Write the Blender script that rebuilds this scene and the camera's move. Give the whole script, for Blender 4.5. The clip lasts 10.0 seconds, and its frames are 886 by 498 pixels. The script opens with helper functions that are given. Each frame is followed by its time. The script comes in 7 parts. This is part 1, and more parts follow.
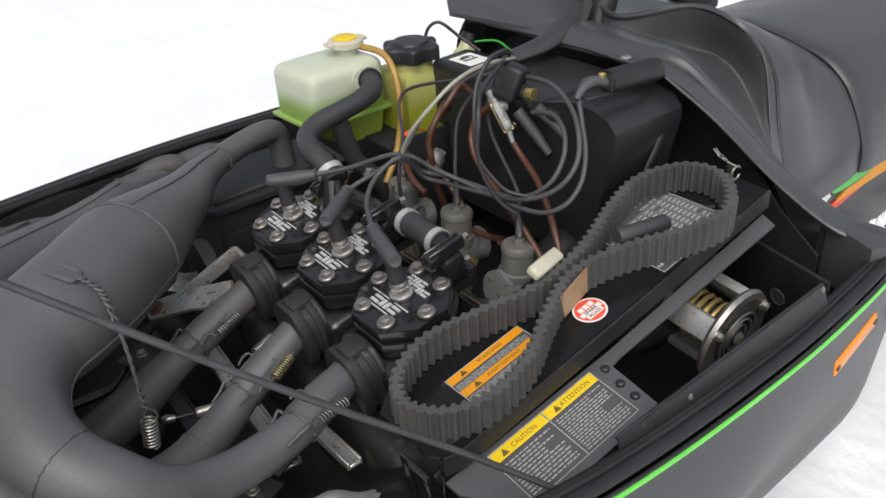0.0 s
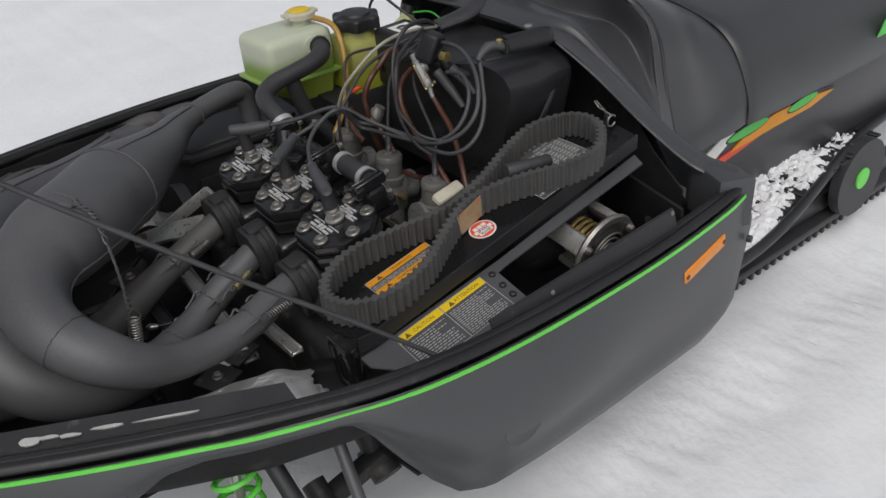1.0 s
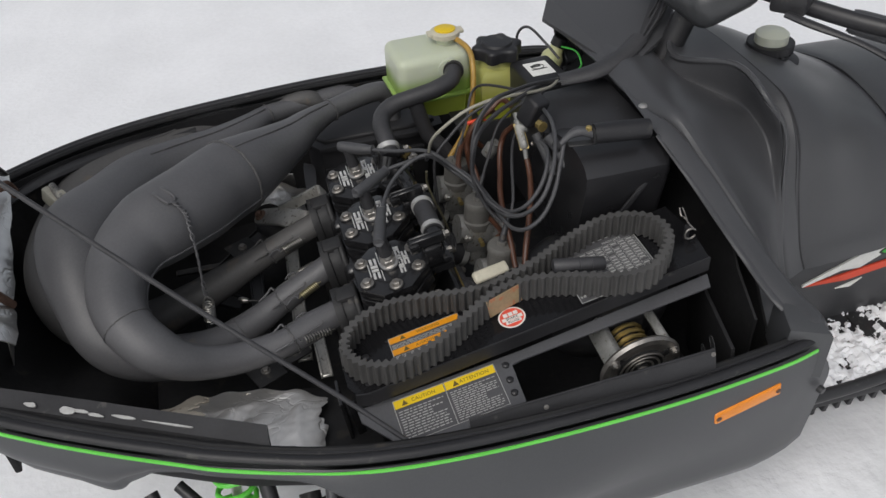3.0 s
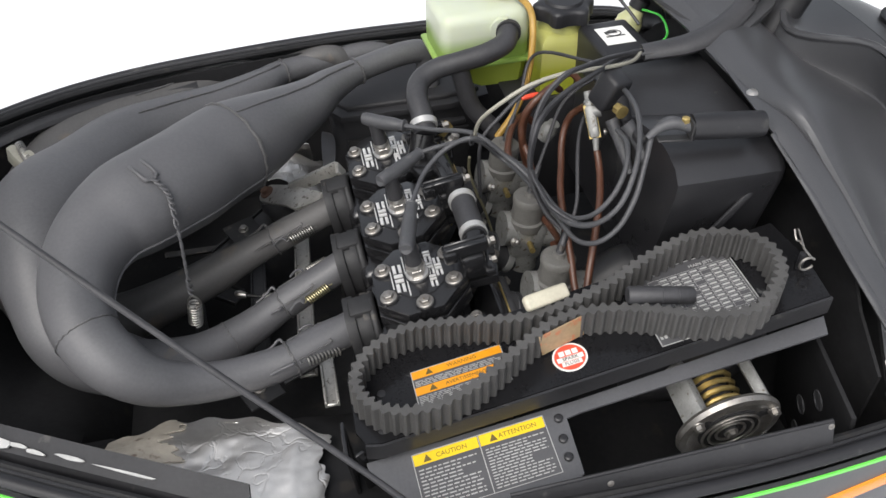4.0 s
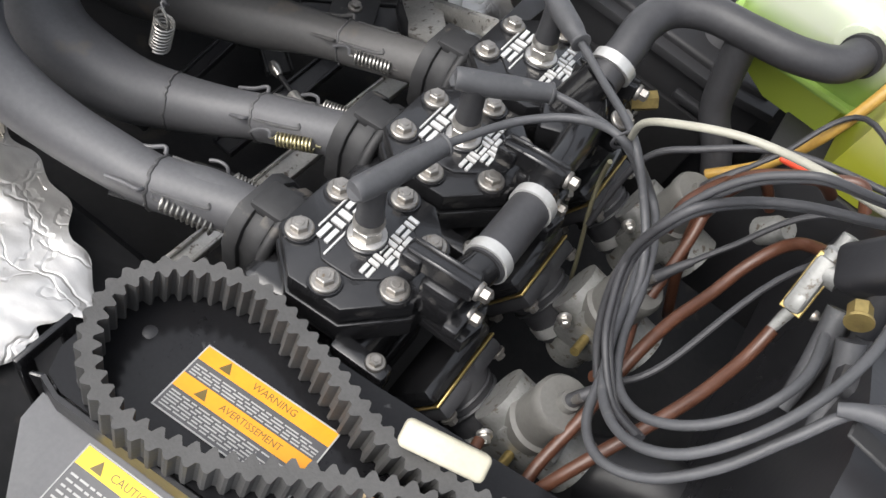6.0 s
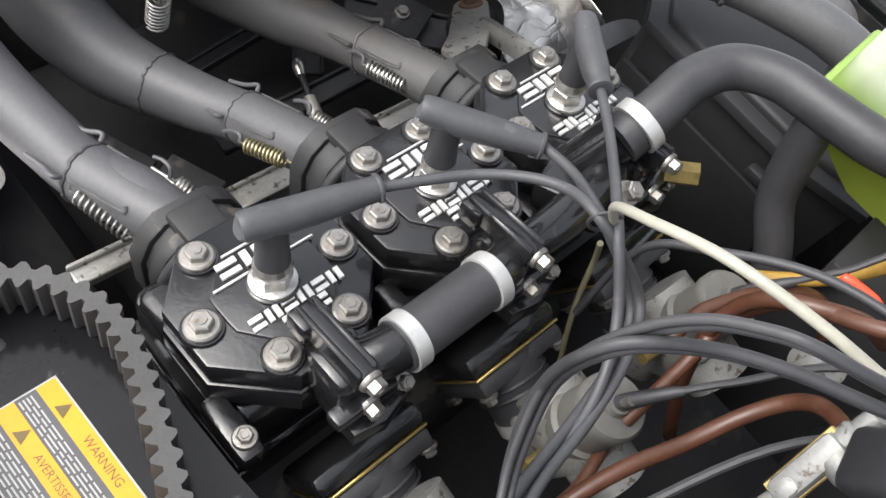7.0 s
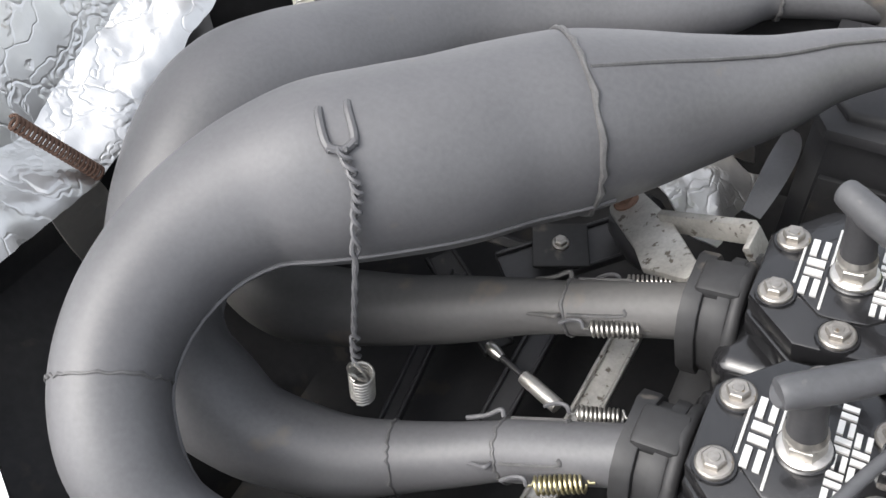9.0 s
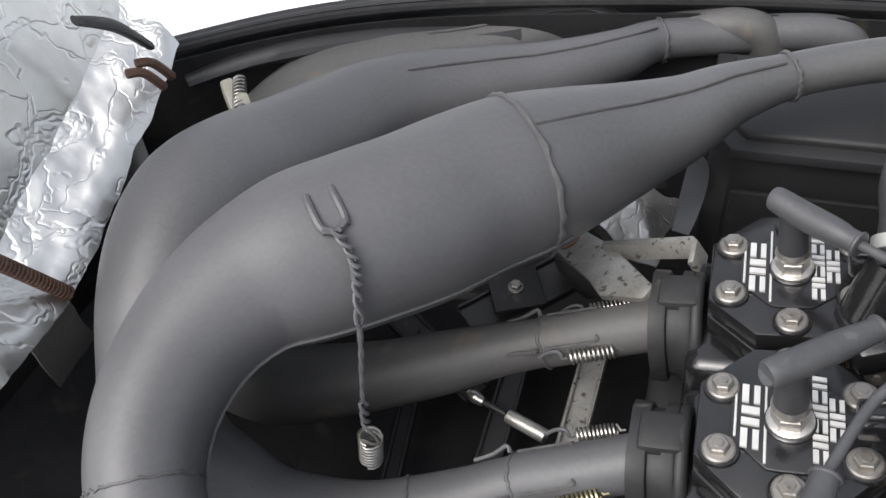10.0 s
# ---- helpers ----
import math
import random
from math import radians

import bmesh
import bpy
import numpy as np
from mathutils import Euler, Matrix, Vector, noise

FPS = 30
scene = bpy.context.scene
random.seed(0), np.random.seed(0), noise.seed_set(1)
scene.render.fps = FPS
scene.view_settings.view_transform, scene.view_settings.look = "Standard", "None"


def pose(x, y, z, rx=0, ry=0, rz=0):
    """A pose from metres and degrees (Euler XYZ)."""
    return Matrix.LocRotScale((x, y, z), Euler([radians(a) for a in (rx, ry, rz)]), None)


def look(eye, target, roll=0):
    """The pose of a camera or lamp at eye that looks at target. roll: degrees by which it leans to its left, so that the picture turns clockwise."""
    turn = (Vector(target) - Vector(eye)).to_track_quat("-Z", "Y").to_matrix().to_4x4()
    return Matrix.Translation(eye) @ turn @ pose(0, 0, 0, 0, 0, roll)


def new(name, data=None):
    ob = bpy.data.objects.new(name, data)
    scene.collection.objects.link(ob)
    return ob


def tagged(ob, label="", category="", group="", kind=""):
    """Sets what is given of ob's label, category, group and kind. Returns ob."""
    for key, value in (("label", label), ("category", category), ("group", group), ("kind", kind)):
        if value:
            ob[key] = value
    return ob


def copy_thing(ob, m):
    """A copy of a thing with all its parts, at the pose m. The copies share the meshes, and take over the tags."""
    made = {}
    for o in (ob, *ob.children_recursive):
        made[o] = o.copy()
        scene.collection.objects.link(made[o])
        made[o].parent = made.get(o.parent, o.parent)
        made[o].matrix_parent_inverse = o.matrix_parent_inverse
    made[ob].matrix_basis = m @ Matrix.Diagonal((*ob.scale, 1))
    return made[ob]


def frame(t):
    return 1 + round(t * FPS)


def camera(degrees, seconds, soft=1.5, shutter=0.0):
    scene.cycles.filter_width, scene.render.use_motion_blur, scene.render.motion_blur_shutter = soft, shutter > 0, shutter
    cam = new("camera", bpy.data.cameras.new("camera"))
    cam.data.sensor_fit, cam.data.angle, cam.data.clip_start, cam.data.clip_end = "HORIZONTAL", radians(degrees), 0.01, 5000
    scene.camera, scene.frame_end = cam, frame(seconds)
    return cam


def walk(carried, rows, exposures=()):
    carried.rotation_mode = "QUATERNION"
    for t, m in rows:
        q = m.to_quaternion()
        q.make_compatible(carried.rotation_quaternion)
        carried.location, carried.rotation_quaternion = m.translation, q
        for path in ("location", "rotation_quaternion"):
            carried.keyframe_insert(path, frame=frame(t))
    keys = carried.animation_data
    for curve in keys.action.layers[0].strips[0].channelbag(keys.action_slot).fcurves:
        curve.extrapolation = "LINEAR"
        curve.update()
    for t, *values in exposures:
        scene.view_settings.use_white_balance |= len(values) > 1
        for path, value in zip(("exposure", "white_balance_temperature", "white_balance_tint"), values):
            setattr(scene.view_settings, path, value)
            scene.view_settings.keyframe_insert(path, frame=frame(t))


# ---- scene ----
cam = camera(56.4, 10.0)
PATH = [
    (0, (0.055, 0.033, 1.089), (1.063, 1.422, 0.061), -4.1),
    (0.5, (0.02, -0.097, 1.104), (1.047, 1.31, 0.12), -5.2),
    (1, (0.006, -0.209, 1.156), (0.983, 1.153, 0.066), -4.6),
    (1.5, (0.054, -0.295, 1.27), (0.702, 1.135, 0.032), -6.1),
    (2, (0.167, -0.293, 1.309), (0.769, 1.15, 0.062), -4.0),
    (2.5, (0.275, -0.278, 1.337), (0.827, 1.178, 0.081), -2.1),
    (3, (0.325, -0.245, 1.351), (0.69, 1.27, 0.096), -3.4),
    (3.2, (0.342, -0.212, 1.344), (0.667, 1.305, 0.082), -3.0),
    (4.3, (0.37, 0.055, 1.2), (0.636, 1.446, -0.212), 0.9),
    (4.5, (0.404, 0.09, 1.174), (0.637, 1.424, -0.297), 4.2),
    (5, (0.518, 0.168, 1.127), (0.546, 1.456, -0.403), 17.0),
    (5.5, (0.548, 0.278, 1.081), (0.442, 1.498, -0.5), 25.0),
    (5.7, (0.548, 0.322, 1.065), (0.436, 1.525, -0.528), 28.2),
    (6.8, (0.61, 0.515, 0.995), (0.245, 1.503, -0.705), 31.7),
    (7, (0.608, 0.536, 0.994), (0.192, 1.519, -0.697), 29.6),
    (7.5, (0.589, 0.566, 0.979), (0.065, 1.577, -0.665), 25.3),
    (8, (0.539, 0.571, 0.982), (-0.075, 1.571, -0.637), 13.2),
    (8.5, (0.473, 0.563, 0.981), (-0.22, 1.594, -0.587), 1.0),
    (9, (0.423, 0.562, 0.985), (-0.296, 1.631, -0.545), -7.2),
    (9.5, (0.388, 0.551, 0.995), (-0.213, 1.653, -0.562), -8.6),
    (10, (0.38, 0.506, 1.023), (-0.133, 1.788, -0.423), -7.7),
]
EXPOSURES = [(0, 0.15), (0.5, -0.25), (1, -0.5), (1.5, -0.5), (2, -0.5), (2.5, -0.45), (3, -0.4), (3.2, -0.38), (4.3, 0.83), (4.5, 0.97), (5, 1.45), (5.5, 1.03), (5.7, 1.03), (6.8, 1.18), (7, 1.24), (7.5, 1.33), (8, 1.36), (8.5, 1.42), (9, 1.42), (9.5, 1.38), (10, 0.85)]
walk(cam, [(t, look(eye, target, roll)) for t, eye, target, roll in PATH], EXPOSURES)

# ---- light: overcast day over snow ----
world = bpy.data.worlds.new("overcast_sky")
scene.world = world
world.use_nodes = True
wn, wl = world.node_tree.nodes, world.node_tree.links
sky = wn.new("ShaderNodeTexSky")
sky.sky_type, sky.sun_disc = "NISHITA", False
sky.sun_elevation, sky.sun_rotation = radians(52), radians(-140)
sky.air_density, sky.dust_density = 1.0, 5.0
pale = wn.new("ShaderNodeHueSaturation")
pale.inputs["Saturation"].default_value = 0.3
wl.new(sky.outputs[0], pale.inputs["Color"])
wl.new(pale.outputs[0], wn["Background"].inputs[0])
wn["Background"].inputs[1].default_value = 0.165
sun_data = bpy.data.lights.new("sun", "SUN")
sun_data.energy, sun_data.angle, sun_data.color = 0.5, radians(60), (1.0, 0.99, 0.98)
sun = new("sun", sun_data)
SUN_FROM = Vector((math.sin(radians(-140)) * math.cos(radians(52)), math.cos(radians(-140)) * math.cos(radians(52)), math.sin(radians(52))))
sun.rotation_euler = SUN_FROM.to_track_quat("Z", "Y").to_euler()

# ---- materials ----
def material(name, colour, rough=0.5, metal=0.0, var=0.25, scale=9.0, fine=180.0, bump=0.15, spec=0.5, second=None, patches=0.0, rough_var=0.12, coat=0.0):
    """A surface with broad and fine variation; second and patches: a second colour in worn or dirty spots."""
    m = bpy.data.materials.new(name)
    m.use_nodes = True
    n, l = m.node_tree.nodes, m.node_tree.links
    b = n["Principled BSDF"]
    tc = n.new("ShaderNodeTexCoord")
    broad, grain = n.new("ShaderNodeTexNoise"), n.new("ShaderNodeTexNoise")
    for tex, s, d in ((broad, scale, 6), (grain, fine, 3)):
        tex.inputs["Scale"].default_value, tex.inputs["Detail"].default_value = s, d
        l.new(tc.outputs["Object"], tex.inputs["Vector"])
    info = n.new("ShaderNodeObjectInfo")
    mix = n.new("ShaderNodeMix")
    mix.data_type = "RGBA"
    mix.inputs[6].default_value = (*[c * (1 - var) for c in colour], 1)
    mix.inputs[7].default_value = (*[min(1, c * (1 + var)) for c in colour], 1)
    add = n.new("ShaderNodeMath")
    add.operation = "MULTIPLY_ADD"
    add.inputs[1].default_value, add.inputs[2].default_value = 0.35, 0.0
    l.new(grain.outputs[0], add.inputs[0])
    tot = n.new("ShaderNodeMath")
    tot.operation = "MULTIPLY_ADD"
    tot.inputs[1].default_value = 0.65
    l.new(broad.outputs[0], tot.inputs[0])
    l.new(add.outputs[0], tot.inputs[2])
    ramp = n.new("ShaderNodeMapRange")
    ramp.inputs[1].default_value, ramp.inputs[2].default_value = 0.3, 0.7
    l.new(tot.outputs[0], ramp.inputs[0])
    l.new(ramp.outputs[0], mix.inputs[0])
    out = mix.outputs[2]
    if second:
        spots = n.new("ShaderNodeTexNoise")
        spots.inputs["Scale"].default_value, spots.inputs["Detail"].default_value = scale * 3.1, 9
        l.new(tc.outputs["Object"], spots.inputs["Vector"])
        cut = n.new("ShaderNodeMapRange")
        cut.inputs[1].default_value, cut.inputs[2].default_value = 0.68 - patches, 0.74 - patches
        l.new(spots.outputs[0], cut.inputs[0])
        wear = n.new("ShaderNodeMix")
        wear.data_type = "RGBA"
        wear.inputs[7].default_value = (*second, 1)
        l.new(cut.outputs[0], wear.inputs[0])
        l.new(out, wear.inputs[6])
        out = wear.outputs[2]
    l.new(out, b.inputs["Base Color"])
    rr = n.new("ShaderNodeMapRange")
    rr.inputs[3].default_value, rr.inputs[4].default_value = max(0.03, rough - rough_var), min(1, rough + rough_var)
    l.new(broad.outputs[0], rr.inputs[0])
    l.new(rr.outputs[0], b.inputs["Roughness"])
    b.inputs["Metallic"].default_value = metal
    b.inputs["Specular IOR Level"].default_value = spec
    b.inputs["Coat Weight"].default_value = coat
    if bump:
        bm_ = n.new("ShaderNodeBump")
        bm_.inputs["Strength"].default_value, bm_.inputs["Distance"].default_value = bump, 0.002
        l.new(tot.outputs[0], bm_.inputs["Height"])
        l.new(bm_.outputs[0], b.inputs["Normal"])
    return m


PIPE = material("pipe_paint", (0.086, 0.086, 0.091), 0.48, 0.0, 0.22, 7, 260, 0.10, second=(0.11, 0.10, 0.09), patches=0.0)
PIPE_OLD = material("pipe_paint_dusty", (0.072, 0.07, 0.069), 0.55, 0.0, 0.22, 6, 200, 0.12, second=(0.11, 0.095, 0.08), patches=0.03)
WELD = material("weld_bead", (0.09, 0.089, 0.09), 0.5, 0.2, 0.3, 90, 400, 0.5)
BLACK_GLOSS = material("black_engine_enamel", (0.013, 0.013, 0.014), 0.15, 0.0, 0.4, 30, 300, 0.16, spec=0.62, second=(0.03, 0.028, 0.026), patches=-0.02, rough_var=0.07)
BLACK_SATIN = material("black_satin_paint", (0.022, 0.022, 0.024), 0.42, 0.0, 0.3, 14, 220, 0.2, second=(0.06, 0.058, 0.055), patches=0.03)
BLACK_DIRTY = material("dusty_black_metal", (0.02, 0.02, 0.021), 0.6, 0.0, 0.45, 12, 140, 0.3, second=(0.07, 0.063, 0.055), patches=0.08)
GUARD = material("black_guard_paint", (0.010, 0.010, 0.011), 0.13, 0.0, 0.3, 16, 400, 0.07, spec=0.3, second=(0.07, 0.07, 0.07), patches=-0.01)
PLATE = material("grey_guard_paint", (0.085, 0.086, 0.092), 0.35, 0.1, 0.18, 10, 300, 0.1)
RUBBER = material("black_rubber", (0.035, 0.035, 0.038), 0.5, 0.0, 0.3, 25, 240, 0.25)
RUBBER_GREY = material("worn_rubber", (0.055, 0.056, 0.06), 0.5, 0.0, 0.25, 30, 300, 0.2, second=(0.08, 0.08, 0.08), patches=0.02)
BELT = material("belt_rubber", (0.06, 0.059, 0.058), 0.75, 0.0, 0.25, 40, 500, 0.35)
PAN = material("grey_pan_plastic", (0.058, 0.06, 0.064), 0.42, 0.0, 0.1, 5, 320, 0.12)
COWL = material("black_cowl_plastic", (0.053, 0.054, 0.058), 0.34, 0.0, 0.12, 6, 420, 0.22)
VINYL = material("black_vinyl", (0.047, 0.049, 0.052), 0.33, 0.0, 0.12, 8, 500, 0.3)
PLASTIC = material("black_plastic", (0.014, 0.014, 0.016), 0.46, 0.0, 0.25, 12, 260, 0.15, second=(0.05, 0.048, 0.045), patches=0.03)
DARK = material("dark_bay_metal", (0.015, 0.015, 0.016), 0.62, 0.0, 0.5, 8, 120, 0.3, spec=0.3, second=(0.03, 0.027, 0.024), patches=0.05)
LIME = material("lime_paint", (0.14, 0.66, 0.08), 0.35, 0.0, 0.12, 20, 300, 0.05)
STEEL = material("zinc_steel", (0.55, 0.53, 0.5), 0.32, 0.9, 0.2, 60, 500, 0.15, second=(0.25, 0.2, 0.15), patches=0.02)
BAND = material("bright_band_clamp", (0.5, 0.5, 0.49), 0.34, 0.45, 0.12, 60, 500, 0.1)
BOLT = material("bolt_steel", (0.3, 0.285, 0.265), 0.42, 0.85, 0.25, 90, 500, 0.2, second=(0.22, 0.17, 0.12), patches=0.04)
AIRBOX = material("satin_airbox_plastic", (0.02, 0.02, 0.022), 0.3, 0.0, 0.2, 9, 260, 0.12, second=(0.06, 0.058, 0.055), patches=0.0)
BOX = material("matt_box_plastic", (0.016, 0.016, 0.018), 0.6, 0.0, 0.3, 9, 240, 0.15)
ALU = material("cast_aluminium", (0.5, 0.49, 0.465), 0.42, 0.75, 0.25, 40, 350, 0.3, second=(0.16, 0.14, 0.12), patches=0.08)
CARB = material("grey_carburettor_alloy", (0.27, 0.27, 0.26), 0.5, 0.5, 0.25, 50, 350, 0.3, second=(0.12, 0.1, 0.08), patches=0.08)
CAPGREY = material("grey_cap_plastic", (0.115, 0.112, 0.104), 0.55, 0.0, 0.2, 60, 350, 0.2)
BRASS = material("yellow_zinc", (0.5, 0.38, 0.15), 0.35, 0.85, 0.25, 60, 400, 0.2)
PALE_ZINC = material("yellowed_zinc_wire", (0.4, 0.36, 0.22), 0.34, 0.85, 0.25, 90, 400, 0.2)
SPRING = material("spring_steel", (0.36, 0.35, 0.33), 0.36, 0.9, 0.3, 120, 500, 0.2)
BROWN = material("brown_fuel_line", (0.075, 0.031, 0.018), 0.35, 0.0, 0.35, 40, 300, 0.1)
AMBER_HOSE = material("amber_hose", (0.38, 0.23, 0.05), 0.35, 0.0, 0.25, 40, 300, 0.1)
IVORY = material("ivory_tube", (0.3, 0.29, 0.24), 0.4, 0.0, 0.15, 40, 300, 0.1)
STAINED = material("stained_tube", (0.13, 0.12, 0.075), 0.45, 0.0, 0.3, 40, 300, 0.1)
WHITE = material("white_paint", (0.75, 0.75, 0.72), 0.5, 0.0, 0.1, 60, 300, 0.05)
LETTER = material("bare_raised_metal", (0.64, 0.635, 0.62), 0.35, 0.4, 0.12, 90, 500, 0.2)
YELLOW = material("label_yellow", (0.75, 0.52, 0.012), 0.4, 0.0, 0.08, 40, 300, 0.03)
LABEL_PRINT = material("label_print", (0.38, 0.38, 0.37), 0.5, 0.0, 0.1, 60, 300, 0.03)
ORANGE = material("label_orange", (0.75, 0.3, 0.008), 0.4, 0.0, 0.08, 40, 300, 0.03)
RED = material("label_red", (0.72, 0.08, 0.04), 0.4, 0.0, 0.1, 40, 300, 0.03)
LABEL = material("label_grey", (0.07, 0.07, 0.074), 0.35, 0.0, 0.12, 40, 300, 0.04)
PRINT_DARK = material("worn_heading_print", (0.12, 0.085, 0.02), 0.45, 0.0, 0.3, 60, 300, 0.0)
INK = material("label_ink", (0.02, 0.02, 0.02), 0.4, 0.0, 0.1, 40, 300, 0.0)
AMBER = material("amber_reflector", (0.75, 0.24, 0.015), 0.22, 0.0, 0.15, 30, 700, 0.3)
PURPLE = material("decal_purple", (0.16, 0.12, 0.35), 0.35, 0.0, 0.1, 20, 200, 0.02)
DECAL_GREEN = material("decal_green", (0.08, 0.55, 0.08), 0.35, 0.0, 0.1, 20, 200, 0.02)
CARD = material("kraft_band", (0.32, 0.24, 0.14), 0.35, 0.0, 0.25, 25, 200, 0.1, second=(0.4, 0.16, 0.08), patches=0.14)
CREAM = material("cream_plastic", (0.5, 0.47, 0.37), 0.5, 0.0, 0.15, 40, 300, 0.1)
RUST = material("rusty_metal", (0.12, 0.07, 0.05), 0.75, 0.3, 0.4, 60, 300, 0.4)
CHIP = material("bare_chip", (0.4, 0.4, 0.39), 0.5, 0.0, 0.2, 60, 300, 0.1)


def snow_material():
    m = material("snow", (0.8, 0.81, 0.83), 0.75, 0.0, 0.06, 3, 60, 0.6, spec=0.25)
    m.node_tree.nodes["Bump"].inputs["Distance"].default_value = 0.010
    return m


def foil_material(name, base, rough, coarse, fine, depth):
    """Creased aluminium foil tape."""
    m = material(name, base, rough, 1.0, 0.08, 14, 90, 0.0, second=(0.5, 0.47, 0.43), patches=-0.02, rough_var=0.12)
    n, l = m.node_tree.nodes, m.node_tree.links
    tc = n.new("ShaderNodeTexCoord")
    warp, wav = n.new("ShaderNodeTexNoise"), n.new("ShaderNodeTexNoise")
    for tex, sc, dt in ((warp, 9, 4), (wav, 34, 6)):
        tex.inputs["Scale"].default_value, tex.inputs["Detail"].default_value = sc, dt
        l.new(tc.outputs["Object"], tex.inputs["Vector"])
    bent = n.new("ShaderNodeMix")
    bent.data_type = "RGBA"
    bent.inputs[0].default_value = 0.3
    l.new(tc.outputs["Object"], bent.inputs[6])
    l.new(warp.outputs["Color"], bent.inputs[7])
    soft = n.new("ShaderNodeMath")
    soft.operation = "MULTIPLY"
    soft.inputs[1].default_value = 0.4
    l.new(wav.outputs[0], soft.inputs[0])
    total = None
    for sc, width, weight in ((coarse, 0.03, 0.5), (fine, 0.06, 0.28)):
        cells, edge, add = n.new("ShaderNodeTexVoronoi"), n.new("ShaderNodeMapRange"), n.new("ShaderNodeMath")
        cells.feature = "DISTANCE_TO_EDGE"
        cells.inputs["Scale"].default_value = sc
        l.new(bent.outputs[2], cells.inputs["Vector"])
        edge.inputs[2].default_value, edge.inputs[4].default_value = width, weight
        l.new(cells.outputs["Distance"], edge.inputs[0])
        l.new(edge.outputs[0], add.inputs[0])
        l.new(total.outputs[0] if total else soft.outputs[0], add.inputs[1])
        total = add
    s = total
    b = n.new("ShaderNodeBump")
    b.inputs["Strength"].default_value, b.inputs["Distance"].default_value = depth, 0.006
    l.new(s.outputs[0], b.inputs["Height"])
    l.new(b.outputs[0], n["Principled BSDF"].inputs["Normal"])
    return m


def tank_material(name, upper, lower, level, soft=0.012):
    """Milky polyethylene: pale above the liquid's level (metres in the object's frame), tinted below it."""
    m = material(name, upper, 0.35, 0.0, 0.06, 12, 200, 0.05)
    n, l = m.node_tree.nodes, m.node_tree.links
    b = n["Principled BSDF"]
    tc, sep = n.new("ShaderNodeTexCoord"), n.new("ShaderNodeSeparateXYZ")
    l.new(tc.outputs["Object"], sep.inputs[0])
    r = n.new("ShaderNodeMapRange")
    r.inputs[1].default_value, r.inputs[2].default_value = level - soft, level + soft
    l.new(sep.outputs[2], r.inputs[0])
    mx = n.new("ShaderNodeMix")
    mx.data_type = "RGBA"
    mx.inputs[6].default_value, mx.inputs[7].default_value = (*lower, 1), (*upper, 1)
    l.new(r.outputs[0], mx.inputs[0])
    l.new(mx.outputs[2], b.inputs["Base Color"])
    b.inputs["Subsurface Weight"].default_value = 0.35
    b.inputs["Subsurface Radius"].default_value = (0.02, 0.02, 0.012)
    return m


BACKING = material("yellowed_backing", (0.36, 0.33, 0.28), 0.7, 0.0, 0.2, 18, 140, 0.6, second=(0.14, 0.11, 0.09), patches=0.06)
SNOW = snow_material()
FOIL = foil_material("foil", (0.82, 0.80, 0.77), 0.5, 7, 17, 0.26)
FOIL_LINING = foil_material("foil_lining", (0.72, 0.72, 0.71), 0.4, 7, 19, 0.3)

# ---- mesh tools ----
def spline(points, steps=8, closed=False):
    """Catmull-Rom through rows of numbers."""
    p = np.array(points, float)
    n = len(p)
    out = []
    for i in range(n if closed else n - 1):
        a, b, c, d = (p[j % n] if closed else p[min(max(j, 0), n - 1)] for j in (i - 1, i, i + 1, i + 2))
        for k in range(steps):
            t = k / steps
            out.append(0.5 * (2 * b + (c - a) * t + (2 * a - 5 * b + 4 * c - d) * t * t + (3 * b - a - 3 * c + d) * t ** 3))
    if not closed:
        out.append(p[-1])
    return np.array(out)


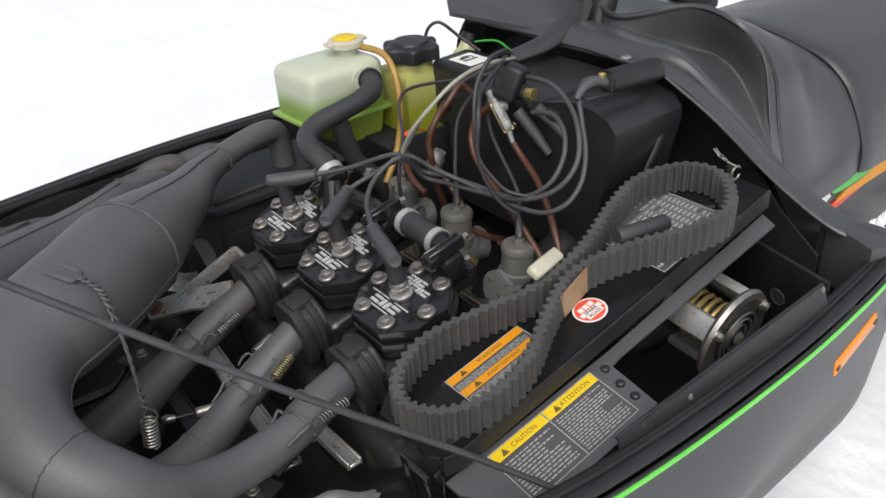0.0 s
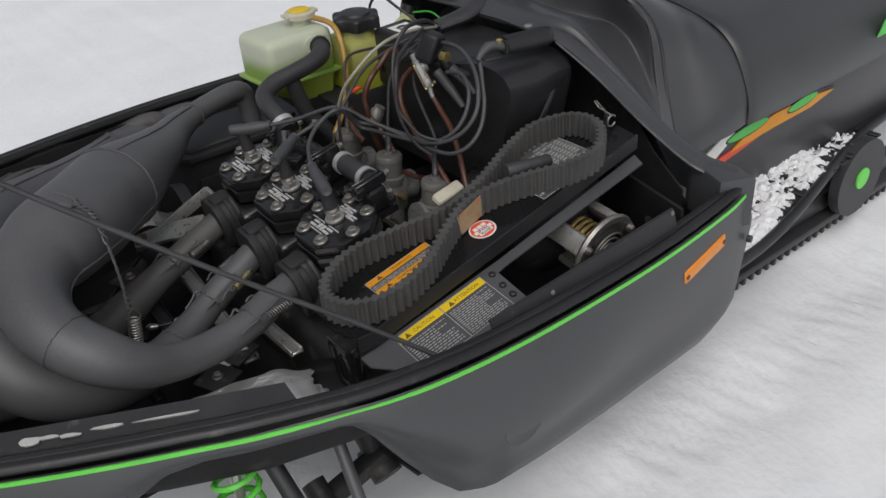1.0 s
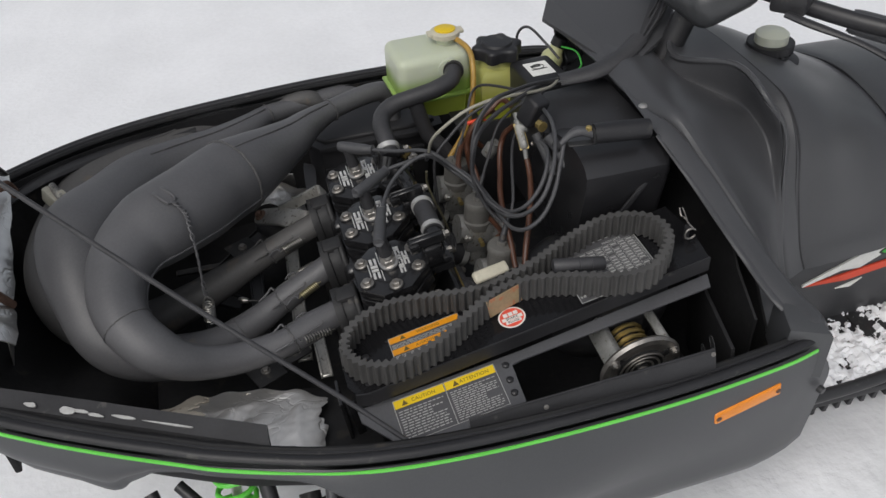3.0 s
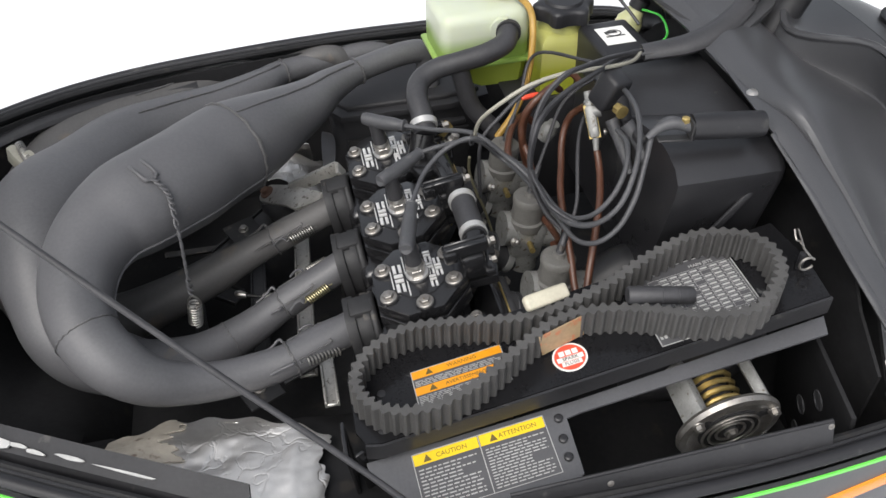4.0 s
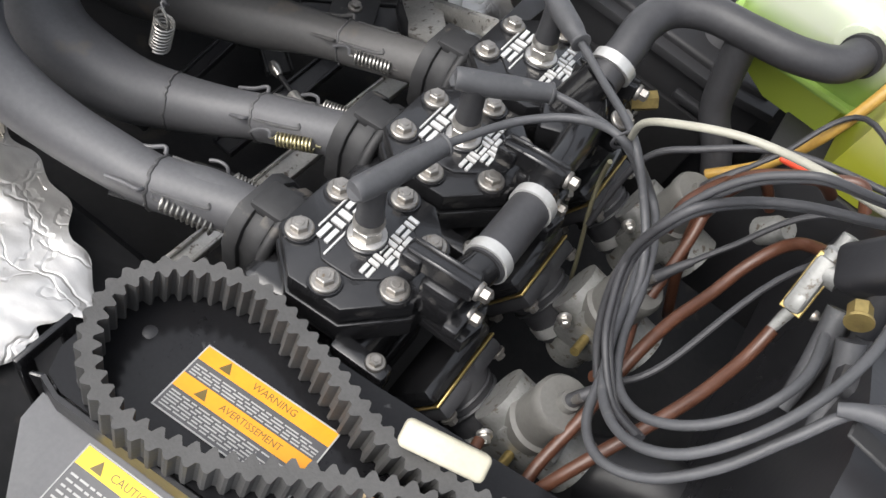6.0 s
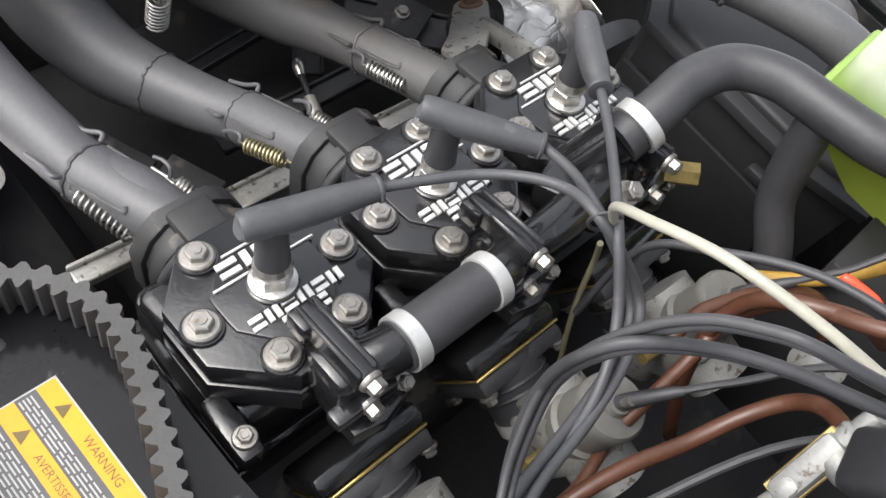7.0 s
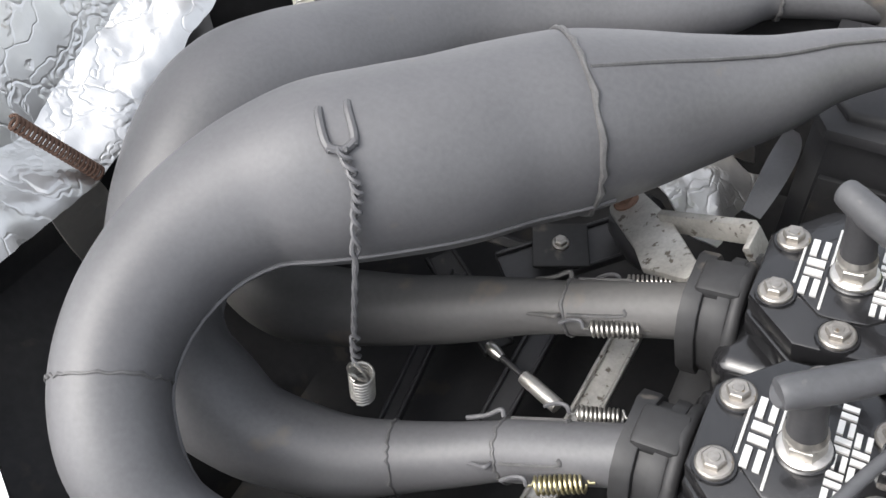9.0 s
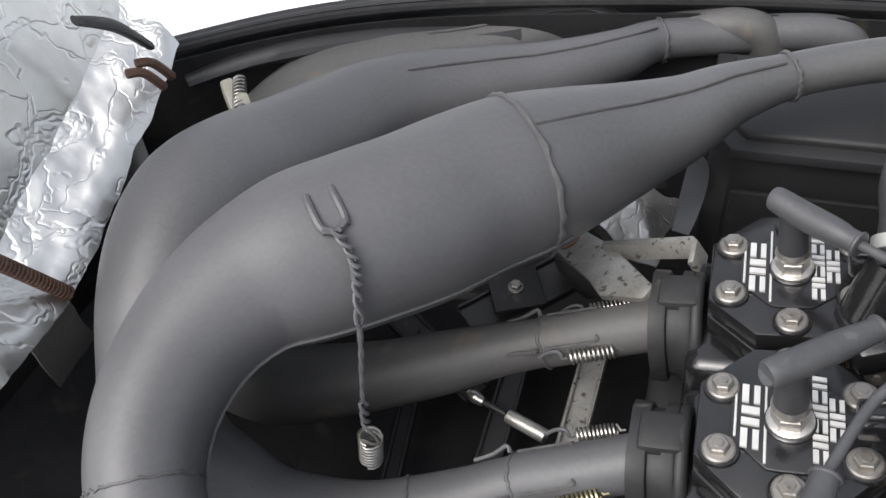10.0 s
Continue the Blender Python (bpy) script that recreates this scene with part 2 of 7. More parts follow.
class Geo:
    """Vertices and faces of one mesh."""

    def __init__(self):
        self.v, self.f = [], []

    def add(self, verts, faces, m=None):
        k = len(self.v)
        self.v += [tuple(m @ Vector(p)) for p in verts] if m is not None else [tuple(map(float, p)) for p in verts]
        self.f += [tuple(i + k for i in f) for f in faces]
        return self

    def bm(self, b, m=None):
        b.verts.index_update()
        self.add([v.co[:] for v in b.verts], [[v.index for v in f.verts] for f in b.faces], m)
        b.free()
        return self

    def tube(self, points, radii, seg=16, steps=8, closed=False, caps=True, smooth=True, flat=1.0):
        pts = np.array(points, float)
        r = np.array([radii] * len(pts) if np.isscalar(radii) else radii, float)
        rows = np.c_[pts, r]
        s = spline(rows, steps, closed) if smooth else rows
        p, r = s[:, :3], np.maximum(s[:, 3], 1e-4)
        n = len(p)
        tan = (np.roll(p, -1, 0) - np.roll(p, 1, 0)) if closed else np.gradient(p, axis=0)
        tan /= np.linalg.norm(tan, axis=1)[:, None] + 1e-12
        up = np.array((0, 0, 1.0)) if abs(tan[0][2]) < 0.9 else np.array((0, 1.0, 0))
        rings = []
        for i in range(n):
            up = up - tan[i] * (up @ tan[i])
            up /= np.linalg.norm(up) + 1e-12
            side = np.cross(tan[i], up)
            a = np.arange(seg) * 2 * np.pi / seg
            rings.append(p[i] + r[i] * (np.outer(np.cos(a), side) + flat * np.outer(np.sin(a), up)))
        v = np.concatenate(rings)
        f = []
        for i in range(n if closed else n - 1):
            j = (i + 1) % n
            f += [(i * seg + k, i * seg + (k + 1) % seg, j * seg + (k + 1) % seg, j * seg + k) for k in range(seg)]
        if caps and not closed:
            f += [tuple(range(seg))[::-1], tuple((n - 1) * seg + k for k in range(seg))]
        return self.add(v, f)

    def cyl(self, a, b, r0, r1=None, seg=20):
        a, b = np.array(a, float), np.array(b, float)
        return self.tube([a, b], [r0, r0 if r1 is None else r1], seg, smooth=False)

    def lathe(self, profile, m, seg=28):
        """profile: rows of (radius, height) about the local z axis."""
        v, n = [], len(profile)
        for r, z in profile:
            v += [(r * math.cos(2 * math.pi * k / seg), r * math.sin(2 * math.pi * k / seg), z) for k in range(seg)]
        f = [(i * seg + k, i * seg + (k + 1) % seg, (i + 1) * seg + (k + 1) % seg, (i + 1) * seg + k) for i in range(n - 1) for k in range(seg)]
        f += [tuple(range(seg))[::-1], tuple((n - 1) * seg + k for k in range(seg))]
        return self.add(v, f, m)

    def box(self, size, m, bevel=0.003, seg=2):
        b = bmesh.new()
        bmesh.ops.create_cube(b, size=1)
        bmesh.ops.scale(b, vec=size, verts=b.verts)
        if bevel:
            bmesh.ops.bevel(b, geom=b.edges[:], offset=min(bevel, min(size) * 0.45), segments=seg, affect="EDGES", profile=0.5)
        return self.bm(b, m)

    def prism(self, outline, z0, z1, m=None, bevel=0.0, seg=2):
        b = bmesh.new()
        lo = [b.verts.new((x, y, z0)) for x, y in outline]
        hi = [b.verts.new((x, y, z1)) for x, y in outline]
        n = len(outline)
        top = b.faces.new(hi)
        b.faces.new(lo[::-1])
        for i in range(n):
            b.faces.new((lo[i], lo[(i + 1) % n], hi[(i + 1) % n], hi[i]))
        bmesh.ops.recalc_face_normals(b, faces=b.faces)
        if bevel:
            bmesh.ops.bevel(b, geom=list(top.edges), offset=bevel, segments=seg, affect="EDGES", profile=0.5)
        return self.bm(b, m)

    def grid(self, rows, thick=0.0):
        """A sheet through rows of equally many points; thick: given depth against its normal."""
        a = np.array(rows, float)
        h, w = a.shape[:2]
        f = [(i * w + j, i * w + j + 1, (i + 1) * w + j + 1, (i + 1) * w + j) for i in range(h - 1) for j in range(w - 1)]
        if not thick:
            return self.add(a.reshape(-1, 3), f)
        nrm = np.cross(np.gradient(a, axis=1), np.gradient(a, axis=0))
        nrm /= np.linalg.norm(nrm, axis=2)[..., None] + 1e-12
        k = h * w
        v = np.concatenate([a.reshape(-1, 3), (a - nrm * thick).reshape(-1, 3)])
        f2 = f + [tuple(i + k for i in q)[::-1] for q in f]
        ring = [j for j in range(w)] + [i * w + w - 1 for i in range(1, h)] + [(h - 1) * w + j for j in range(w - 2, -1, -1)] + [i * w for i in range(h - 2, 0, -1)]
        f2 += [(ring[i], ring[i - 1], ring[i - 1] + k, ring[i] + k) for i in range(len(ring))]
        return self.add(v, f2)

    def coil(self, a, b, radius, wire, turns, seg=8, hooks=0.0):
        a, b = Vector(a), Vector(b)
        m = Matrix.Translation(a) @ (b - a).to_track_quat("Z", "Y").to_matrix().to_4x4()
        length = (b - a).length
        n = int(turns * 12)
        pts = [m @ Vector((radius * math.cos(2 * math.pi * turns * i / n), radius * math.sin(2 * math.pi * turns * i / n), length * i / n)) for i in range(n + 1)]
        if hooks:
            d = (b - a).normalized()
            pts = [a - d * hooks, a - d * hooks * 0.4] + pts + [b + d * hooks * 0.4, b + d * hooks]
        return self.tube([p[:] for p in pts], wire, seg, smooth=False)


def thing(name, at, label, category, group="", kind=""):
    ob = new(name)
    ob.location = at
    ob.empty_display_size = 0.02
    return tagged(ob, label, category, group, kind)


def world_at(ob):
    at = Vector((0, 0, 0))
    while ob:
        at += ob.location
        ob = ob.parent
    return at


def part(name, g, mat, parent=None, label="", smooth=38):
    me = bpy.data.meshes.new(name)
    base = world_at(parent)
    me.from_pydata([tuple(Vector(p) - base) for p in g.v], [], g.f)
    me.validate()
    b = bmesh.new()
    b.from_mesh(me)
    bmesh.ops.recalc_face_normals(b, faces=b.faces)
    b.to_mesh(me)
    b.free()
    me.materials.append(mat)
    if smooth:
        me.polygons.foreach_set("use_smooth", [True] * len(me.polygons))
        me.set_sharp_from_angle(angle=radians(smooth))
    ob = new(name, me)
    ob.parent = parent
    if label:
        ob["label"] = label
    return ob


def solo(name, g, mat, label, category, group="", kind="", smooth=38):
    """A thing of one mesh."""
    return tagged(part(name, g, mat, None, "", smooth), label, category, group, kind)


def frame_on(origin, u, v):
    """Axes on a surface: x along u, y along v, z off it."""
    u = Vector(u).normalized()
    w = u.cross(Vector(v)).normalized()
    v = w.cross(u)
    return Matrix.Translation(origin) @ Matrix((u, v, w)).transposed().to_4x4()


def lettering(g, text, size, m, x=0.0, y=0.0, lift=0.0006, depth=0.0002):
    c = bpy.data.curves.new("letters", "FONT")
    c.body, c.size, c.extrude, c.resolution_u = text, size, depth, 2
    c.align_x = "CENTER"
    ob = bpy.data.objects.new("letters", c)
    me = bpy.data.meshes.new_from_object(ob)
    g.add([v.co + Vector((x, y, lift)) for v in me.vertices], [tuple(p.vertices) for p in me.polygons], m)
    bpy.data.objects.remove(ob)
    bpy.data.meshes.remove(me)
    bpy.data.curves.remove(c)


def bar(g, m, x0, y0, x1, y1, lift=0.0004, thick=0.0003):
    g.box((x1 - x0, y1 - y0, thick), m @ pose((x0 + x1) / 2, (y0 + y1) / 2, lift), 0)


def text_bars(g, m, x0, y0, x1, y1, lines, seed=0, fill=0.55):
    """Unreadable print: rows of short bars."""
    r = random.Random(seed)
    step = (y1 - y0) / lines
    for i in range(lines):
        x, y = x0, y1 - (i + 1) * step
        end = x1 - (x1 - x0) * r.choice((0, 0, 0.05, 0.3))
        while x < end:
            w = r.uniform(0.02, 0.09) * (x1 - x0) + 0.002
            bar(g, m, x, y, min(x + w, end), y + step * fill)
            x += w + 0.0016

# ---- ground ----
GROUND, MID = 0.04, 0.845


def snow_height(x, y):
    h = 0.012 * noise.noise((x * 1.7, y * 1.7, 3.1)) + 0.006 * noise.noise((x * 7, y * 7, 1.3)) + 0.003 * noise.noise((x * 24, y * 24, 5.5))
    far = max(abs(x) + abs(y) - 4, 0)
    h += 0.05 * min(far, 6) / 6 * noise.noise((x * 0.35, y * 0.35, 9.0))
    h += 0.02 * min(0, noise.noise((x * 3.1, y * 3.1, 21.0)) + 0.12) + 0.004 * noise.noise((x * 14, y * 14, 31.0))
    rut = math.exp(-(((y - 0.40) / 0.07) ** 2)) * (1 if x > 0.55 else 0)
    h += rut * (-0.006 + 0.0035 * math.sin(x * 130 + 3 * noise.noise((x * 9, y * 9, 2)) + (y - 0.4) * 45))
    return GROUND + h


def build_ground():
    def ticks(lo, hi, step, ends):
        t = list(np.arange(lo, hi, step))
        d = step
        while t[-1] < ends:
            d *= 1.35
            t.append(t[-1] + d)
        d = step
        while t[0] > -ends:
            d *= 1.35
            t.insert(0, t[0] - d)
        return t
    xs, ys = ticks(-0.9, 2.6, 0.016, 300), ticks(-0.5, 0.75, 0.016, 300)
    g = Geo()
    g.grid([[(x, y, snow_height(x, y)) for x in xs] for y in ys])
    solo("ground", g, SNOW, "trampled white snow with track marks", "snow", kind="structure")


build_ground()


# ---- belly pan: grey plastic tub of the nose ----
NEAR_RIM = [(-0.25, 0.677, 0.540), (-0.20, 0.647, 0.538), (-0.157, 0.621, 0.537), (-0.034, 0.545, 0.537), (0.06, 0.493, 0.537), (0.14, 0.451, 0.539), (0.215, 0.416, 0.539), (0.35, 0.3765, 0.531),
            (0.52, 0.3645, 0.520), (0.75, 0.3656, 0.517), (0.92, 0.3764, 0.521), (0.985, 0.386, 0.525)]
FAR_RIM = [(-0.19, 1.12, 0.552), (-0.175, 1.136, 0.553), (-0.15, 1.155, 0.554), (-0.06, 1.21, 0.556), (0.03, 1.25, 0.557), (0.13, 1.277, 0.558), (0.245, 1.297, 0.558), (0.38, 1.318, 0.556),
           (0.52, 1.332, 0.553), (0.75, 1.34, 0.548), (0.92, 1.33, 0.545), (0.985, 1.31, 0.54)]
FLOOR = [(-0.4, 0.50), (-0.2, 0.50), (-0.13, 0.48), (-0.06, 0.43), (0.0, 0.425), (0.037, 0.412), (0.05, 0.42), (0.066, 0.445), (0.11, 0.50), (0.15, 0.515), (0.295, 0.516), (0.322, 0.48), (0.358, 0.41), (0.40, 0.34), (0.44, 0.288),
         (0.49, 0.262), (0.6, 0.256), (0.8, 0.254), (0.93, 0.244), (0.965, 0.25), (0.978, 0.262), (1.0, 0.285)]


def pan_floor(x):
    return float(np.interp(x, *np.array(FLOOR).T))


def build_pan():
    pan = thing("belly_pan", (0.35, MID, 0.29), "dark grey plastic belly pan with a lime pinstripe, hood taken off", "belly pan")
    for side, points in ((-1, NEAR_RIM), (1, FAR_RIM)):
        rim = [(x, abs(y - MID), z) for x, y, z in spline(points, 9)]
        rows = []
        for k in range(15):
            t = k / 14
            row = []
            for x, w, z in rim:
                zf = pan_floor(x)
                deep = (z - zf)
                inset = 0.02 * t + 0.10 * max(t - 0.86, 0) - 0.016 * math.sin(math.pi * min(t * 1.5, 1)) * min(1, max(0, (0.95 - x) / 0.3))
                inset *= min(1, deep / 0.1)
                inset -= 0.022 * math.exp(-((x - 0.5) / 0.17) ** 2) * math.sin(math.pi * min(t * 1.25, 1)) * (side < 0)
                row.append((x + 0.04 * math.sin(math.pi / 2 * min(t * 3.5, 1)) * max(0, (x - 0.75) / 0.235) ** 1.5, MID + side * (w - inset), z - deep * t))
            rows.append(row)
        shell = part("side_shell", Geo().grid(rows if side < 0 else [r[::-1] for r in rows], 0.005), PAN, pan)
        lip = [(x, MID + side * (w - 0.006), z + 0.010) for x, w, z in rim]
        part("rim_lip", Geo().tube(lip[::3] + [lip[-1]], 0.0075, 10, 3, flat=0.8), PLASTIC, pan, "black rubber edging along the rim")
        inner = [(x, MID + side * (w - 0.022), z + 0.008) for x, w, z in rim]
        part("rim_channel", Geo().tube(inner[::3] + [inner[-1]], 0.0055, 8, 3), DARK, pan, "black inner seal channel")
        ridge = [(x, MID + side * (w - 0.0145), z + 0.0125) for x, w, z in rim]
        part("seal_ridge", Geo().tube(ridge[::3] + [ridge[-1]], 0.0026, 6, 3), BLACK_SATIN, pan, "thin ridge of the rim seal")
        stripe = Geo()
        stripe.grid([[(x, MID + side * (w + 0.0062), z + h) for x, w, z in rim] for h in (0.0020, -0.0030)], 0.002 * (1 if side < 0 else -1))
        part("pinstripe", stripe, LIME, shell, "lime green pinstripe")
        wall = []
        for t in np.linspace(0, 1, 6):
            wall.append([(x, MID + side * (w - 0.03 - 0.03 * t * t), z - (z - (0.30 if side > 0 else max(pan_floor(x), 0.30) - 0.01)) * t) for x, w, z in rim])
        part("inner_wall", Geo().grid(wall, 0.003), DARK, pan, "black inner wall of the engine bay")
        x, w, z = rim[-1]
        g = Geo()
        rows = [[(x + 0.004, MID + side * (w - 0.10 * s), z + 0.02 - (0.09 + 0.02 * s) * t) for s in np.linspace(0, 1, 5)] for t in np.linspace(0, 1, 5)]
        g.grid(rows, 0.006)
        part("rear_flange", g, PAN, pan)
    return pan


build_pan()


def bay_floor():
    rows = []
    for x in np.linspace(-0.22, 1.0, 40):
        near = float(np.interp(x, [p[0] for p in NEAR_RIM[1:]], [p[1] for p in NEAR_RIM[1:]])) + 0.075
        if 0.05 < x < 0.39:
            near = max(near, 0.66)
        far = float(np.interp(x, [p[0] for p in FAR_RIM[1:]], [p[1] for p in FAR_RIM[1:]])) - 0.045
        edge = pan_floor(x) + 0.012
        rows.append([(x, near + (far - near) * s, max(0.298, edge - 0.42 * (far - near) * s) if x < 0.05 else 0.298) for s in np.linspace(0, 1, 24)])
    part_floor = Geo().grid(rows, 0.006)
    solo("bay_floor", part_floor, DARK, "black painted engine bay floor of the pan", "bay floor")
    # raised well over the front suspension
    rows = []
    rim_y = lambda x: float(np.interp(x, [p[0] for p in NEAR_RIM[1:]], [p[1] for p in NEAR_RIM[1:]]))
    for d, z in ((0.024, 0.53), (0.03, 0.47), (0.04, 0.452)):
        rows.append([(x, rim_y(x) + d, z) for x in np.linspace(0.03, 0.40, 9)])
    for y, z in ((0.53, 0.449), (0.585, 0.44), (0.635, 0.41), (0.66, 0.36), (0.668, 0.30)):
        rows.append([(x, y + 0.02 * (x < 0.1), z - 0.01 * (x > 0.34)) for x in np.linspace(0.03, 0.40, 9)])
    well = thing("suspension_well", (0.215, 0.55, 0.30), "black raised well over the front suspension", "well")
    part("rim_wall", Geo().grid(rows[:3], 0.004), DARK, well)
    part("top_sheet", Geo().grid(rows[2:6], 0.004), DARK, well)
    part("inner_wall", Geo().grid(rows[5:], 0.004), DARK, well)
    # black sheets added to stand for the darkness behind the bay
    wall = thing("firewall", (0.945, MID, 0.29), "black wall sheets added to keep the back of the engine bay dark", "firewall")
    g = Geo()
    g.grid([[(0.945, y, 0.29 + float(np.interp(abs(y - MID), (0.15, 0.19, 0.25, 0.317, 0.393), (0.415, 0.405, 0.36, 0.28, 0.225))) * t) for y in (0.46, 0.52, 0.579, 0.581, 0.7, 0.84, 1.0, 1.119, 1.121, 1.2, 1.27)] for t in np.linspace(0, 1, 4)], 0.004)
    part("front_sheet", g, DARK, wall)
    g = Geo()
    g.grid([[(x + 0.04, y, z) for x, y, z in row] for row in [[(0.945, y, 0.29 + float(np.interp(abs(y - MID), (0.15, 0.19, 0.25, 0.317, 0.393), (0.41, 0.385, 0.335, 0.24, 0.15))) * t) for y in np.linspace(0.43, 1.26, 24)] for t in np.linspace(0, 1, 4)]], 0.004)
    part("rear_sheet", g, DARK, wall)


bay_floor()

# bolt at the pan's rear and round emboss
g = Geo()
g.lathe([(0.0, 0.004), (0.005, 0.004), (0.006, 0.0015), (0.006, -0.004)][::-1], pose(1.012, 0.3775, 0.438, 90, 0, 15), 14)
solo("pan_bolt", g, BLACK_SATIN, "small black bolt in the grey pan side", "bolt")
g = Geo()
g.lathe([(0.030, -0.004), (0.034, 0.0015), (0.031, 0.0028), (0.026, 0.0012), (0.0, 0.0012)], frame_on((0.498, 0.3355, 0.420), (1, 0, 0), (0, 0.0, 1)), 40)
solo("round_plug", g, PAN, "round moulded plug in the grey pan side", "plug")


def reflector():
    th = thing("side_reflector", (0.888, 0.37, 0.465), "amber plastic side reflector screwed to the grey pan", "reflector")
    m = frame_on((0.884, 0.3735, 0.4655), (0.091, 0.009, 0.0145), (0, 0.0, 1))
    part("housing", Geo().box((0.108, 0.026, 0.006), m, 0.003), PLASTIC, th)
    lens = part("lens", Geo().box((0.106, 0.024, 0.009), m @ pose(0, 0, 0.004), 0.004, 3), AMBER, th, "amber lens")
    for s in (-1, 1):
        part("screw", Geo().lathe([(0.004, -0.002), (0.004, 0.001), (0.002, 0.0018), (0, 0.0018)], m @ pose(s * 0.047, 0, 0.0085), 12), RUST, lens)


reflector()


# ---- cowl, tank and seat ----
def mirror_section(half):
    """half: points from the near foot up to the middle; returns the whole arch."""
    return half + [(x, 2 * MID - y, z) for x, y, z in half[-2::-1]]


def loft(sections, along=8, across=6):
    rows = [spline(mirror_section(s), across) for s in sections]
    return spline(np.array(rows).reshape(len(rows), -1), along).reshape(-1, len(rows[0]), 3)


# joint between the console and the tank
SEAM = [(1.130, 0.60, 0.452), (1.126, 0.612, 0.475), (1.121, 0.622, 0.51), (1.108, 0.635, 0.59), (1.097, 0.648, 0.672), (1.095, 0.688, 0.717), (1.090, 0.74, 0.732), (1.085, MID, 0.740)]


def build_cowl():
    cowl = thing("console_cowl", (0.95, MID, 0.45), "matt black plastic console behind the engine bay", "console")
    front = [(1.0, 0.385, 0.50), (0.987, 0.395, 0.545), (0.967, 0.452, 0.548), (0.935, 0.528, 0.60), (0.893, 0.595, 0.678), (0.864, 0.652, 0.726), (0.870, 0.73, 0.728), (0.878, MID, 0.728)]
    second = [(1.02, 0.43, 0.47), (1.007, 0.44, 0.52), (0.993, 0.485, 0.535), (0.967, 0.55, 0.605), (0.925, 0.61, 0.685), (0.90, 0.665, 0.738), (0.90, 0.74, 0.742), (0.91, MID, 0.742)]
    third = [(1.05, 0.545, 0.455), (1.045, 0.555, 0.48), (1.035, 0.572, 0.51), (1.02, 0.60, 0.585), (0.995, 0.645, 0.660), (0.965, 0.69, 0.722), (0.96, 0.75, 0.730), (0.965, MID, 0.733)]
    # knee flare: the front panel ends in a sharp raised edge, and drops behind it to the tank seam
    flare = [(1.085, 0.585, 0.452), (1.082, 0.597, 0.48), (1.078, 0.610, 0.52), (1.073, 0.630, 0.60), (1.070, 0.650, 0.692), (1.042, 0.668, 0.744), (1.034, 0.745, 0.764), (0.985, MID, 0.744)]
    behind = [(1.095, 0.586, 0.452), (1.092, 0.599, 0.48), (1.088, 0.613, 0.52), (1.082, 0.636, 0.60), (1.080, 0.659, 0.682), (1.064, 0.692, 0.714), (1.052, 0.752, 0.732), (1.010, MID, 0.736)]
    fourth = SEAM
    scoop = [(1.070, 0.580, 0.452), (1.067, 0.591, 0.48), (1.062, 0.604, 0.52), (1.060, 0.630, 0.590), (1.066, 0.672, 0.650), (1.055, 0.705, 0.688), (1.042, 0.755, 0.698), (0.975, MID, 0.720)]
    keep = (0.0, 0.5, 1, 1, 1, 0.8, 0.25, 0)

    def shifted(sec, dx, dy, dz):
        return [(x + dx * k, y + dy * k, z + dz * k) for (x, y, z), k in zip(sec, keep)]
    flange = shifted(front, 0.030, 0.014, 0.006)
    crease = shifted(front, 0.036, 0.020, 0.0)
    hollow = shifted(second, 0.006, 0.0, 0.003)
    third = [(x, y + d, z) for (x, y, z), d in zip(third, (0, 0, 0, -0.004, -0.006, -0.004, 0, 0))]
    part("shell", Geo().grid(loft([front, shifted(front, 0.014, 0.006, 0.005), flange, crease, hollow, third, scoop, [(x + 0.003 * (z > 0.66), y, z - 0.008 * (z > 0.66)) for x, y, z in flare], flare, [(x + 0.004, y + 0.001, z - 0.002) for x, y, z in flare], behind, fourth], 6), 0.004), COWL, cowl, smooth=30)
    rib = [(0.862, 0.652, 0.73), (0.892, 0.594, 0.68), (0.937, 0.526, 0.602), (0.968, 0.452, 0.55), (0.988, 0.395, 0.546)]
    part("front_pillar", Geo().tube(rib, [0.004, 0.005, 0.006, 0.007, 0.008], 10, 6, flat=0.6), COWL, cowl, "thick black front edge of the console")
    rib2 = [(x, 2 * MID - y, z) for x, y, z in rib]
    part("front_pillar", Geo().tube(rib2, [0.004, 0.005, 0.006, 0.007, 0.008], 10, 6, flat=0.6), COWL, cowl)
    part("foot_gusset", Geo().prism([(0.95, 0.40), (1.0, 0.375), (1.01, 0.44), (0.975, 0.47)], 0.47, 0.553, None, 0.006), PAN, cowl)
    for y in (0.729, 0.961):
        m = frame_on((0.878, y, 0.7335), (1, 0, 0.15), (0, 1, 0))
        part("rivet", Geo().lathe([(0.0075, -0.001), (0.0075, 0.001), (0.005, 0.0024), (0, 0.0028)], m, 16), STEEL, cowl, "bright rivet head")


build_cowl()


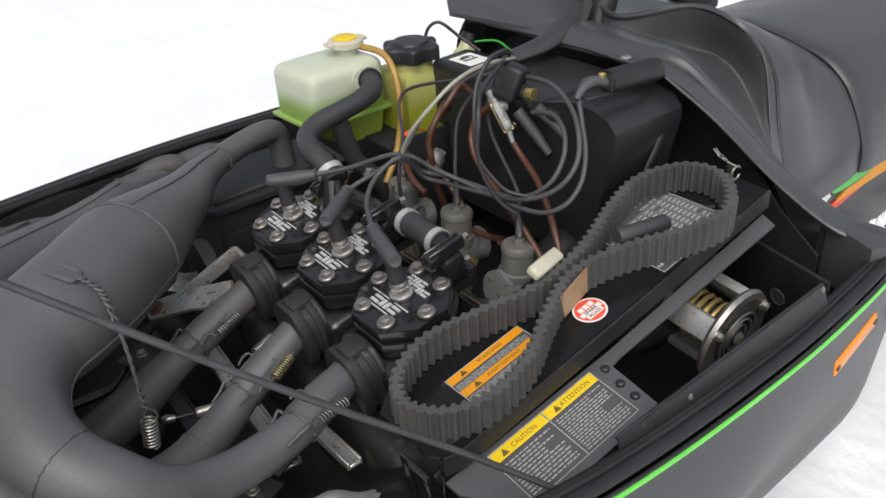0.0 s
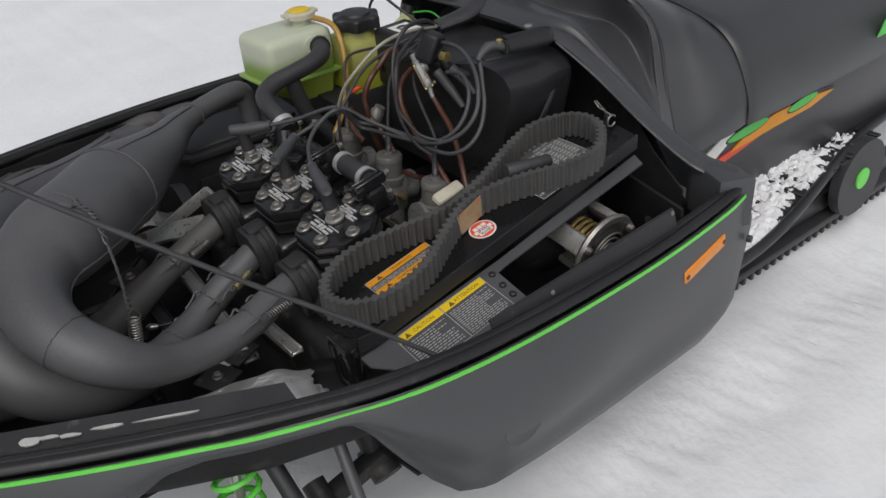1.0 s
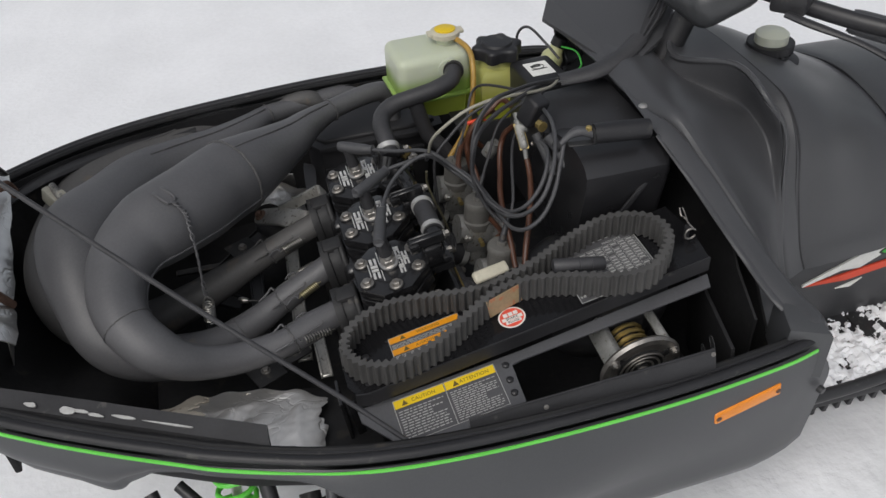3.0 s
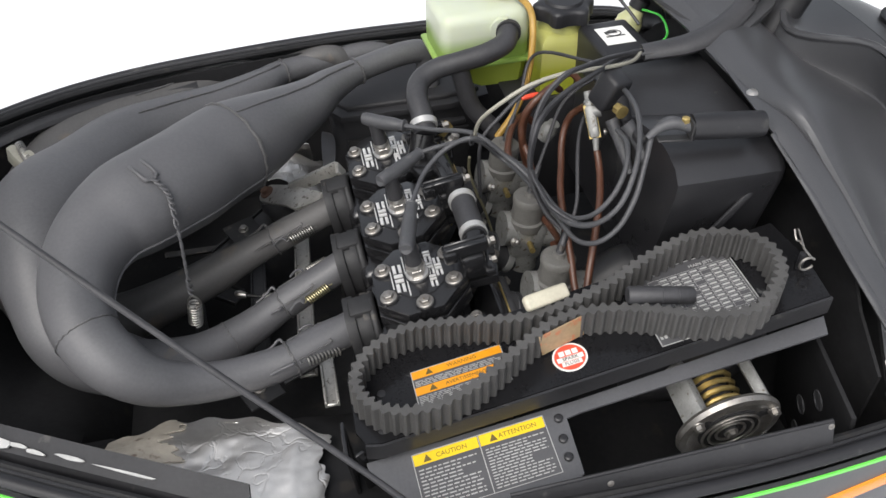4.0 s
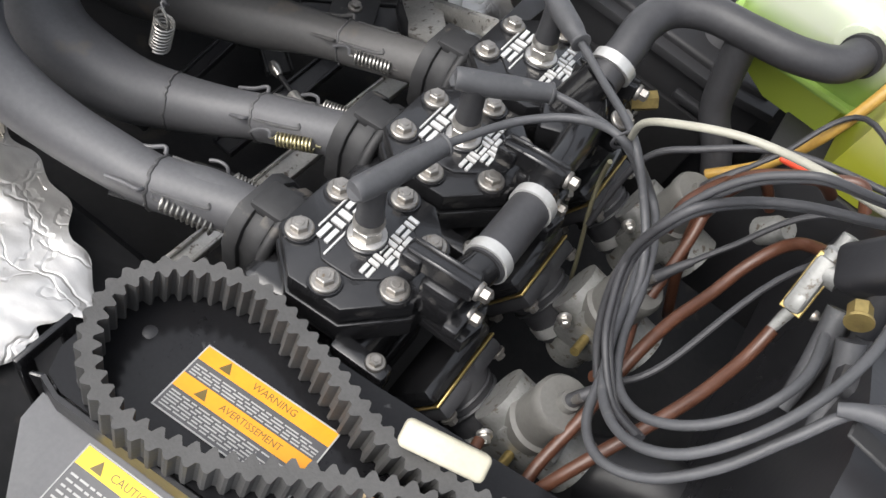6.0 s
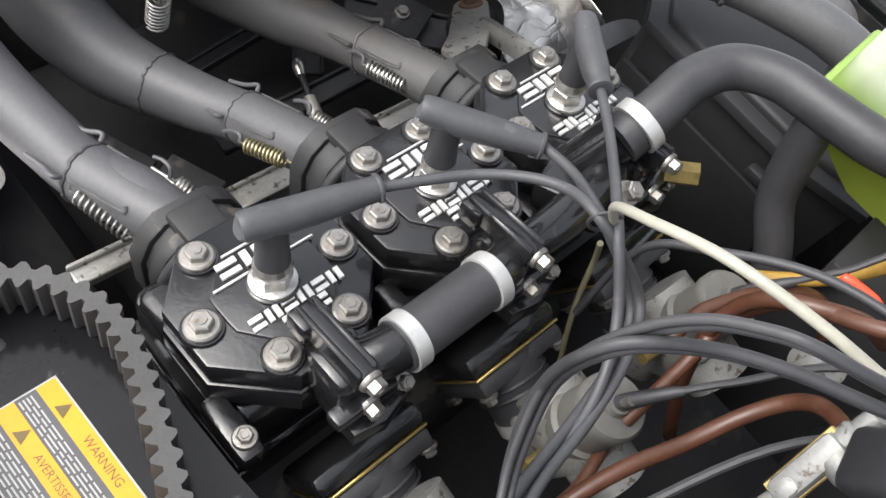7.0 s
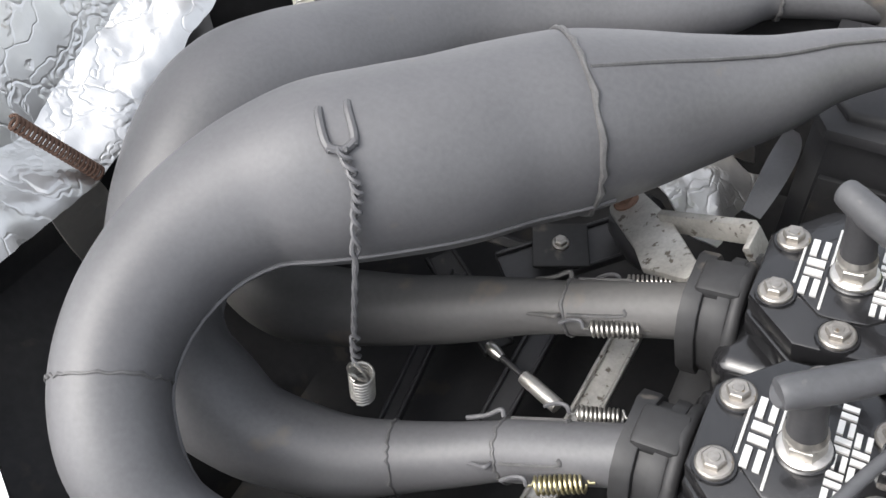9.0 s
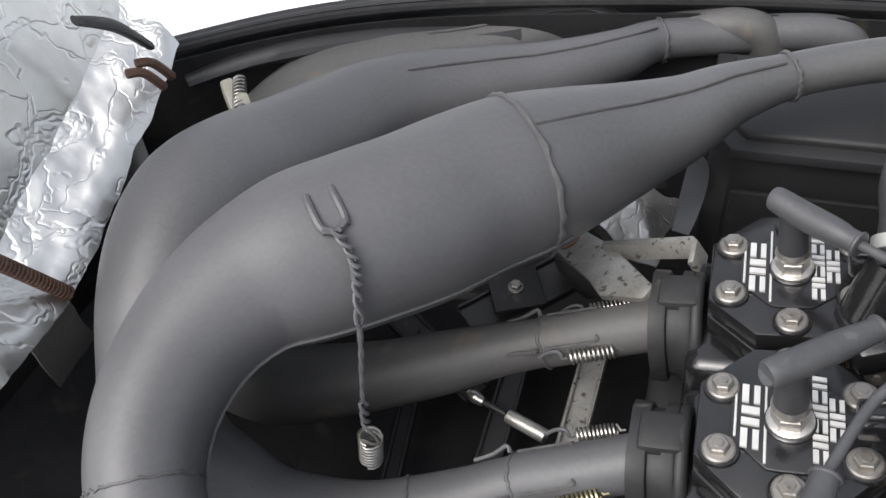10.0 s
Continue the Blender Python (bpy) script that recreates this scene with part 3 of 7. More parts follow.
def build_fuel_tank():
    tank = thing("fuel_tank", (1.2, MID, 0.42), "black moulded fuel tank with a screw cap", "fuel tank")
    a = [(x - 0.004, y - 0.001, z - 0.001) for x, y, z in SEAM]
    b = [(1.185, 0.60, 0.453), (1.182, 0.606, 0.476), (1.177, 0.616, 0.505), (1.167, 0.630, 0.585), (1.157, 0.652, 0.665), (1.148, 0.70, 0.706), (1.145, 0.77, 0.722), (1.145, MID, 0.726)]
    c = [(x, MID - w, z) for x, w, z in ((1.334, 0.232, 0.452), (1.333, 0.231, 0.476), (1.331, 0.227, 0.51), (1.328, 0.207, 0.558), (1.325, 0.177, 0.599), (1.323, 0.125, 0.628), (1.322, 0.06, 0.645), (1.321, 0.0, 0.650))]
    b2 = [(x + 0.09, y + d, z - e) for (x, y, z), d, e in zip(b, (0.004, 0.004, 0.008, 0.02, 0.036, 0.03, 0.01, 0), (0, 0, 0, 0.006, 0.02, 0.036, 0.04, 0.036))]
    part("shell", Geo().grid(loft([a, b, b2, c]), 0.004), COWL, tank)
    seam = [tuple(Vector(p) + Vector((0.004, 0.0, 0.002)) + Vector((0, (p[1] - MID) * 0.006, 0))) for p in mirror_section(a)]
    part("seam_bead", Geo().tube(seam, 0.0032, 8, 6), PLASTIC, tank, "black seam between console and tank")
    cap = Geo().lathe([(0.045, -0.02), (0.05, -0.012), (0.05, -0.004), (0.034, 0.0), (0.034, 0.012), (0.038, 0.014), (0.038, 0.026)], pose(1.16, 0.84, 0.715), 36)
    neck = part("filler_neck", cap, PLASTIC, tank)
    g = Geo()
    for k in range(24):
        a_ = 2 * math.pi * k / 24
        g.box((0.004, 0.006, 0.016), pose(1.16 + 0.036 * math.cos(a_), 0.84 + 0.036 * math.sin(a_), 0.733, 0, 0, 15 * k), 0.001, 1)
    part("grip_ridges", g, PLASTIC, neck)
    part("cap_top", Geo().lathe([(0.027, -0.004), (0.027, 0.014), (0.022, 0.018), (0.0, 0.019)], pose(1.16, 0.84, 0.741), 32), tank_material("milky_cap", (0.45, 0.47, 0.4), (0.4, 0.42, 0.35), -1), neck, "milky plastic gauge cap")


build_fuel_tank()


def build_seat():
    seat = thing("seat", (1.8, MID, 0.40), "long black vinyl snowmobile seat", "seat")
    # low dome over the tunnel, a little prouder behind its front seam
    dome = ((0.233, 0.452), (0.232, 0.495), (0.208, 0.560), (0.178, 0.602), (0.125, 0.631), (0.0, 0.654))
    secs = []
    for x, grow, drop in ((1.322, 0.0, 0.0), (1.334, 0.005, -0.003), (1.37, 0.006, -0.003), (1.5, 0.003, 0.0), (1.8, 0.0, 0.006), (2.2, -0.008, 0.004), (2.5, -0.03, 0.02)):
        secs.append([(x + 0.06 * (0.654 - z), MID - w - grow * (w > 0), z - drop * (z > 0.5)) for w, z in dome])
    part("cushion", Geo().grid(loft(secs), 0.006), VINYL, seat)
    pipe = mirror_section([tuple(Vector(p) + Vector((0.0, -0.002, 0.003))) for p in secs[0]])
    part("front_piping", Geo().tube(pipe, 0.003, 8, 6), PLASTIC, seat, "thin black front piping")
    pipe = mirror_section([tuple(Vector(p) + Vector((0.0, -0.001, 0.001))) for p in secs[2]])
    part("seam", Geo().tube(pipe, 0.002, 8, 6), VINYL, seat)
    line = [(x + 0.02, MID - 0.196, 0.582) for x in (1.37, 1.5, 1.7, 2.0)]
    part("stitch_line", Geo().tube(line, 0.002, 6, 4), RUBBER, seat)
    brand = Geo()
    m = frame_on((1.78, MID - 0.239, 0.505), (1, 0, 0), (0, -0.12, 1))
    for k in range(5):
        brand.prism([(0.06 * k, 0), (0.06 * k + 0.045, 0), (0.06 * k + 0.06, 0.05), (0.06 * k + 0.015, 0.05)], 0.0, 0.002, m)
    part("printed_blocks", brand, DECAL_GREEN, seat, "green printed blocks")


build_seat()


# ---- tunnel, running board, track ----
def build_tunnel():
    tun = thing("tunnel", (1.6, MID, 0.25), "black tunnel side with bright flame decals", "tunnel")
    part("side_panel", Geo().box((1.5, 0.012, 0.21), pose(1.8, 0.655, 0.35), 0.004), COWL, tun)
    m = frame_on((1.185, 0.6485, 0.356), (1, 0, 0), (0, 0, 1))
    shapes = ((WHITE, [(0.0, 0.005), (0.17, 0.06), (0.25, 0.062), (0.15, 0.02), (0.10, 0.022), (0.0, 0.0)], "white decal"),
              (RED, [(0.0, 0.0), (0.12, 0.012), (0.28, 0.03), (0.42, 0.036), (0.26, 0.012), (0.12, -0.004)], "red decal"),
              (ORANGE, [(0.22, 0.02), (0.3, 0.05), (0.42, 0.062), (0.58, 0.064), (0.72, 0.055), (0.60, 0.036), (0.42, 0.03)], "orange decal"),
              (PURPLE, [(0.34, 0.064), (0.5, 0.075), (0.72, 0.062), (0.58, 0.068)], "purple decal"),
              (WHITE, [(0.10, -0.022), (0.17, -0.008), (0.14, -0.024)], "white decal"))
    for mat, poly, word in shapes:
        poly = [(0.74 * u, 1.0 * v - 0.02 * u) for u, v in poly]
        part("decal", Geo().prism(poly, 0.0, 0.0012 + 0.0004 * len(poly), m), mat, tun, word)
    for x, y, w in ((0.15, 0.048, 0.13), (0.36, 0.048, 0.10)):
        leaf = [(x + w * (0.5 - 0.5 * math.cos(a)) + 0.02 * math.sin(a), y + 0.011 * math.sin(a)) for a in np.linspace(0, 2 * math.pi, 20)[:-1]]
        part("decal_outline", Geo().prism([(cx * 1.0 + (cx - x - w / 2) * 0.08, y + (cy - y) * 1.35) for cx, cy in leaf], 0.0, 0.0042, m), INK, tun)
        part("decal", Geo().prism(leaf, 0.0, 0.005, m), DECAL_GREEN, tun, "green decal with a black outline")


build_tunnel()


def build_board():
    board = thing("running_board", (1.5, 0.55, 0.24), "black running board crusted with snow", "running board")
    part("deck", Geo().prism([(1.03, 0.49), (1.25, 0.492), (1.46, 0.53), (1.86, 0.62), (2.3, 0.64), (2.3, 0.655), (1.03, 0.655)], 0.246, 0.256, None, 0.003), BLACK_SATIN, board)
    part("edge_rail", Geo().tube([(1.03, 0.49, 0.256), (1.25, 0.494, 0.256), (1.46, 0.53, 0.256), (1.86, 0.62, 0.256), (2.3, 0.64, 0.256)], 0.011, 12, 4), BLACK_SATIN, board)
    part("toe_brace", Geo().tube([(0.99, 0.44, 0.36), (1.02, 0.47, 0.29), (1.06, 0.49, 0.258)], 0.012, 10, 4), BLACK_SATIN, board)
    for k in range(18):
        part("grip_strip", Geo().box((0.018, 0.11 - 0.09 * max(0, k - 6) / 20, 0.006), pose(1.08 + 0.045 * k, 0.585 + 0.045 * max(0, k - 6) / 20, 0.258), 0.0015, 1), BLACK_DIRTY, board)
    crust = Geo()
    xs, ys = np.arange(1.03, 1.95, 0.004), np.arange(0.495, 0.65, 0.0035)
    high = {}
    for a, x in enumerate(xs):
        for b, y in enumerate(ys):
            h = 0.02 + min(0, 22 * (y - float(np.interp(x, (1.10, 1.25, 1.354, 1.454, 1.615, 1.762), (0.505, 0.517, 0.545, 0.557, 0.591, 0.621))))) - 20 * max(0, x - 1.78) + 0.8 * noise.noise((x * 9, y * 14, 0.3)) + 0.5 * noise.noise((x * 33, y * 33, 4.0)) + 0.55 * noise.noise((x * 80, y * 80, 7.0)) + 0.4 * noise.noise((x * 170, y * 170, 2.0)) + 0.22
            high[a, b] = 0.257 + (0.004 + 0.015 * min(h, 0.8) if h > 0 else -0.005)
    idx = {}
    for (a, b), z in high.items():
        idx[a, b] = len(crust.v)
        crust.v.append((float(xs[a]), float(ys[b]), z))
    for a in range(len(xs) - 1):
        for b in range(len(ys) - 1):
            q = (idx[a, b], idx[a + 1, b], idx[a + 1, b + 1], idx[a, b + 1])
            if max(crust.v[k][2] for k in q) > 0.256:
                crust.f.append(q)
    solo("snow_crust", crust, SNOW, "lumps of white snow lying on the running board", "snow", kind="stuff")


build_board()


def build_track():
    track = thing("drive_track", (1.7, MID, GROUND), "black rubber snowmobile track with lugs", "track")
    part("belt", Geo().box((0.95, 0.40, 0.19), pose(1.55, MID + 0.02, 0.145), 0.03, 3), RUBBER, track)
    for k in range(34):
        x = 1.08 + 0.028 * k
        part("lug", Geo().box((0.010, 0.30, 0.03), pose(x, 0.74, 0.066, 0, 8 * (k % 2), 0), 0.002, 1), RUBBER, track)
    part("slide_rail", Geo().box((0.95, 0.03, 0.05), pose(1.55, 0.62, 0.13), 0.006), BLACK_SATIN, track)
    part("side_band", Geo().box((0.95, 0.06, 0.02), pose(1.55, 0.615, 0.085), 0.006), RUBBER, track)
    return track


build_track()


def idler(x, y, z, r):
    wheel = thing("idler_wheel", (x, y, z), "lime green spoked idler wheel with a black tyre", "wheel")
    m = pose(x, y, z, 90, 0, 0)
    part("tyre", Geo().lathe([(r * 0.8, -0.012), (r, -0.012), (r, 0.012), (r * 0.8, 0.012)], m, 40), RUBBER, wheel)
    g = Geo()
    g.tube([(x + r * 0.76 * math.cos(a), y, z + r * 0.76 * math.sin(a)) for a in np.linspace(0, 2 * math.pi, 33)[:-1]], r * 0.09, 8, 1, closed=True)
    g.lathe([(0.0, -0.016), (r * 0.27, -0.016), (r * 0.27, 0.016), (0.0, 0.016)], m, 24)
    rim = part("rim", g, LIME, wheel, "lime green rim")
    for k in range(5):
        a = 2 * math.pi * k / 5
        part("spoke", Geo().cyl((x + r * 0.2 * math.cos(a), y - 0.002, z + r * 0.2 * math.sin(a)), (x + r * 0.76 * math.cos(a), y - 0.002, z + r * 0.76 * math.sin(a)), r * 0.09, seg=8), LIME, rim)


idler(1.77, 0.576, 0.182, 0.095)

# ---- exhaust pipes ----
CYL_Y = [0.684, 0.8065, 0.9295]
HEADER_NEAR = [(0.385, 0.684, 0.505, 0.0190), (0.340, 0.674, 0.500, 0.0192), (0.307, 0.659, 0.493, 0.0206), (0.268, 0.653, 0.489, 0.0220), (0.225, 0.645, 0.493, 0.0228), (0.185, 0.638, 0.505, 0.0245), (0.150, 0.635, 0.524, 0.0286), (0.119, 0.647, 0.546, 0.0338), (0.092, 0.678, 0.566, 0.0361), (0.079, 0.723, 0.581, 0.0400)]
CHAMBER_NEAR = [(0.083, 0.774, 0.592, 0.0455), (0.103, 0.818, 0.599, 0.0528), (0.133, 0.851, 0.601, 0.0622), (0.168, 0.881, 0.599, 0.0649), (0.199, 0.912, 0.594, 0.0662), (0.228, 0.948, 0.589, 0.0663), (0.262, 0.981, 0.586, 0.0655), (0.300, 1.012, 0.585, 0.0574), (0.338, 1.042, 0.585, 0.0466), (0.377, 1.072, 0.587, 0.0364), (0.413, 1.104, 0.592, 0.0267), (0.458, 1.130, 0.597, 0.0195), (0.500, 1.148, 0.600, 0.0185), (0.545, 1.164, 0.600, 0.0185), (0.572, 1.172, 0.588, 0.0185), (0.580, 1.175, 0.530, 0.0185)]
HEADER_MIDDLE = [(0.385, 0.806, 0.495, 0.0188), (0.340, 0.800, 0.475, 0.0190), (0.302, 0.790, 0.458, 0.0204), (0.265, 0.776, 0.444, 0.0230), (0.228, 0.760, 0.436, 0.0262), (0.192, 0.744, 0.433, 0.0305), (0.155, 0.734, 0.437, 0.0337), (0.120, 0.728, 0.446, 0.0364), (0.087, 0.731, 0.461, 0.0414), (0.055, 0.739, 0.479, 0.0427)]
CHAMBER_MIDDLE = [(0.033, 0.759, 0.501, 0.0442), (0.022, 0.793, 0.524, 0.0482), (0.014, 0.832, 0.545, 0.0545), (0.010, 0.875, 0.560, 0.0602), (0.012, 0.917, 0.565, 0.0637), (0.025, 0.959, 0.560, 0.0626), (0.044, 1.001, 0.551, 0.0596), (0.064, 1.045, 0.543, 0.0569), (0.085, 1.086, 0.538, 0.0546), (0.114, 1.119, 0.535, 0.0505), (0.151, 1.144, 0.533, 0.0455), (0.192, 1.165, 0.533, 0.0403), (0.233, 1.185, 0.533, 0.0352), (0.273, 1.209, 0.534, 0.0303), (0.310, 1.237, 0.534, 0.0259), (0.345, 1.268, 0.534, 0.0210), (0.420, 1.288, 0.534, 0.0195), (0.500, 1.300, 0.535, 0.0195), (0.530, 1.303, 0.520, 0.0195), (0.540, 1.302, 0.460, 0.0195)]
HEADER_FAR = [(0.385, 0.929, 0.495, 0.0188), (0.340, 0.924, 0.478, 0.0190), (0.297, 0.917, 0.463, 0.0204), (0.254, 0.909, 0.449, 0.0232), (0.212, 0.897, 0.436, 0.0276), (0.170, 0.885, 0.425, 0.0295), (0.128, 0.875, 0.415, 0.0325), (0.086, 0.866, 0.407, 0.0357), (0.047, 0.863, 0.403, 0.0382), (0.008, 0.874, 0.403, 0.0400)]
CHAMBER_FAR = [(-0.026, 0.896, 0.408, 0.0416), (-0.052, 0.928, 0.417, 0.0431), (-0.069, 0.966, 0.428, 0.0447), (-0.076, 1.007, 0.441, 0.0465), (-0.072, 1.049, 0.453, 0.0483), (-0.058, 1.091, 0.465, 0.0497), (-0.039, 1.131, 0.475, 0.0514), (-0.015, 1.168, 0.484, 0.0528), (0.016, 1.198, 0.491, 0.0531), (0.055, 1.221, 0.496, 0.0514), (0.097, 1.239, 0.500, 0.0484), (0.142, 1.255, 0.504, 0.0440), (0.187, 1.273, 0.511, 0.0391), (0.229, 1.291, 0.518, 0.0343), (0.271, 1.298, 0.523, 0.0283), (0.310, 1.287, 0.525, 0.0200), (0.370, 1.290, 0.535, 0.0190), (0.420, 1.289, 0.543, 0.0190), (0.448, 1.287, 0.530, 0.0190), (0.456, 1.286, 0.470, 0.0190)]


def ring_points(centre, axis, r, n=40, wob=0.0, seed=0):
    axis = Vector(axis).normalized()
    a = axis.orthogonal().normalized()
    b = axis.cross(a)
    rnd = random.Random(seed)
    return [tuple(Vector(centre) + (a * math.cos(2 * math.pi * k / n) + b * math.sin(2 * math.pi * k / n)) * r + axis * rnd.uniform(-wob, wob)) for k in range(n)]


def weld_bead(centre, axis, r, size=0.0028, seed=0):
    g = Geo()
    pts = ring_points(centre, axis, r, 54, 0.0012, seed)
    rnd = random.Random(seed)
    rad = [size * rnd.uniform(0.65, 1.25) for _ in pts]
    g.tube(pts, rad, 7, 1, closed=True)
    return g


def exhaust_pipe(i):
    rows, mat = (HEADER_NEAR + CHAMBER_NEAR, HEADER_MIDDLE + CHAMBER_MIDDLE, HEADER_FAR + CHAMBER_FAR)[i], (PIPE, PIPE, PIPE_OLD)[i]
    word = ("satin grey painted expansion chamber with a hand-laid weld", "dusty grey painted expansion chamber curving under the first", "low dusty grey expansion chamber along the far rim")[i]
    pipe = thing("exhaust_pipe", rows[8][:3], word, "exhaust pipe", "tuned exhaust pipes")
    a = np.array(rows)
    part("tuned_pipe", Geo().tube(a[:, :3], a[:, 3], 40, 10), mat, pipe)
    # slip-joint sleeve with a lengthwise slot at the header
    p0, p1 = a[0, :3], a[2, :3]
    part("sleeve", Geo().tube([p0, (p0 + p1) / 2, p1], [0.0206, 0.0207, 0.0217], 32, 4), mat, pipe, "slip-joint sleeve")
    part("sleeve_weld", weld_bead(p1, p1 - p0, 0.0217, 0.0014, i), WELD, pipe)
    ax = Vector(p0 - p1).normalized()
    side = Vector((0, 0, 1)).cross(ax).normalized()
    top = (Vector((0, 0, 1)) - ax * ax.z).normalized()
    for s0, w in ((-1, 0.9), (1, 0.9)):
        out = side * s0 * 0.8 + top * 0.6
        base = Vector(p1) - ax * 0.012 + out * 0.0215
        part("spring_hook", Geo().tube([base - ax * 0.02, base - ax * 0.004 + out * 0.002, base + ax * 0.008 + out * 0.006, base + ax * 0.010 + out * 0.001], 0.0018, 8, 5), mat, pipe)
        slot = [Vector(p1) + ax * 0.004 + out * 0.0219, Vector(p1) + ax * 0.045 + out * 0.0211, Vector(p1) + ax * 0.047 + (out + top * 0.35).normalized() * 0.0211]
        part("slot_edge", Geo().tube([q[:] for q in slot], 0.0015, 6, 4), WELD, pipe)
    k, tip, j = ((16, 21, 8), (19, 25, 4), (20, 25, 5))[i]
    if i == 0:
        part("weld", weld_bead(a[k, :3], a[k + 1, :3] - a[k - 1, :3], a[k, 3] + 0.0006, 0.0026, 7 + i), WELD, pipe, "lumpy weld bead round the chamber")
    part("weld", weld_bead(a[tip, :3], a[tip + 1, :3] - a[tip - 1, :3], a[tip, 3] + 0.0008, 0.0018, 17 + i), WELD, pipe)
    if i < 2:
        part("weld", weld_bead(a[j, :3], a[j + 1, :3] - a[j - 1, :3], a[j, 3] + 0.0002, 0.0011, 27 + i), WELD, pipe)
    # folded seam along the cone
    seam = []
    for s in np.linspace(k + 0.15, tip - 0.2, 11):
        lo = int(s)
        q = a[lo] + (a[min(lo + 1, len(a) - 1)] - a[lo]) * (s - lo)
        d = Vector((a[tip] - a[k])[:3]).normalized()
        side = Vector((0, 0, 1)).cross(d).normalized()
        off = side * (-0.28) + Vector((0, 0, 1)) * 0.96
        seam.append(tuple(Vector(q[:3]) + off * (q[3] + 0.0006)))
    part("cone_seam", Geo().tube(seam, 0.0015, 6, 3), WELD, pipe)
    # flat pressed flange line along the bends
    if i < 2:
        rim = []
        sm = spline(rows, 6)
        for q0, q1 in zip(sm[30:100:2], sm[31:101:2]):
            d = Vector((q1 - q0)[:3]).normalized()
            inn = Vector((0, 0, 1)).cross(d).normalized()
            rim.append(tuple(Vector(q0[:3]) + (inn * -0.94 + Vector((0, 0, -0.34))) * (q0[3] + 0.0004)))
        part("pressed_seam", Geo().tube(rim, 0.0016, 6, 1), mat, pipe)
    return pipe


for i in range(3):
    exhaust_pipe(i)


def header_spring(a, b, mat, wire=0.00105, r=0.0056, turns=10):
    th = thing("header_spring", a, "small coil spring hooked between header and flange", "spring", "header springs")
    part("coil", Geo().coil(a, b, r, wire, turns, 6, 0.006), mat, th)
    a, b = Vector(a), Vector(b)
    d = (a - b).normalized()
    g = Geo()
    tip = a + d * 0.006
    g.tube([tip, tip + d * 0.004 + Vector((0, 0.004, 0.004)), tip + d * 0.012 + Vector((0, 0.006, 0.003)), tip + d * 0.02 + Vector((0, 0.006, -0.002))], 0.0016, 6, 5)
    part("hook", g, PIPE, th)


for (x0, y0, z0), (x1, y1, z1), m in (((0.323, 0.6435, 0.501), (0.364, 0.656, 0.497), SPRING), ((0.333, 0.767, 0.478), (0.362, 0.779, 0.486), PALE_ZINC), ((0.320, 0.894, 0.479), (0.354, 0.904, 0.485), SPRING),
                                      ((0.343, 0.7027, 0.492), (0.3704, 0.7125, 0.485), SPRING), ((0.338, 0.826, 0.478), (0.366, 0.833, 0.484), SPRING), ((0.328, 0.951, 0.471), (0.360, 0.960, 0.477), SPRING)):
    header_spring((x0, y0, z0), (x1, y1, z1), m)


# ---- engine ----
SLOPE = math.atan(0.18)
HEAD = Matrix.Translation((0.467, CYL_Y[0], 0.5705)) @ Matrix.Rotation(-SLOPE, 4, "Y")


def bolt_geo(g, m, r=0.0066, h=0.006, washer=0.0095):
    g.lathe([(washer, -0.001), (washer, 0.0008), (washer * 0.9, 0.0018), (r * 1.05, 0.002)], m, 20)
    hexa = [(r * math.cos(math.pi / 3 * k), r * math.sin(math.pi / 3 * k)) for k in range(6)]
    g.prism(hexa, 0.0015, h, m, 0.0008, 1)
    g.lathe([(r * 0.5, h), (r * 0.45, h + 0.0005), (0.0, h + 0.0005)], m, 12)


def block_letters(g, m, x, y, size, count, gap, w):
    """Plain raised blocks in a row along local y, a pair of bars for each character."""
    for k in range(count):
        y0 = y + k * (w + gap)
        sl = 0.10
        rows = ((0.0, 0.0, 0.34, 1.0), (0.62, 0.0, 1.0, 1.0)) if k % 2 == 0 else ((0.0, 0.0, 1.0, 0.36), (0.0, 0.62, 1.0, 1.0))
        for a0, b0, a1, b1 in rows:
            g.prism([(x - size * a, y0 + w * b + size * a * sl) for a, b in ((a0, b0), (a0, b1), (a1, b1), (a1, b0))], 0.0, 0.0016, m)


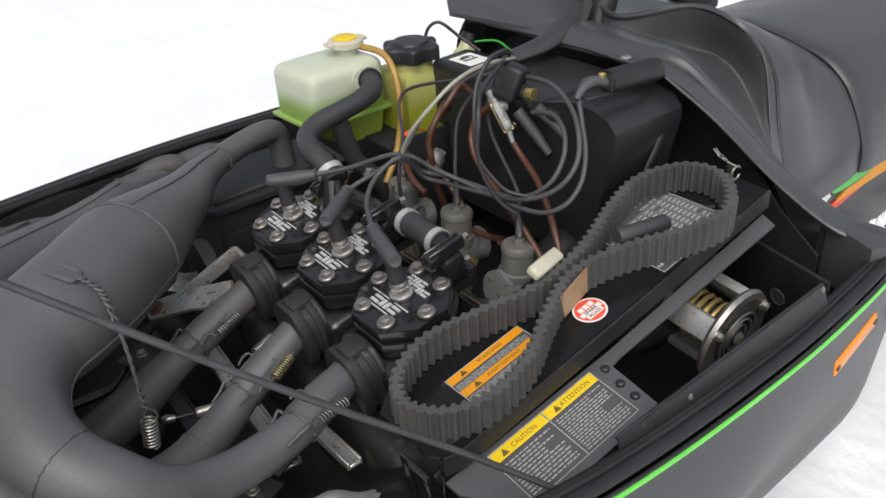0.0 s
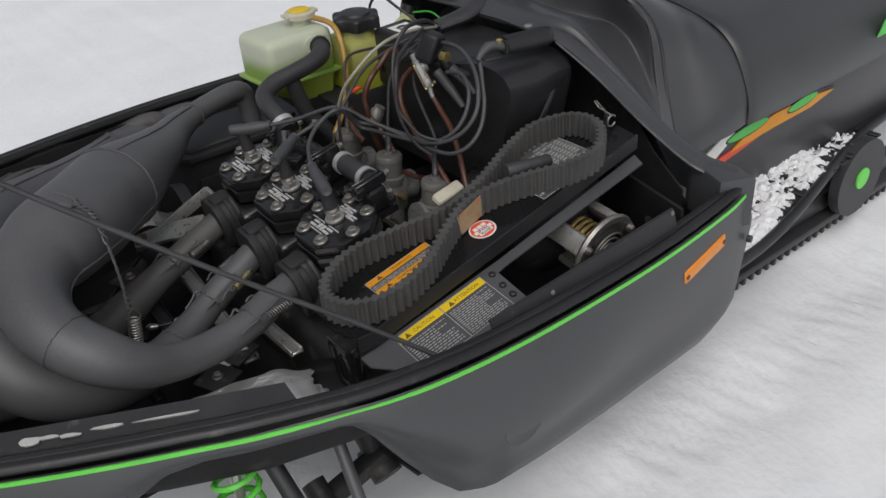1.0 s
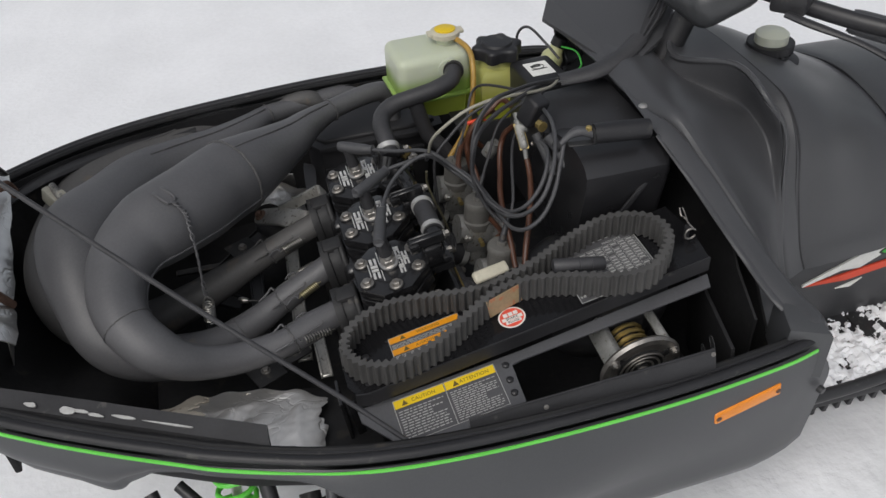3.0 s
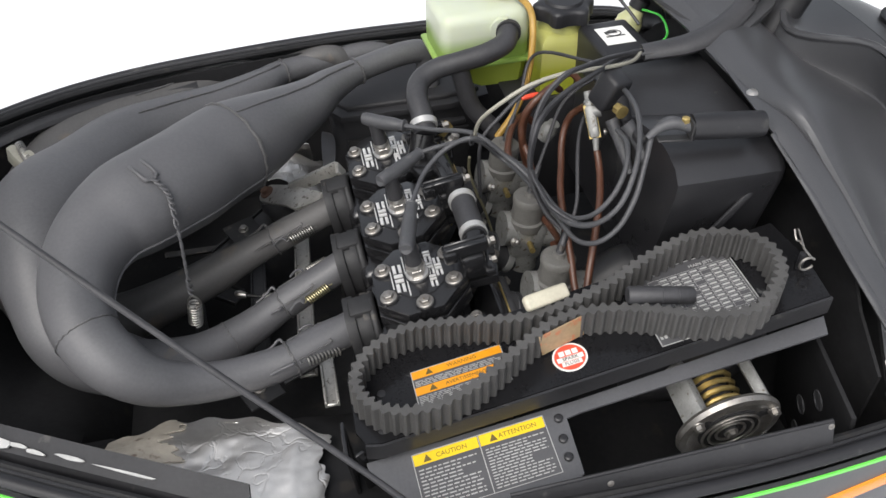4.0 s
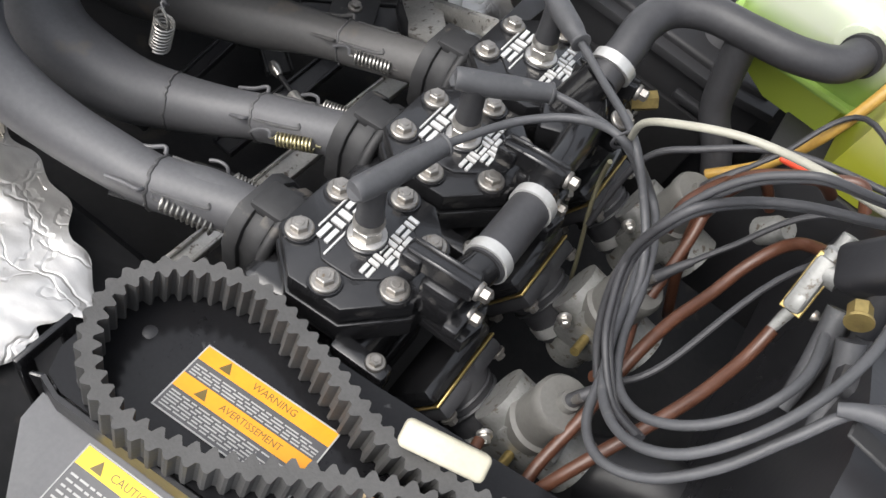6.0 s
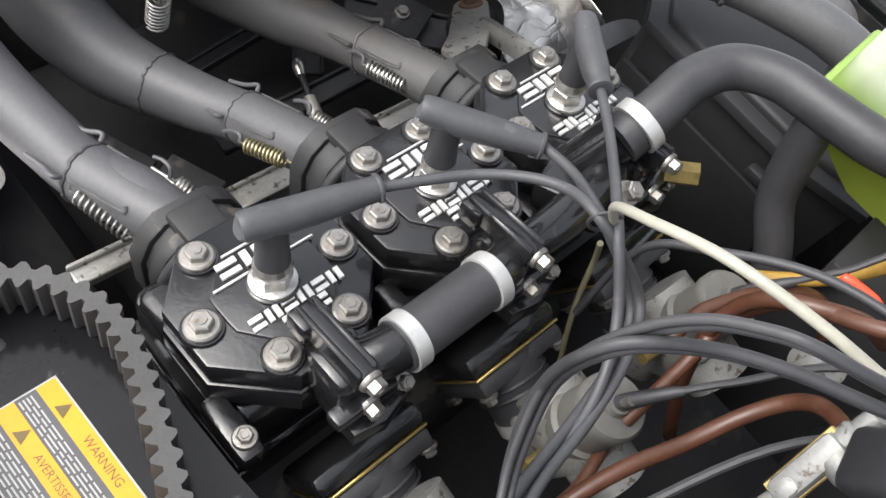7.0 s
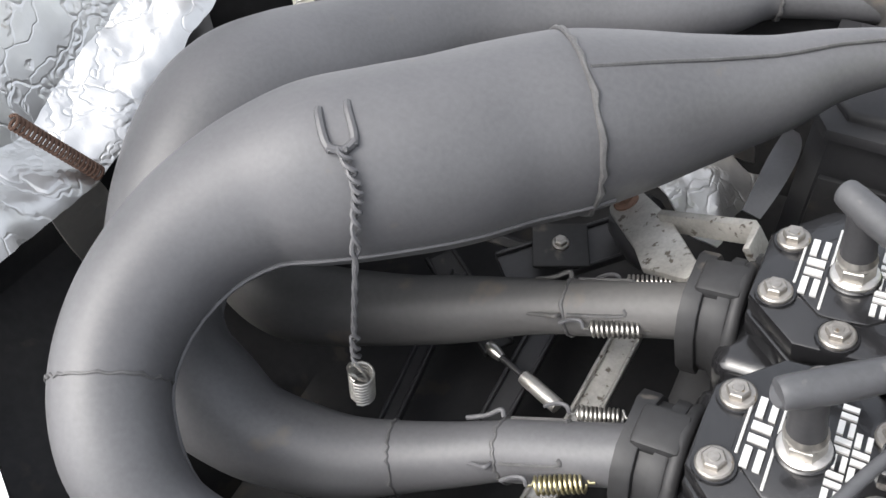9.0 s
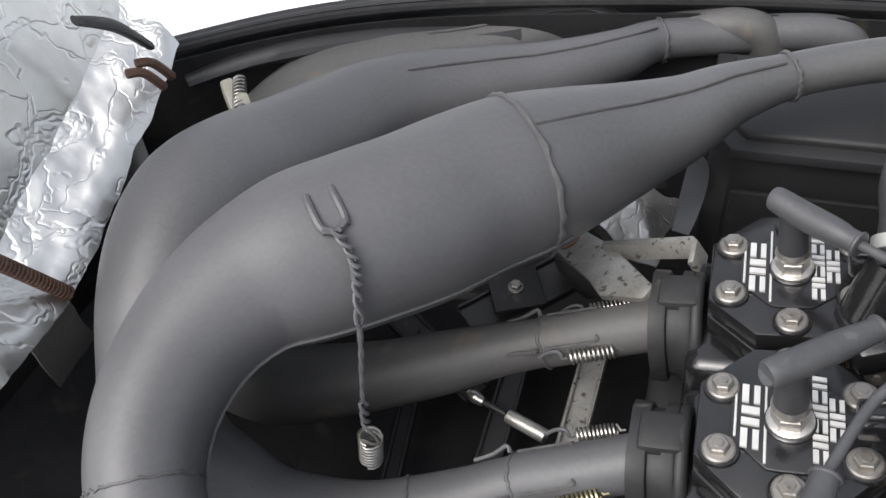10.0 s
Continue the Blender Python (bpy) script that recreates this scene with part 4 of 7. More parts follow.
def cylinder_head():
    th = thing("cylinder_head", HEAD.translation, "gloss black octagonal cylinder head with raised bright lettering", "cylinder head", "cylinder heads")
    rim = [(-0.054, -0.027), (-0.022, -0.0565), (0.02, -0.0565), (0.0545, -0.022), (0.0545, 0.022), (0.02, 0.0565), (-0.022, 0.0565), (-0.054, 0.027)]
    g = Geo()
    g.prism(rim, -0.014, 0.0, HEAD, 0.002)
    part("cover", g, BLACK_GLOSS, th)
    g = Geo()
    g.prism([(x * 1.03, y * 1.03) for x, y in rim], -0.036, -0.0175, HEAD, 0.002)
    part("base_plate", g, BLACK_GLOSS, th)
    pad = [(-0.034, -0.013), (-0.013, -0.033), (-0.006, -0.0335), (0.006, -0.0335), (0.013, -0.033), (0.043, -0.009), (0.043, 0.010), (0.013, 0.034), (0.006, 0.0345), (-0.013, 0.034), (-0.034, 0.014)]
    top_pad = part("raised_pad", Geo().prism(pad, -0.002, 0.0022, HEAD, 0.0014), BLACK_GLOSS, th)
    for k in range(6):
        a = math.radians(90 + 60 * k)
        g = Geo()
        bolt_geo(g, HEAD @ Matrix.Translation((0.0455 * math.cos(a), 0.0455 * math.sin(a), 0.003)), 0.0068, 0.0065, 0.0102)
        part("bolt", g, BOLT, th, "flanged steel bolt")
        boss = Geo().lathe([(0.0125, -0.001), (0.0118, 0.0022), (0.0, 0.0022)], HEAD @ Matrix.Translation((0.0455 * math.cos(a), 0.0455 * math.sin(a), 0.0)), 20)
        part("bolt_boss", boss, BLACK_GLOSS, th)
    up = HEAD @ Matrix.Translation((0, 0, 0.0022))
    g = Geo()
    block_letters(g, up, -0.0172, -0.021, 0.0105, 3, 0.0030, 0.0130)
    part("raised_letter", g, LETTER, top_pad, "bright raised letter blocks")
    g = Geo()
    block_letters(g, up, 0.0205, -0.0265, 0.0082, 6, 0.0020, 0.0084)
    block_letters(g, up, 0.0298, -0.0110, 0.0082, 3, 0.0020, 0.0084)
    part("raised_letter", g, LETTER, top_pad, "bright raised letter blocks in two rows")
    for x, y0, y1 in ((-0.031, -0.013, 0.027), (-0.0137, -0.0295, 0.0376)):
        part("raised_line", Geo().box((0.0016, y1 - y0, 0.0026), up @ pose(x, (y0 + y1) / 2, 0.0), 0.0004, 1), LETTER, top_pad)
    part("plug_boss", Geo().lathe([(0.0150, 0.0), (0.0150, 0.002), (0.0135, 0.003), (0.0, 0.003)], up, 28), BLACK_GLOSS, th)
    return th


head1 = cylinder_head()
for k in (1, 2):
    copy_thing(head1, pose(HEAD.translation.x, CYL_Y[k], HEAD.translation.z + 0.002 * k))


def spark_plug(k, turn_to, rise=0.004):
    """turn_to: the way the elbow cap points, in metres."""
    base = HEAD.translation + Vector((0, CYL_Y[k] - CYL_Y[0], 0.002 * k))
    up = Matrix.Translation(base) @ Matrix.Rotation(-SLOPE, 4, "Y") @ pose(0, 0, 0.003)
    th = thing("spark_plug", base, "steel spark plug under a black rubber cap", "spark plug", "spark plugs")
    g = Geo()
    hexa = [(0.0106 * math.cos(math.pi / 3 * i), 0.0106 * math.sin(math.pi / 3 * i)) for i in range(6)]
    g.lathe([(0.0138, 0.0), (0.0138, 0.004), (0.012, 0.005)], up, 24)
    g.prism([(x * 1.05, y * 1.05) for x, y in hexa], 0.005, 0.014, up, 0.001, 1)
    g.lathe([(0.0102, 0.014), (0.0112, 0.016), (0.0112, 0.019), (0.0098, 0.021), (0.0098, 0.023), (0.0085, 0.025)], up, 24)
    part("shell", g, STEEL, th, "bright steel hex")
    top = up @ Vector((0, 0, 0.056))
    d = Vector((*turn_to, rise))
    n = d.normalized()
    stem = part("cap_stem", Geo().tube([up @ Vector((0, 0, 0.022)), up @ Vector((0, 0, 0.036)), top], [0.0100, 0.0092, 0.0090], 20, 4), RUBBER, th, "black rubber plug cap")
    g = Geo()
    g.tube([top - n * 0.016 + Vector((0, 0, 0.002)), top - n * 0.014 + Vector((0, 0, 0.002)), top + n * 0.008, top + n * 0.03, top + d * 0.82, top + d * 0.98, top + d], [0.006, 0.0084, 0.0093, 0.0088, 0.0074, 0.0070, 0.0050], 20, 5)
    g.tube(ring_points(top + d * 0.97, n, 0.0071, 20), 0.0014, 6, 1, closed=True)
    part("elbow", g, RUBBER_GREY, stem, "grey-black rubber elbow")
    return top + d


ends = [spark_plug(0, (0.016, 0.058)), spark_plug(1, (0.046, 0.034)), spark_plug(2, (0.037, -0.03), 0.006)]
CLIP = Vector((0.563, 0.808, 0.668))
tails = [[(0.602, 0.819, 0.633), (0.621, 0.791, 0.629), (0.632, 0.750, 0.627), (0.638, 0.707, 0.627), (0.648, 0.672, 0.635), (0.664, 0.652, 0.653), (0.684, 0.651, 0.677), (0.702, 0.667, 0.699), (0.714, 0.697, 0.710), (0.72, 0.74, 0.70)],
         [(0.602, 0.818, 0.626), (0.618, 0.789, 0.621), (0.627, 0.744, 0.623), (0.633, 0.696, 0.629), (0.643, 0.655, 0.640), (0.660, 0.630, 0.659), (0.681, 0.626, 0.683), (0.701, 0.644, 0.709), (0.718, 0.677, 0.730), (0.730, 0.722, 0.740), (0.735, 0.775, 0.735)],
         [(0.602, 0.792, 0.645), (0.624, 0.763, 0.630), (0.635, 0.723, 0.622), (0.640, 0.680, 0.620), (0.646, 0.644, 0.624), (0.660, 0.622, 0.638), (0.681, 0.619, 0.659), (0.701, 0.632, 0.686), (0.717, 0.654, 0.714), (0.731, 0.673, 0.738), (0.749, 0.676, 0.751), (0.772, 0.664, 0.746)]]
offs = [Vector((0, -0.004, 0.003)), Vector((0.004, 0, -0.003)), Vector((0.003, 0.005, 0.003))]
mids = [[(0.498, 0.79, 0.64), (0.53, 0.812, 0.655)], [(0.53, 0.834, 0.645)], [(0.525, 0.868, 0.648)]]
for k in range(3):
    pts = [tuple(ends[k])] + mids[k] + [tuple(CLIP + offs[k])] + tails[k]
    solo("ignition_lead", Geo().tube(pts, 0.0031, 10, 10), RUBBER_GREY, "thick black ignition lead looping from a spark plug", "cable", "ignition leads")
solo("cable_tie", Geo().tube(ring_points(CLIP, (0.6, -0.5, 0), 0.0085, 20), 0.0012, 6, 1, closed=True), RUBBER, "black cable tie round the ignition leads", "cable tie")


def engine_block():
    eng = thing("engine", (0.46, CYL_Y[1], 0.33), "black painted three-cylinder two-stroke engine", "engine")
    for y in CYL_Y:
        barrel = part("cylinder", Geo().box((0.112, 0.112, 0.13), pose(0.468, y, 0.462, 0, -7, 0), 0.012, 3), BLACK_GLOSS, eng)
        for z in (0.42, 0.445, 0.47):
            part("fin", Geo().box((0.118, 0.118, 0.007), pose(0.468, y, z, 0, -9, 0), 0.003, 1), BLACK_GLOSS, barrel)
        g = Geo()
        m = frame_on((0.398, y, 0.50), (0, 1, 0), (-0.16, 0, 1))
        outline = [(-0.03, -0.037), (0.03, -0.037), (0.038, -0.02), (0.038, 0.012), (0.03, 0.028), (0.018, 0.037), (-0.018, 0.037), (-0.03, 0.028), (-0.038, 0.012), (-0.038, -0.02)]
        g.prism(outline, -0.018, -0.005, m, 0.0025)
        g.prism([(u * 0.9, v * 0.9) for u, v in outline], -0.006, 0.005, m)
        g.prism(outline, 0.004, 0.013, m, 0.0025)
        g.prism([(u * 0.78, v * 0.78) for u, v in outline], 0.012, 0.019, m, 0.003)
        part("exhaust_flange", g, BLACK_DIRTY, eng, "layered black exhaust flange")
        g = Geo()
        g.box((0.03, 0.012, 0.03), m @ pose(0, 0.035, 0.003), 0.004)
        g.tube([m @ Vector((0.036 * math.cos(a), 0.036 * math.sin(a), 0.016)) for a in np.linspace(-0.3, math.pi + 0.3, 14)], 0.0050, 10, 3)
        part("saddle_rib", g, BLACK_DIRTY, eng)
        g = Geo()
        bolt_geo(g, m @ pose(-0.03, -0.028, 0.014, 0, 0, 0), 0.0055, 0.007, 0.008)
        part("stud_nut", g, BLACK_DIRTY, eng)
        # intake port, gasket, boot and clamps
        tilt = (0.42, 0, 1)
        flow = Vector((1, 0, -0.42)).normalized()
        port = Vector((0.556, y + 0.004, 0.488))
        side = frame_on(port, (0, 1, 0), tilt)
        part("intake_flange", Geo().box((0.082, 0.060, 0.016), side, 0.006), BLACK_GLOSS, eng)
        part("gasket", Geo().box((0.079, 0.057, 0.0022), side @ pose(0, 0, 0.0092), 0.0006, 1), BRASS, eng, "thin yellow-brown gasket edge")
        part("reed_block", Geo().box((0.078, 0.056, 0.013), side @ pose(0, 0, 0.0168), 0.004), RUBBER, eng, "black rubber flange")
        for s in (-1, 1):
            for t in (-1, 1):
                g = Geo()
                bolt_geo(g, side @ pose(s * 0.034, t * 0.0225, 0.0235), 0.0044, 0.006, 0.0066)
                part("intake_bolt", g, BOLT, eng)
        g = Geo()
        line = [port + flow * d for d in (0.012, 0.026, 0.040, 0.056, 0.070)]
        g.tube([p[:] for p in line], [0.029, 0.0275, 0.0255, 0.0245, 0.0235], 28, 4)
        for d in (0.030, 0.037):
            g.tube(ring_points(port + flow * d, flow, 0.0268, 28), 0.0017, 6, 1, closed=True)
        part("carburettor_boot", g, RUBBER, eng, "ribbed black rubber carburettor boot")
        g = Geo()
        axm = frame_on(port + flow * 0.060, (0, 1, 0), tilt)
        g.lathe([(0.0238, -0.0048), (0.0258, -0.0048), (0.0258, 0.0048), (0.0238, 0.0048)], axm, 36)
        part("hose_clamp", g, BAND, eng, "bright steel hose clamp")
        g = Geo()
        g.box((0.014, 0.007, 0.010), axm @ pose(0.006, 0.0285, 0, 0, 0, -12), 0.0015, 1)
        g.cyl(axm @ Vector((0.002, 0.030, 0)), axm @ Vector((0.020, 0.026, 0)), 0.0034, seg=10)
        part("clamp_lock", g, BOLT, eng)
        # coolant manifold arm on the back of the head
        a = pose(0.523, y - 0.0075, 0.611, 0, -9, 1)
        g = Geo()
        g.box((0.054, 0.011, 0.012), a, 0.003)
        g.box((0.050, 0.0035, 0.016), a @ pose(0, 0.0048, 0.0), 0.0012, 1)
        g.box((0.050, 0.0035, 0.016), a @ pose(0, -0.0048, 0.0), 0.0012, 1)
        g.box((0.016, 0.020, 0.016), a @ pose(-0.020, 0, -0.004), 0.003)
        arm = part("coolant_arm", g, BLACK_GLOSS, eng, "gloss black coolant manifold arm")
        part("elbow_block", Geo().box((0.030, 0.030, 0.036), pose(0.532, y - 0.004, 0.585, 0, -9, 0), 0.006), BLACK_GLOSS, arm)
        g = Geo()
        g.box((0.012, 0.042, 0.010), pose(0.550, y - 0.004, 0.580, 0, -9, 0), 0.003)
        g.prism([(-0.024, -0.018), (0.022, -0.020), (0.026, 0.0), (0.020, 0.020), (-0.024, 0.018)], -0.008, 0.004, pose(0.540, y + 0.004, 0.560, 0, -9, 0), 0.003)
        part("manifold_foot", g, BLACK_GLOSS, arm)
        g = Geo()
        bolt_geo(g, a @ pose(0.027, 0, 0, 0, 90, 0), 0.0052, 0.008, 0.0068)
        part("manifold_bolt", g, BOLT, eng)
        g = Geo()
        bolt_geo(g, pose(0.554, y - 0.003, 0.581, 0, 80, 0), 0.0050, 0.008, 0.0065)
        part("side_bolt", g, BOLT, eng)
        g = Geo()
        bolt_geo(g, pose(0.553, y + 0.026, 0.566, 0, 25, 0), 0.0045, 0.007, 0.006)
        part("side_bolt", g, BOLT, eng)
        g = Geo()
        g.box((0.045, 0.016, 0.020), pose(0.515, y - 0.058, 0.537, 0, -7, 0), 0.005)
        part("corner_lug", g, BLACK_GLOSS, eng)
        g = Geo()
        bolt_geo(g, pose(0.524, y - 0.057, 0.5485, 0, -7, 0), 0.0048, 0.005, 0.0072)
        part("lug_bolt", g, BOLT, eng)
    part("hose_spigot", Geo().tube([(0.532, 0.684, 0.590), (0.538, 0.694, 0.596), (0.541, 0.712, 0.599)], 0.0138, 18, 4), BLACK_GLOSS, eng)
    part("hose_spigot", Geo().tube([(0.541, 0.772, 0.602), (0.539, 0.788, 0.600), (0.533, 0.802, 0.592)], 0.0138, 18, 4), BLACK_GLOSS, eng)
    # rigid joint between the second and third manifold
    part("manifold_pipe", Geo().tube([(0.536, 0.812, 0.594), (0.536, 0.845, 0.595), (0.532, 0.885, 0.594), (0.524, 0.905, 0.590)], [0.012, 0.0135, 0.0145, 0.017], 20, 5), BLACK_GLOSS, eng)
    g = Geo()
    g.box((0.19, 0.42, 0.13), pose(0.478, CYL_Y[1], 0.365), 0.02, 3)
    g.cyl((0.478, 0.565, 0.37), (0.478, 1.04, 0.37), 0.075, seg=32)
    part("crankcase", g, BLACK_DIRTY, eng)
    g = Geo()
    bolt_geo(g, pose(0.552, 0.868, 0.628, 0, 20, 0), 0.006, 0.009, 0.008)
    part("outlet_bolt", g, BOLT, eng)
    g = Geo()
    g.cyl((0.507, 0.89, 0.57), (0.519, 0.908, 0.618), 0.0165, seg=24)
    g.box((0.05, 0.045, 0.026), pose(0.522, 0.885, 0.578, 0, -11, 20), 0.006)
    part("coolant_outlet", g, BLACK_GLOSS, eng, "gloss black coolant outlet")
    part("temperature_sender", Geo().cyl((0.548, 0.945, 0.585), (0.565, 0.958, 0.592), 0.0085, seg=6), BRASS, eng, "brass hex temperature sender")


engine_block()


def coupling(y0, y1):
    th = thing("coupling_hose", (0.541, (y0 + y1) / 2, 0.599), "short black coolant coupling hose with bright clamps", "hose", "")
    piece = part("hose", Geo().tube([(0.541, y0, 0.599), (0.541, (y0 * 2 + y1) / 3, 0.600), (0.541, (y0 + y1 * 2) / 3, 0.601), (0.541, y1, 0.602)], 0.0155, 24, 4), RUBBER, th)
    for y in (y0 + 0.006, y1 - 0.006):
        m = frame_on((0.541, y, 0.599 + 0.003 * (y - y0) / (y1 - y0)), (1, 0, 0), (0, 0, 1))
        part("clamp", Geo().lathe([(0.0150, -0.0045), (0.0171, -0.0045), (0.0171, 0.0045), (0.0150, 0.0045)], m, 32), BAND, piece, "white steel band clamp")


coupling(0.706, 0.778)

# big coolant hose from the last head to the tank
hose = thing("coolant_hose", (0.53, 0.92, 0.6), "fat black coolant hose bent over to the expansion tank", "hose")
bend = part("hose", Geo().tube([(0.521, 0.902, 0.618), (0.522, 0.93, 0.634), (0.521, 0.957, 0.644), (0.531, 0.983, 0.653), (0.557, 0.995, 0.662), (0.592, 0.996, 0.668), (0.63, 0.999, 0.674), (0.66, 1.012, 0.680), (0.672, 1.04, 0.685)], [0.0162, 0.0152, 0.015, 0.0148, 0.0145, 0.0145, 0.0148, 0.015, 0.0158], 24, 8), RUBBER, hose)
m = frame_on((0.5217, 0.915, 0.6262), (1, 0, 0), (0, -0.55, 1))
part("clamp", Geo().lathe([(0.0172, -0.0045), (0.0187, -0.0045), (0.0187, 0.0045), (0.0172, 0.0045)], m, 32), BAND, bend, "bright steel band clamp")
m = frame_on((0.671, 1.034, 0.6845), (0, 0, 1), (-1, 0.3, 0))
part("clamp", Geo().lathe([(0.0165, -0.004), (0.018, -0.004), (0.018, 0.004), (0.0165, 0.004)], m, 32), BLACK_SATIN, bend)
solo("lower_hose", Geo().tube([(0.59, 1.0, 0.66), (0.60, 1.0, 0.618), (0.612, 1.0, 0.585), (0.638, 0.998, 0.552), (0.66, 0.995, 0.51), (0.665, 0.995, 0.45)], 0.0135, 20, 8), RUBBER, "black lower coolant hose behind the engine", "hose")


def carburettor(k):
    y = 0.68 + 0.1215 * k
    th = thing("carburettor", (0.64, y, 0.5), "grey alloy carburettor with a round plastic cap", "carburettor", "carburettors")
    g = Geo()
    g.cyl((0.604, y + 0.005, 0.516), (0.68, y + 0.005, 0.50), 0.024, seg=28)
    g.box((0.045, 0.042, 0.06), pose(0.637, y, 0.505, 0, 11, 0), 0.008)
    g.cyl((0.634, y, 0.45), (0.636, y, 0.5), 0.02, seg=24)
    part("body", g, CARB, th)
    m = pose(0.637, y, 0.535, 0, 4, 0)
    bowl = part("bowl_top", Geo().lathe([(0.0235, -0.014), (0.0245, -0.006), (0.0245, -0.001), (0.0212, 0.001), (0.0205, 0.024), (0.0218, 0.0255), (0.0218, 0.0325), (0.0195, 0.0358), (0.008, 0.0365), (0.007, 0.042), (0.0, 0.042)], m, 32), CAPGREY, th, "grey plastic slide cap")
    part("cable_nipple", Geo().cyl(m @ Vector((0, 0, 0.04)), m @ Vector((0.002, 0, 0.052)), 0.004, 0.003, 12), BOLT, bowl)
    part("idle_screw", Geo().cyl((0.636, y - 0.022, 0.505), (0.634, y - 0.042, 0.51), 0.004, seg=10), BRASS, th)
    g = Geo()
    bolt_geo(g, pose(0.612, y - 0.03, 0.52, 0, 70, -60), 0.004, 0.008, 0.006)
    part("clamp_screw", g, STEEL, th)
    nip = m @ Vector((0, 0, 0.040))
    part("cable_boot", Geo().tube([nip, nip + Vector((0.004, 0.004, 0.010)), nip + Vector((0.012, 0.014, 0.022)), nip + Vector((0.017, 0.020, 0.028))], [0.0052, 0.0048, 0.0038, 0.0030], 12, 5), RUBBER, bowl, "black rubber cable boot")
    solo("throttle_cable", Geo().tube([nip + Vector((0.015, 0.018, 0.026)), nip + Vector((0.030, 0.036, 0.046)), (0.70, max(y + 0.055, 0.80) + 0.004 * k, 0.672), (0.765, 0.862 + 0.006 * k, 0.706), (0.83, 0.868 + 0.005 * k, 0.722)], 0.0024, 8, 8), RUBBER, "thin black throttle cable rising from a carburettor cap", "cable", "throttle cables")


for k in range(3):
    carburettor(k)

# ---- belt guard with its labels ----
def guard_z(x, y=0.55):
    return 0.5355 + 0.195 * (x - 0.437)


def sheet(outline, zf, thick, g=None):
    """A plate over an outline whose upper face follows zf."""
    g = g or Geo()
    n = len(outline)
    hi = [(x, y, zf(x, y)) for x, y in outline]
    lo = [(x, y, zf(x, y) - thick) for x, y in outline]
    return g.add(hi + lo, [tuple(range(n)), tuple(range(2 * n - 1, n - 1, -1))] + [(i, i + n, (i + 1) % n + n, (i + 1) % n) for i in range(n)])


def ledge_z(x, y):
    return 0.503 + 0.17 * (x - 0.418) - 0.16 * (0.487 - y)


def build_guard():
    th = thing("belt_guard", (0.62, 0.54, 0.5), "black painted steel belt guard with warning labels", "belt guard")
    top = [(0.366, 0.515), (0.374, 0.498), (0.39, 0.493), (0.60, 0.4965), (0.876, 0.503), (0.882, 0.56), (0.875, 0.625), (0.56, 0.612), (0.44, 0.612), (0.385, 0.606), (0.366, 0.59)]
    part("top_plate", sheet(top, guard_z, 0.003), GUARD, th)
    front = [(0.374, 0.498), (0.39, 0.493), (0.60, 0.4965), (0.876, 0.503)]
    g = Geo()
    g.grid([[(x, y - 0.002, guard_z(x) + 0.0015 - d) for x, y in front] for d in (0.0, 0.022)], 0.003)
    part("front_lip", g, BLACK_SATIN, th, "turned-down front lip")
    strip = [(0.372, 0.493), (0.60, 0.494), (0.882, 0.507), (0.876, 0.486), (0.60, 0.480), (0.585, 0.478), (0.584, 0.417), (0.580, 0.414), (0.425, 0.411), (0.374, 0.474)]
    part("ledge", sheet(strip, ledge_z, 0.0025), PLATE, th, "grey painted ledge with a caution label")
    back = [(0.388, 0.606), (0.56, 0.613), (0.875, 0.626)]
    part("rear_lip", Geo().grid([[(x, y, guard_z(x) - d) for x, y in back] for d in (0.0, 0.03)], 0.003), GUARD, th)
    for x, y in ((0.5855, 0.480), (0.5835, 0.457), (0.583, 0.437)):
        g = Geo()
        g.lathe([(0.0050, -0.002), (0.0050, 0.0008), (0.0034, 0.0022), (0.0, 0.0024)], pose(x - 0.009, y, ledge_z(x, y)), 14)
        part("button_bolt", g, BLACK_SATIN, th)
    for x, y in ((0.40, 0.555), (0.394, 0.508), (0.66, 0.600)):
        g = Geo()
        g.lathe([(0.005, -0.001), (0.005, 0.0006), (0.003, 0.0012), (0, 0.0012)], pose(x, y, guard_z(x)), 14)
        part("rivet", g, BLACK_SATIN, th)
    g = Geo()
    g.box((0.012, 0.004, 0.085), pose(0.372, 0.498, 0.47, 0, -8, 20), 0.002)
    g.box((0.03, 0.03, 0.004), pose(0.37, 0.505, 0.435), 0.002)
    part("front_bracket", g, BLACK_GLOSS, th)


build_guard()


def guard_frame(x, y, lift=0.0):
    return frame_on((x, y, guard_z(x) + 0.0006 + lift), (1, 0.012, 0.195), (0, 1, 0))


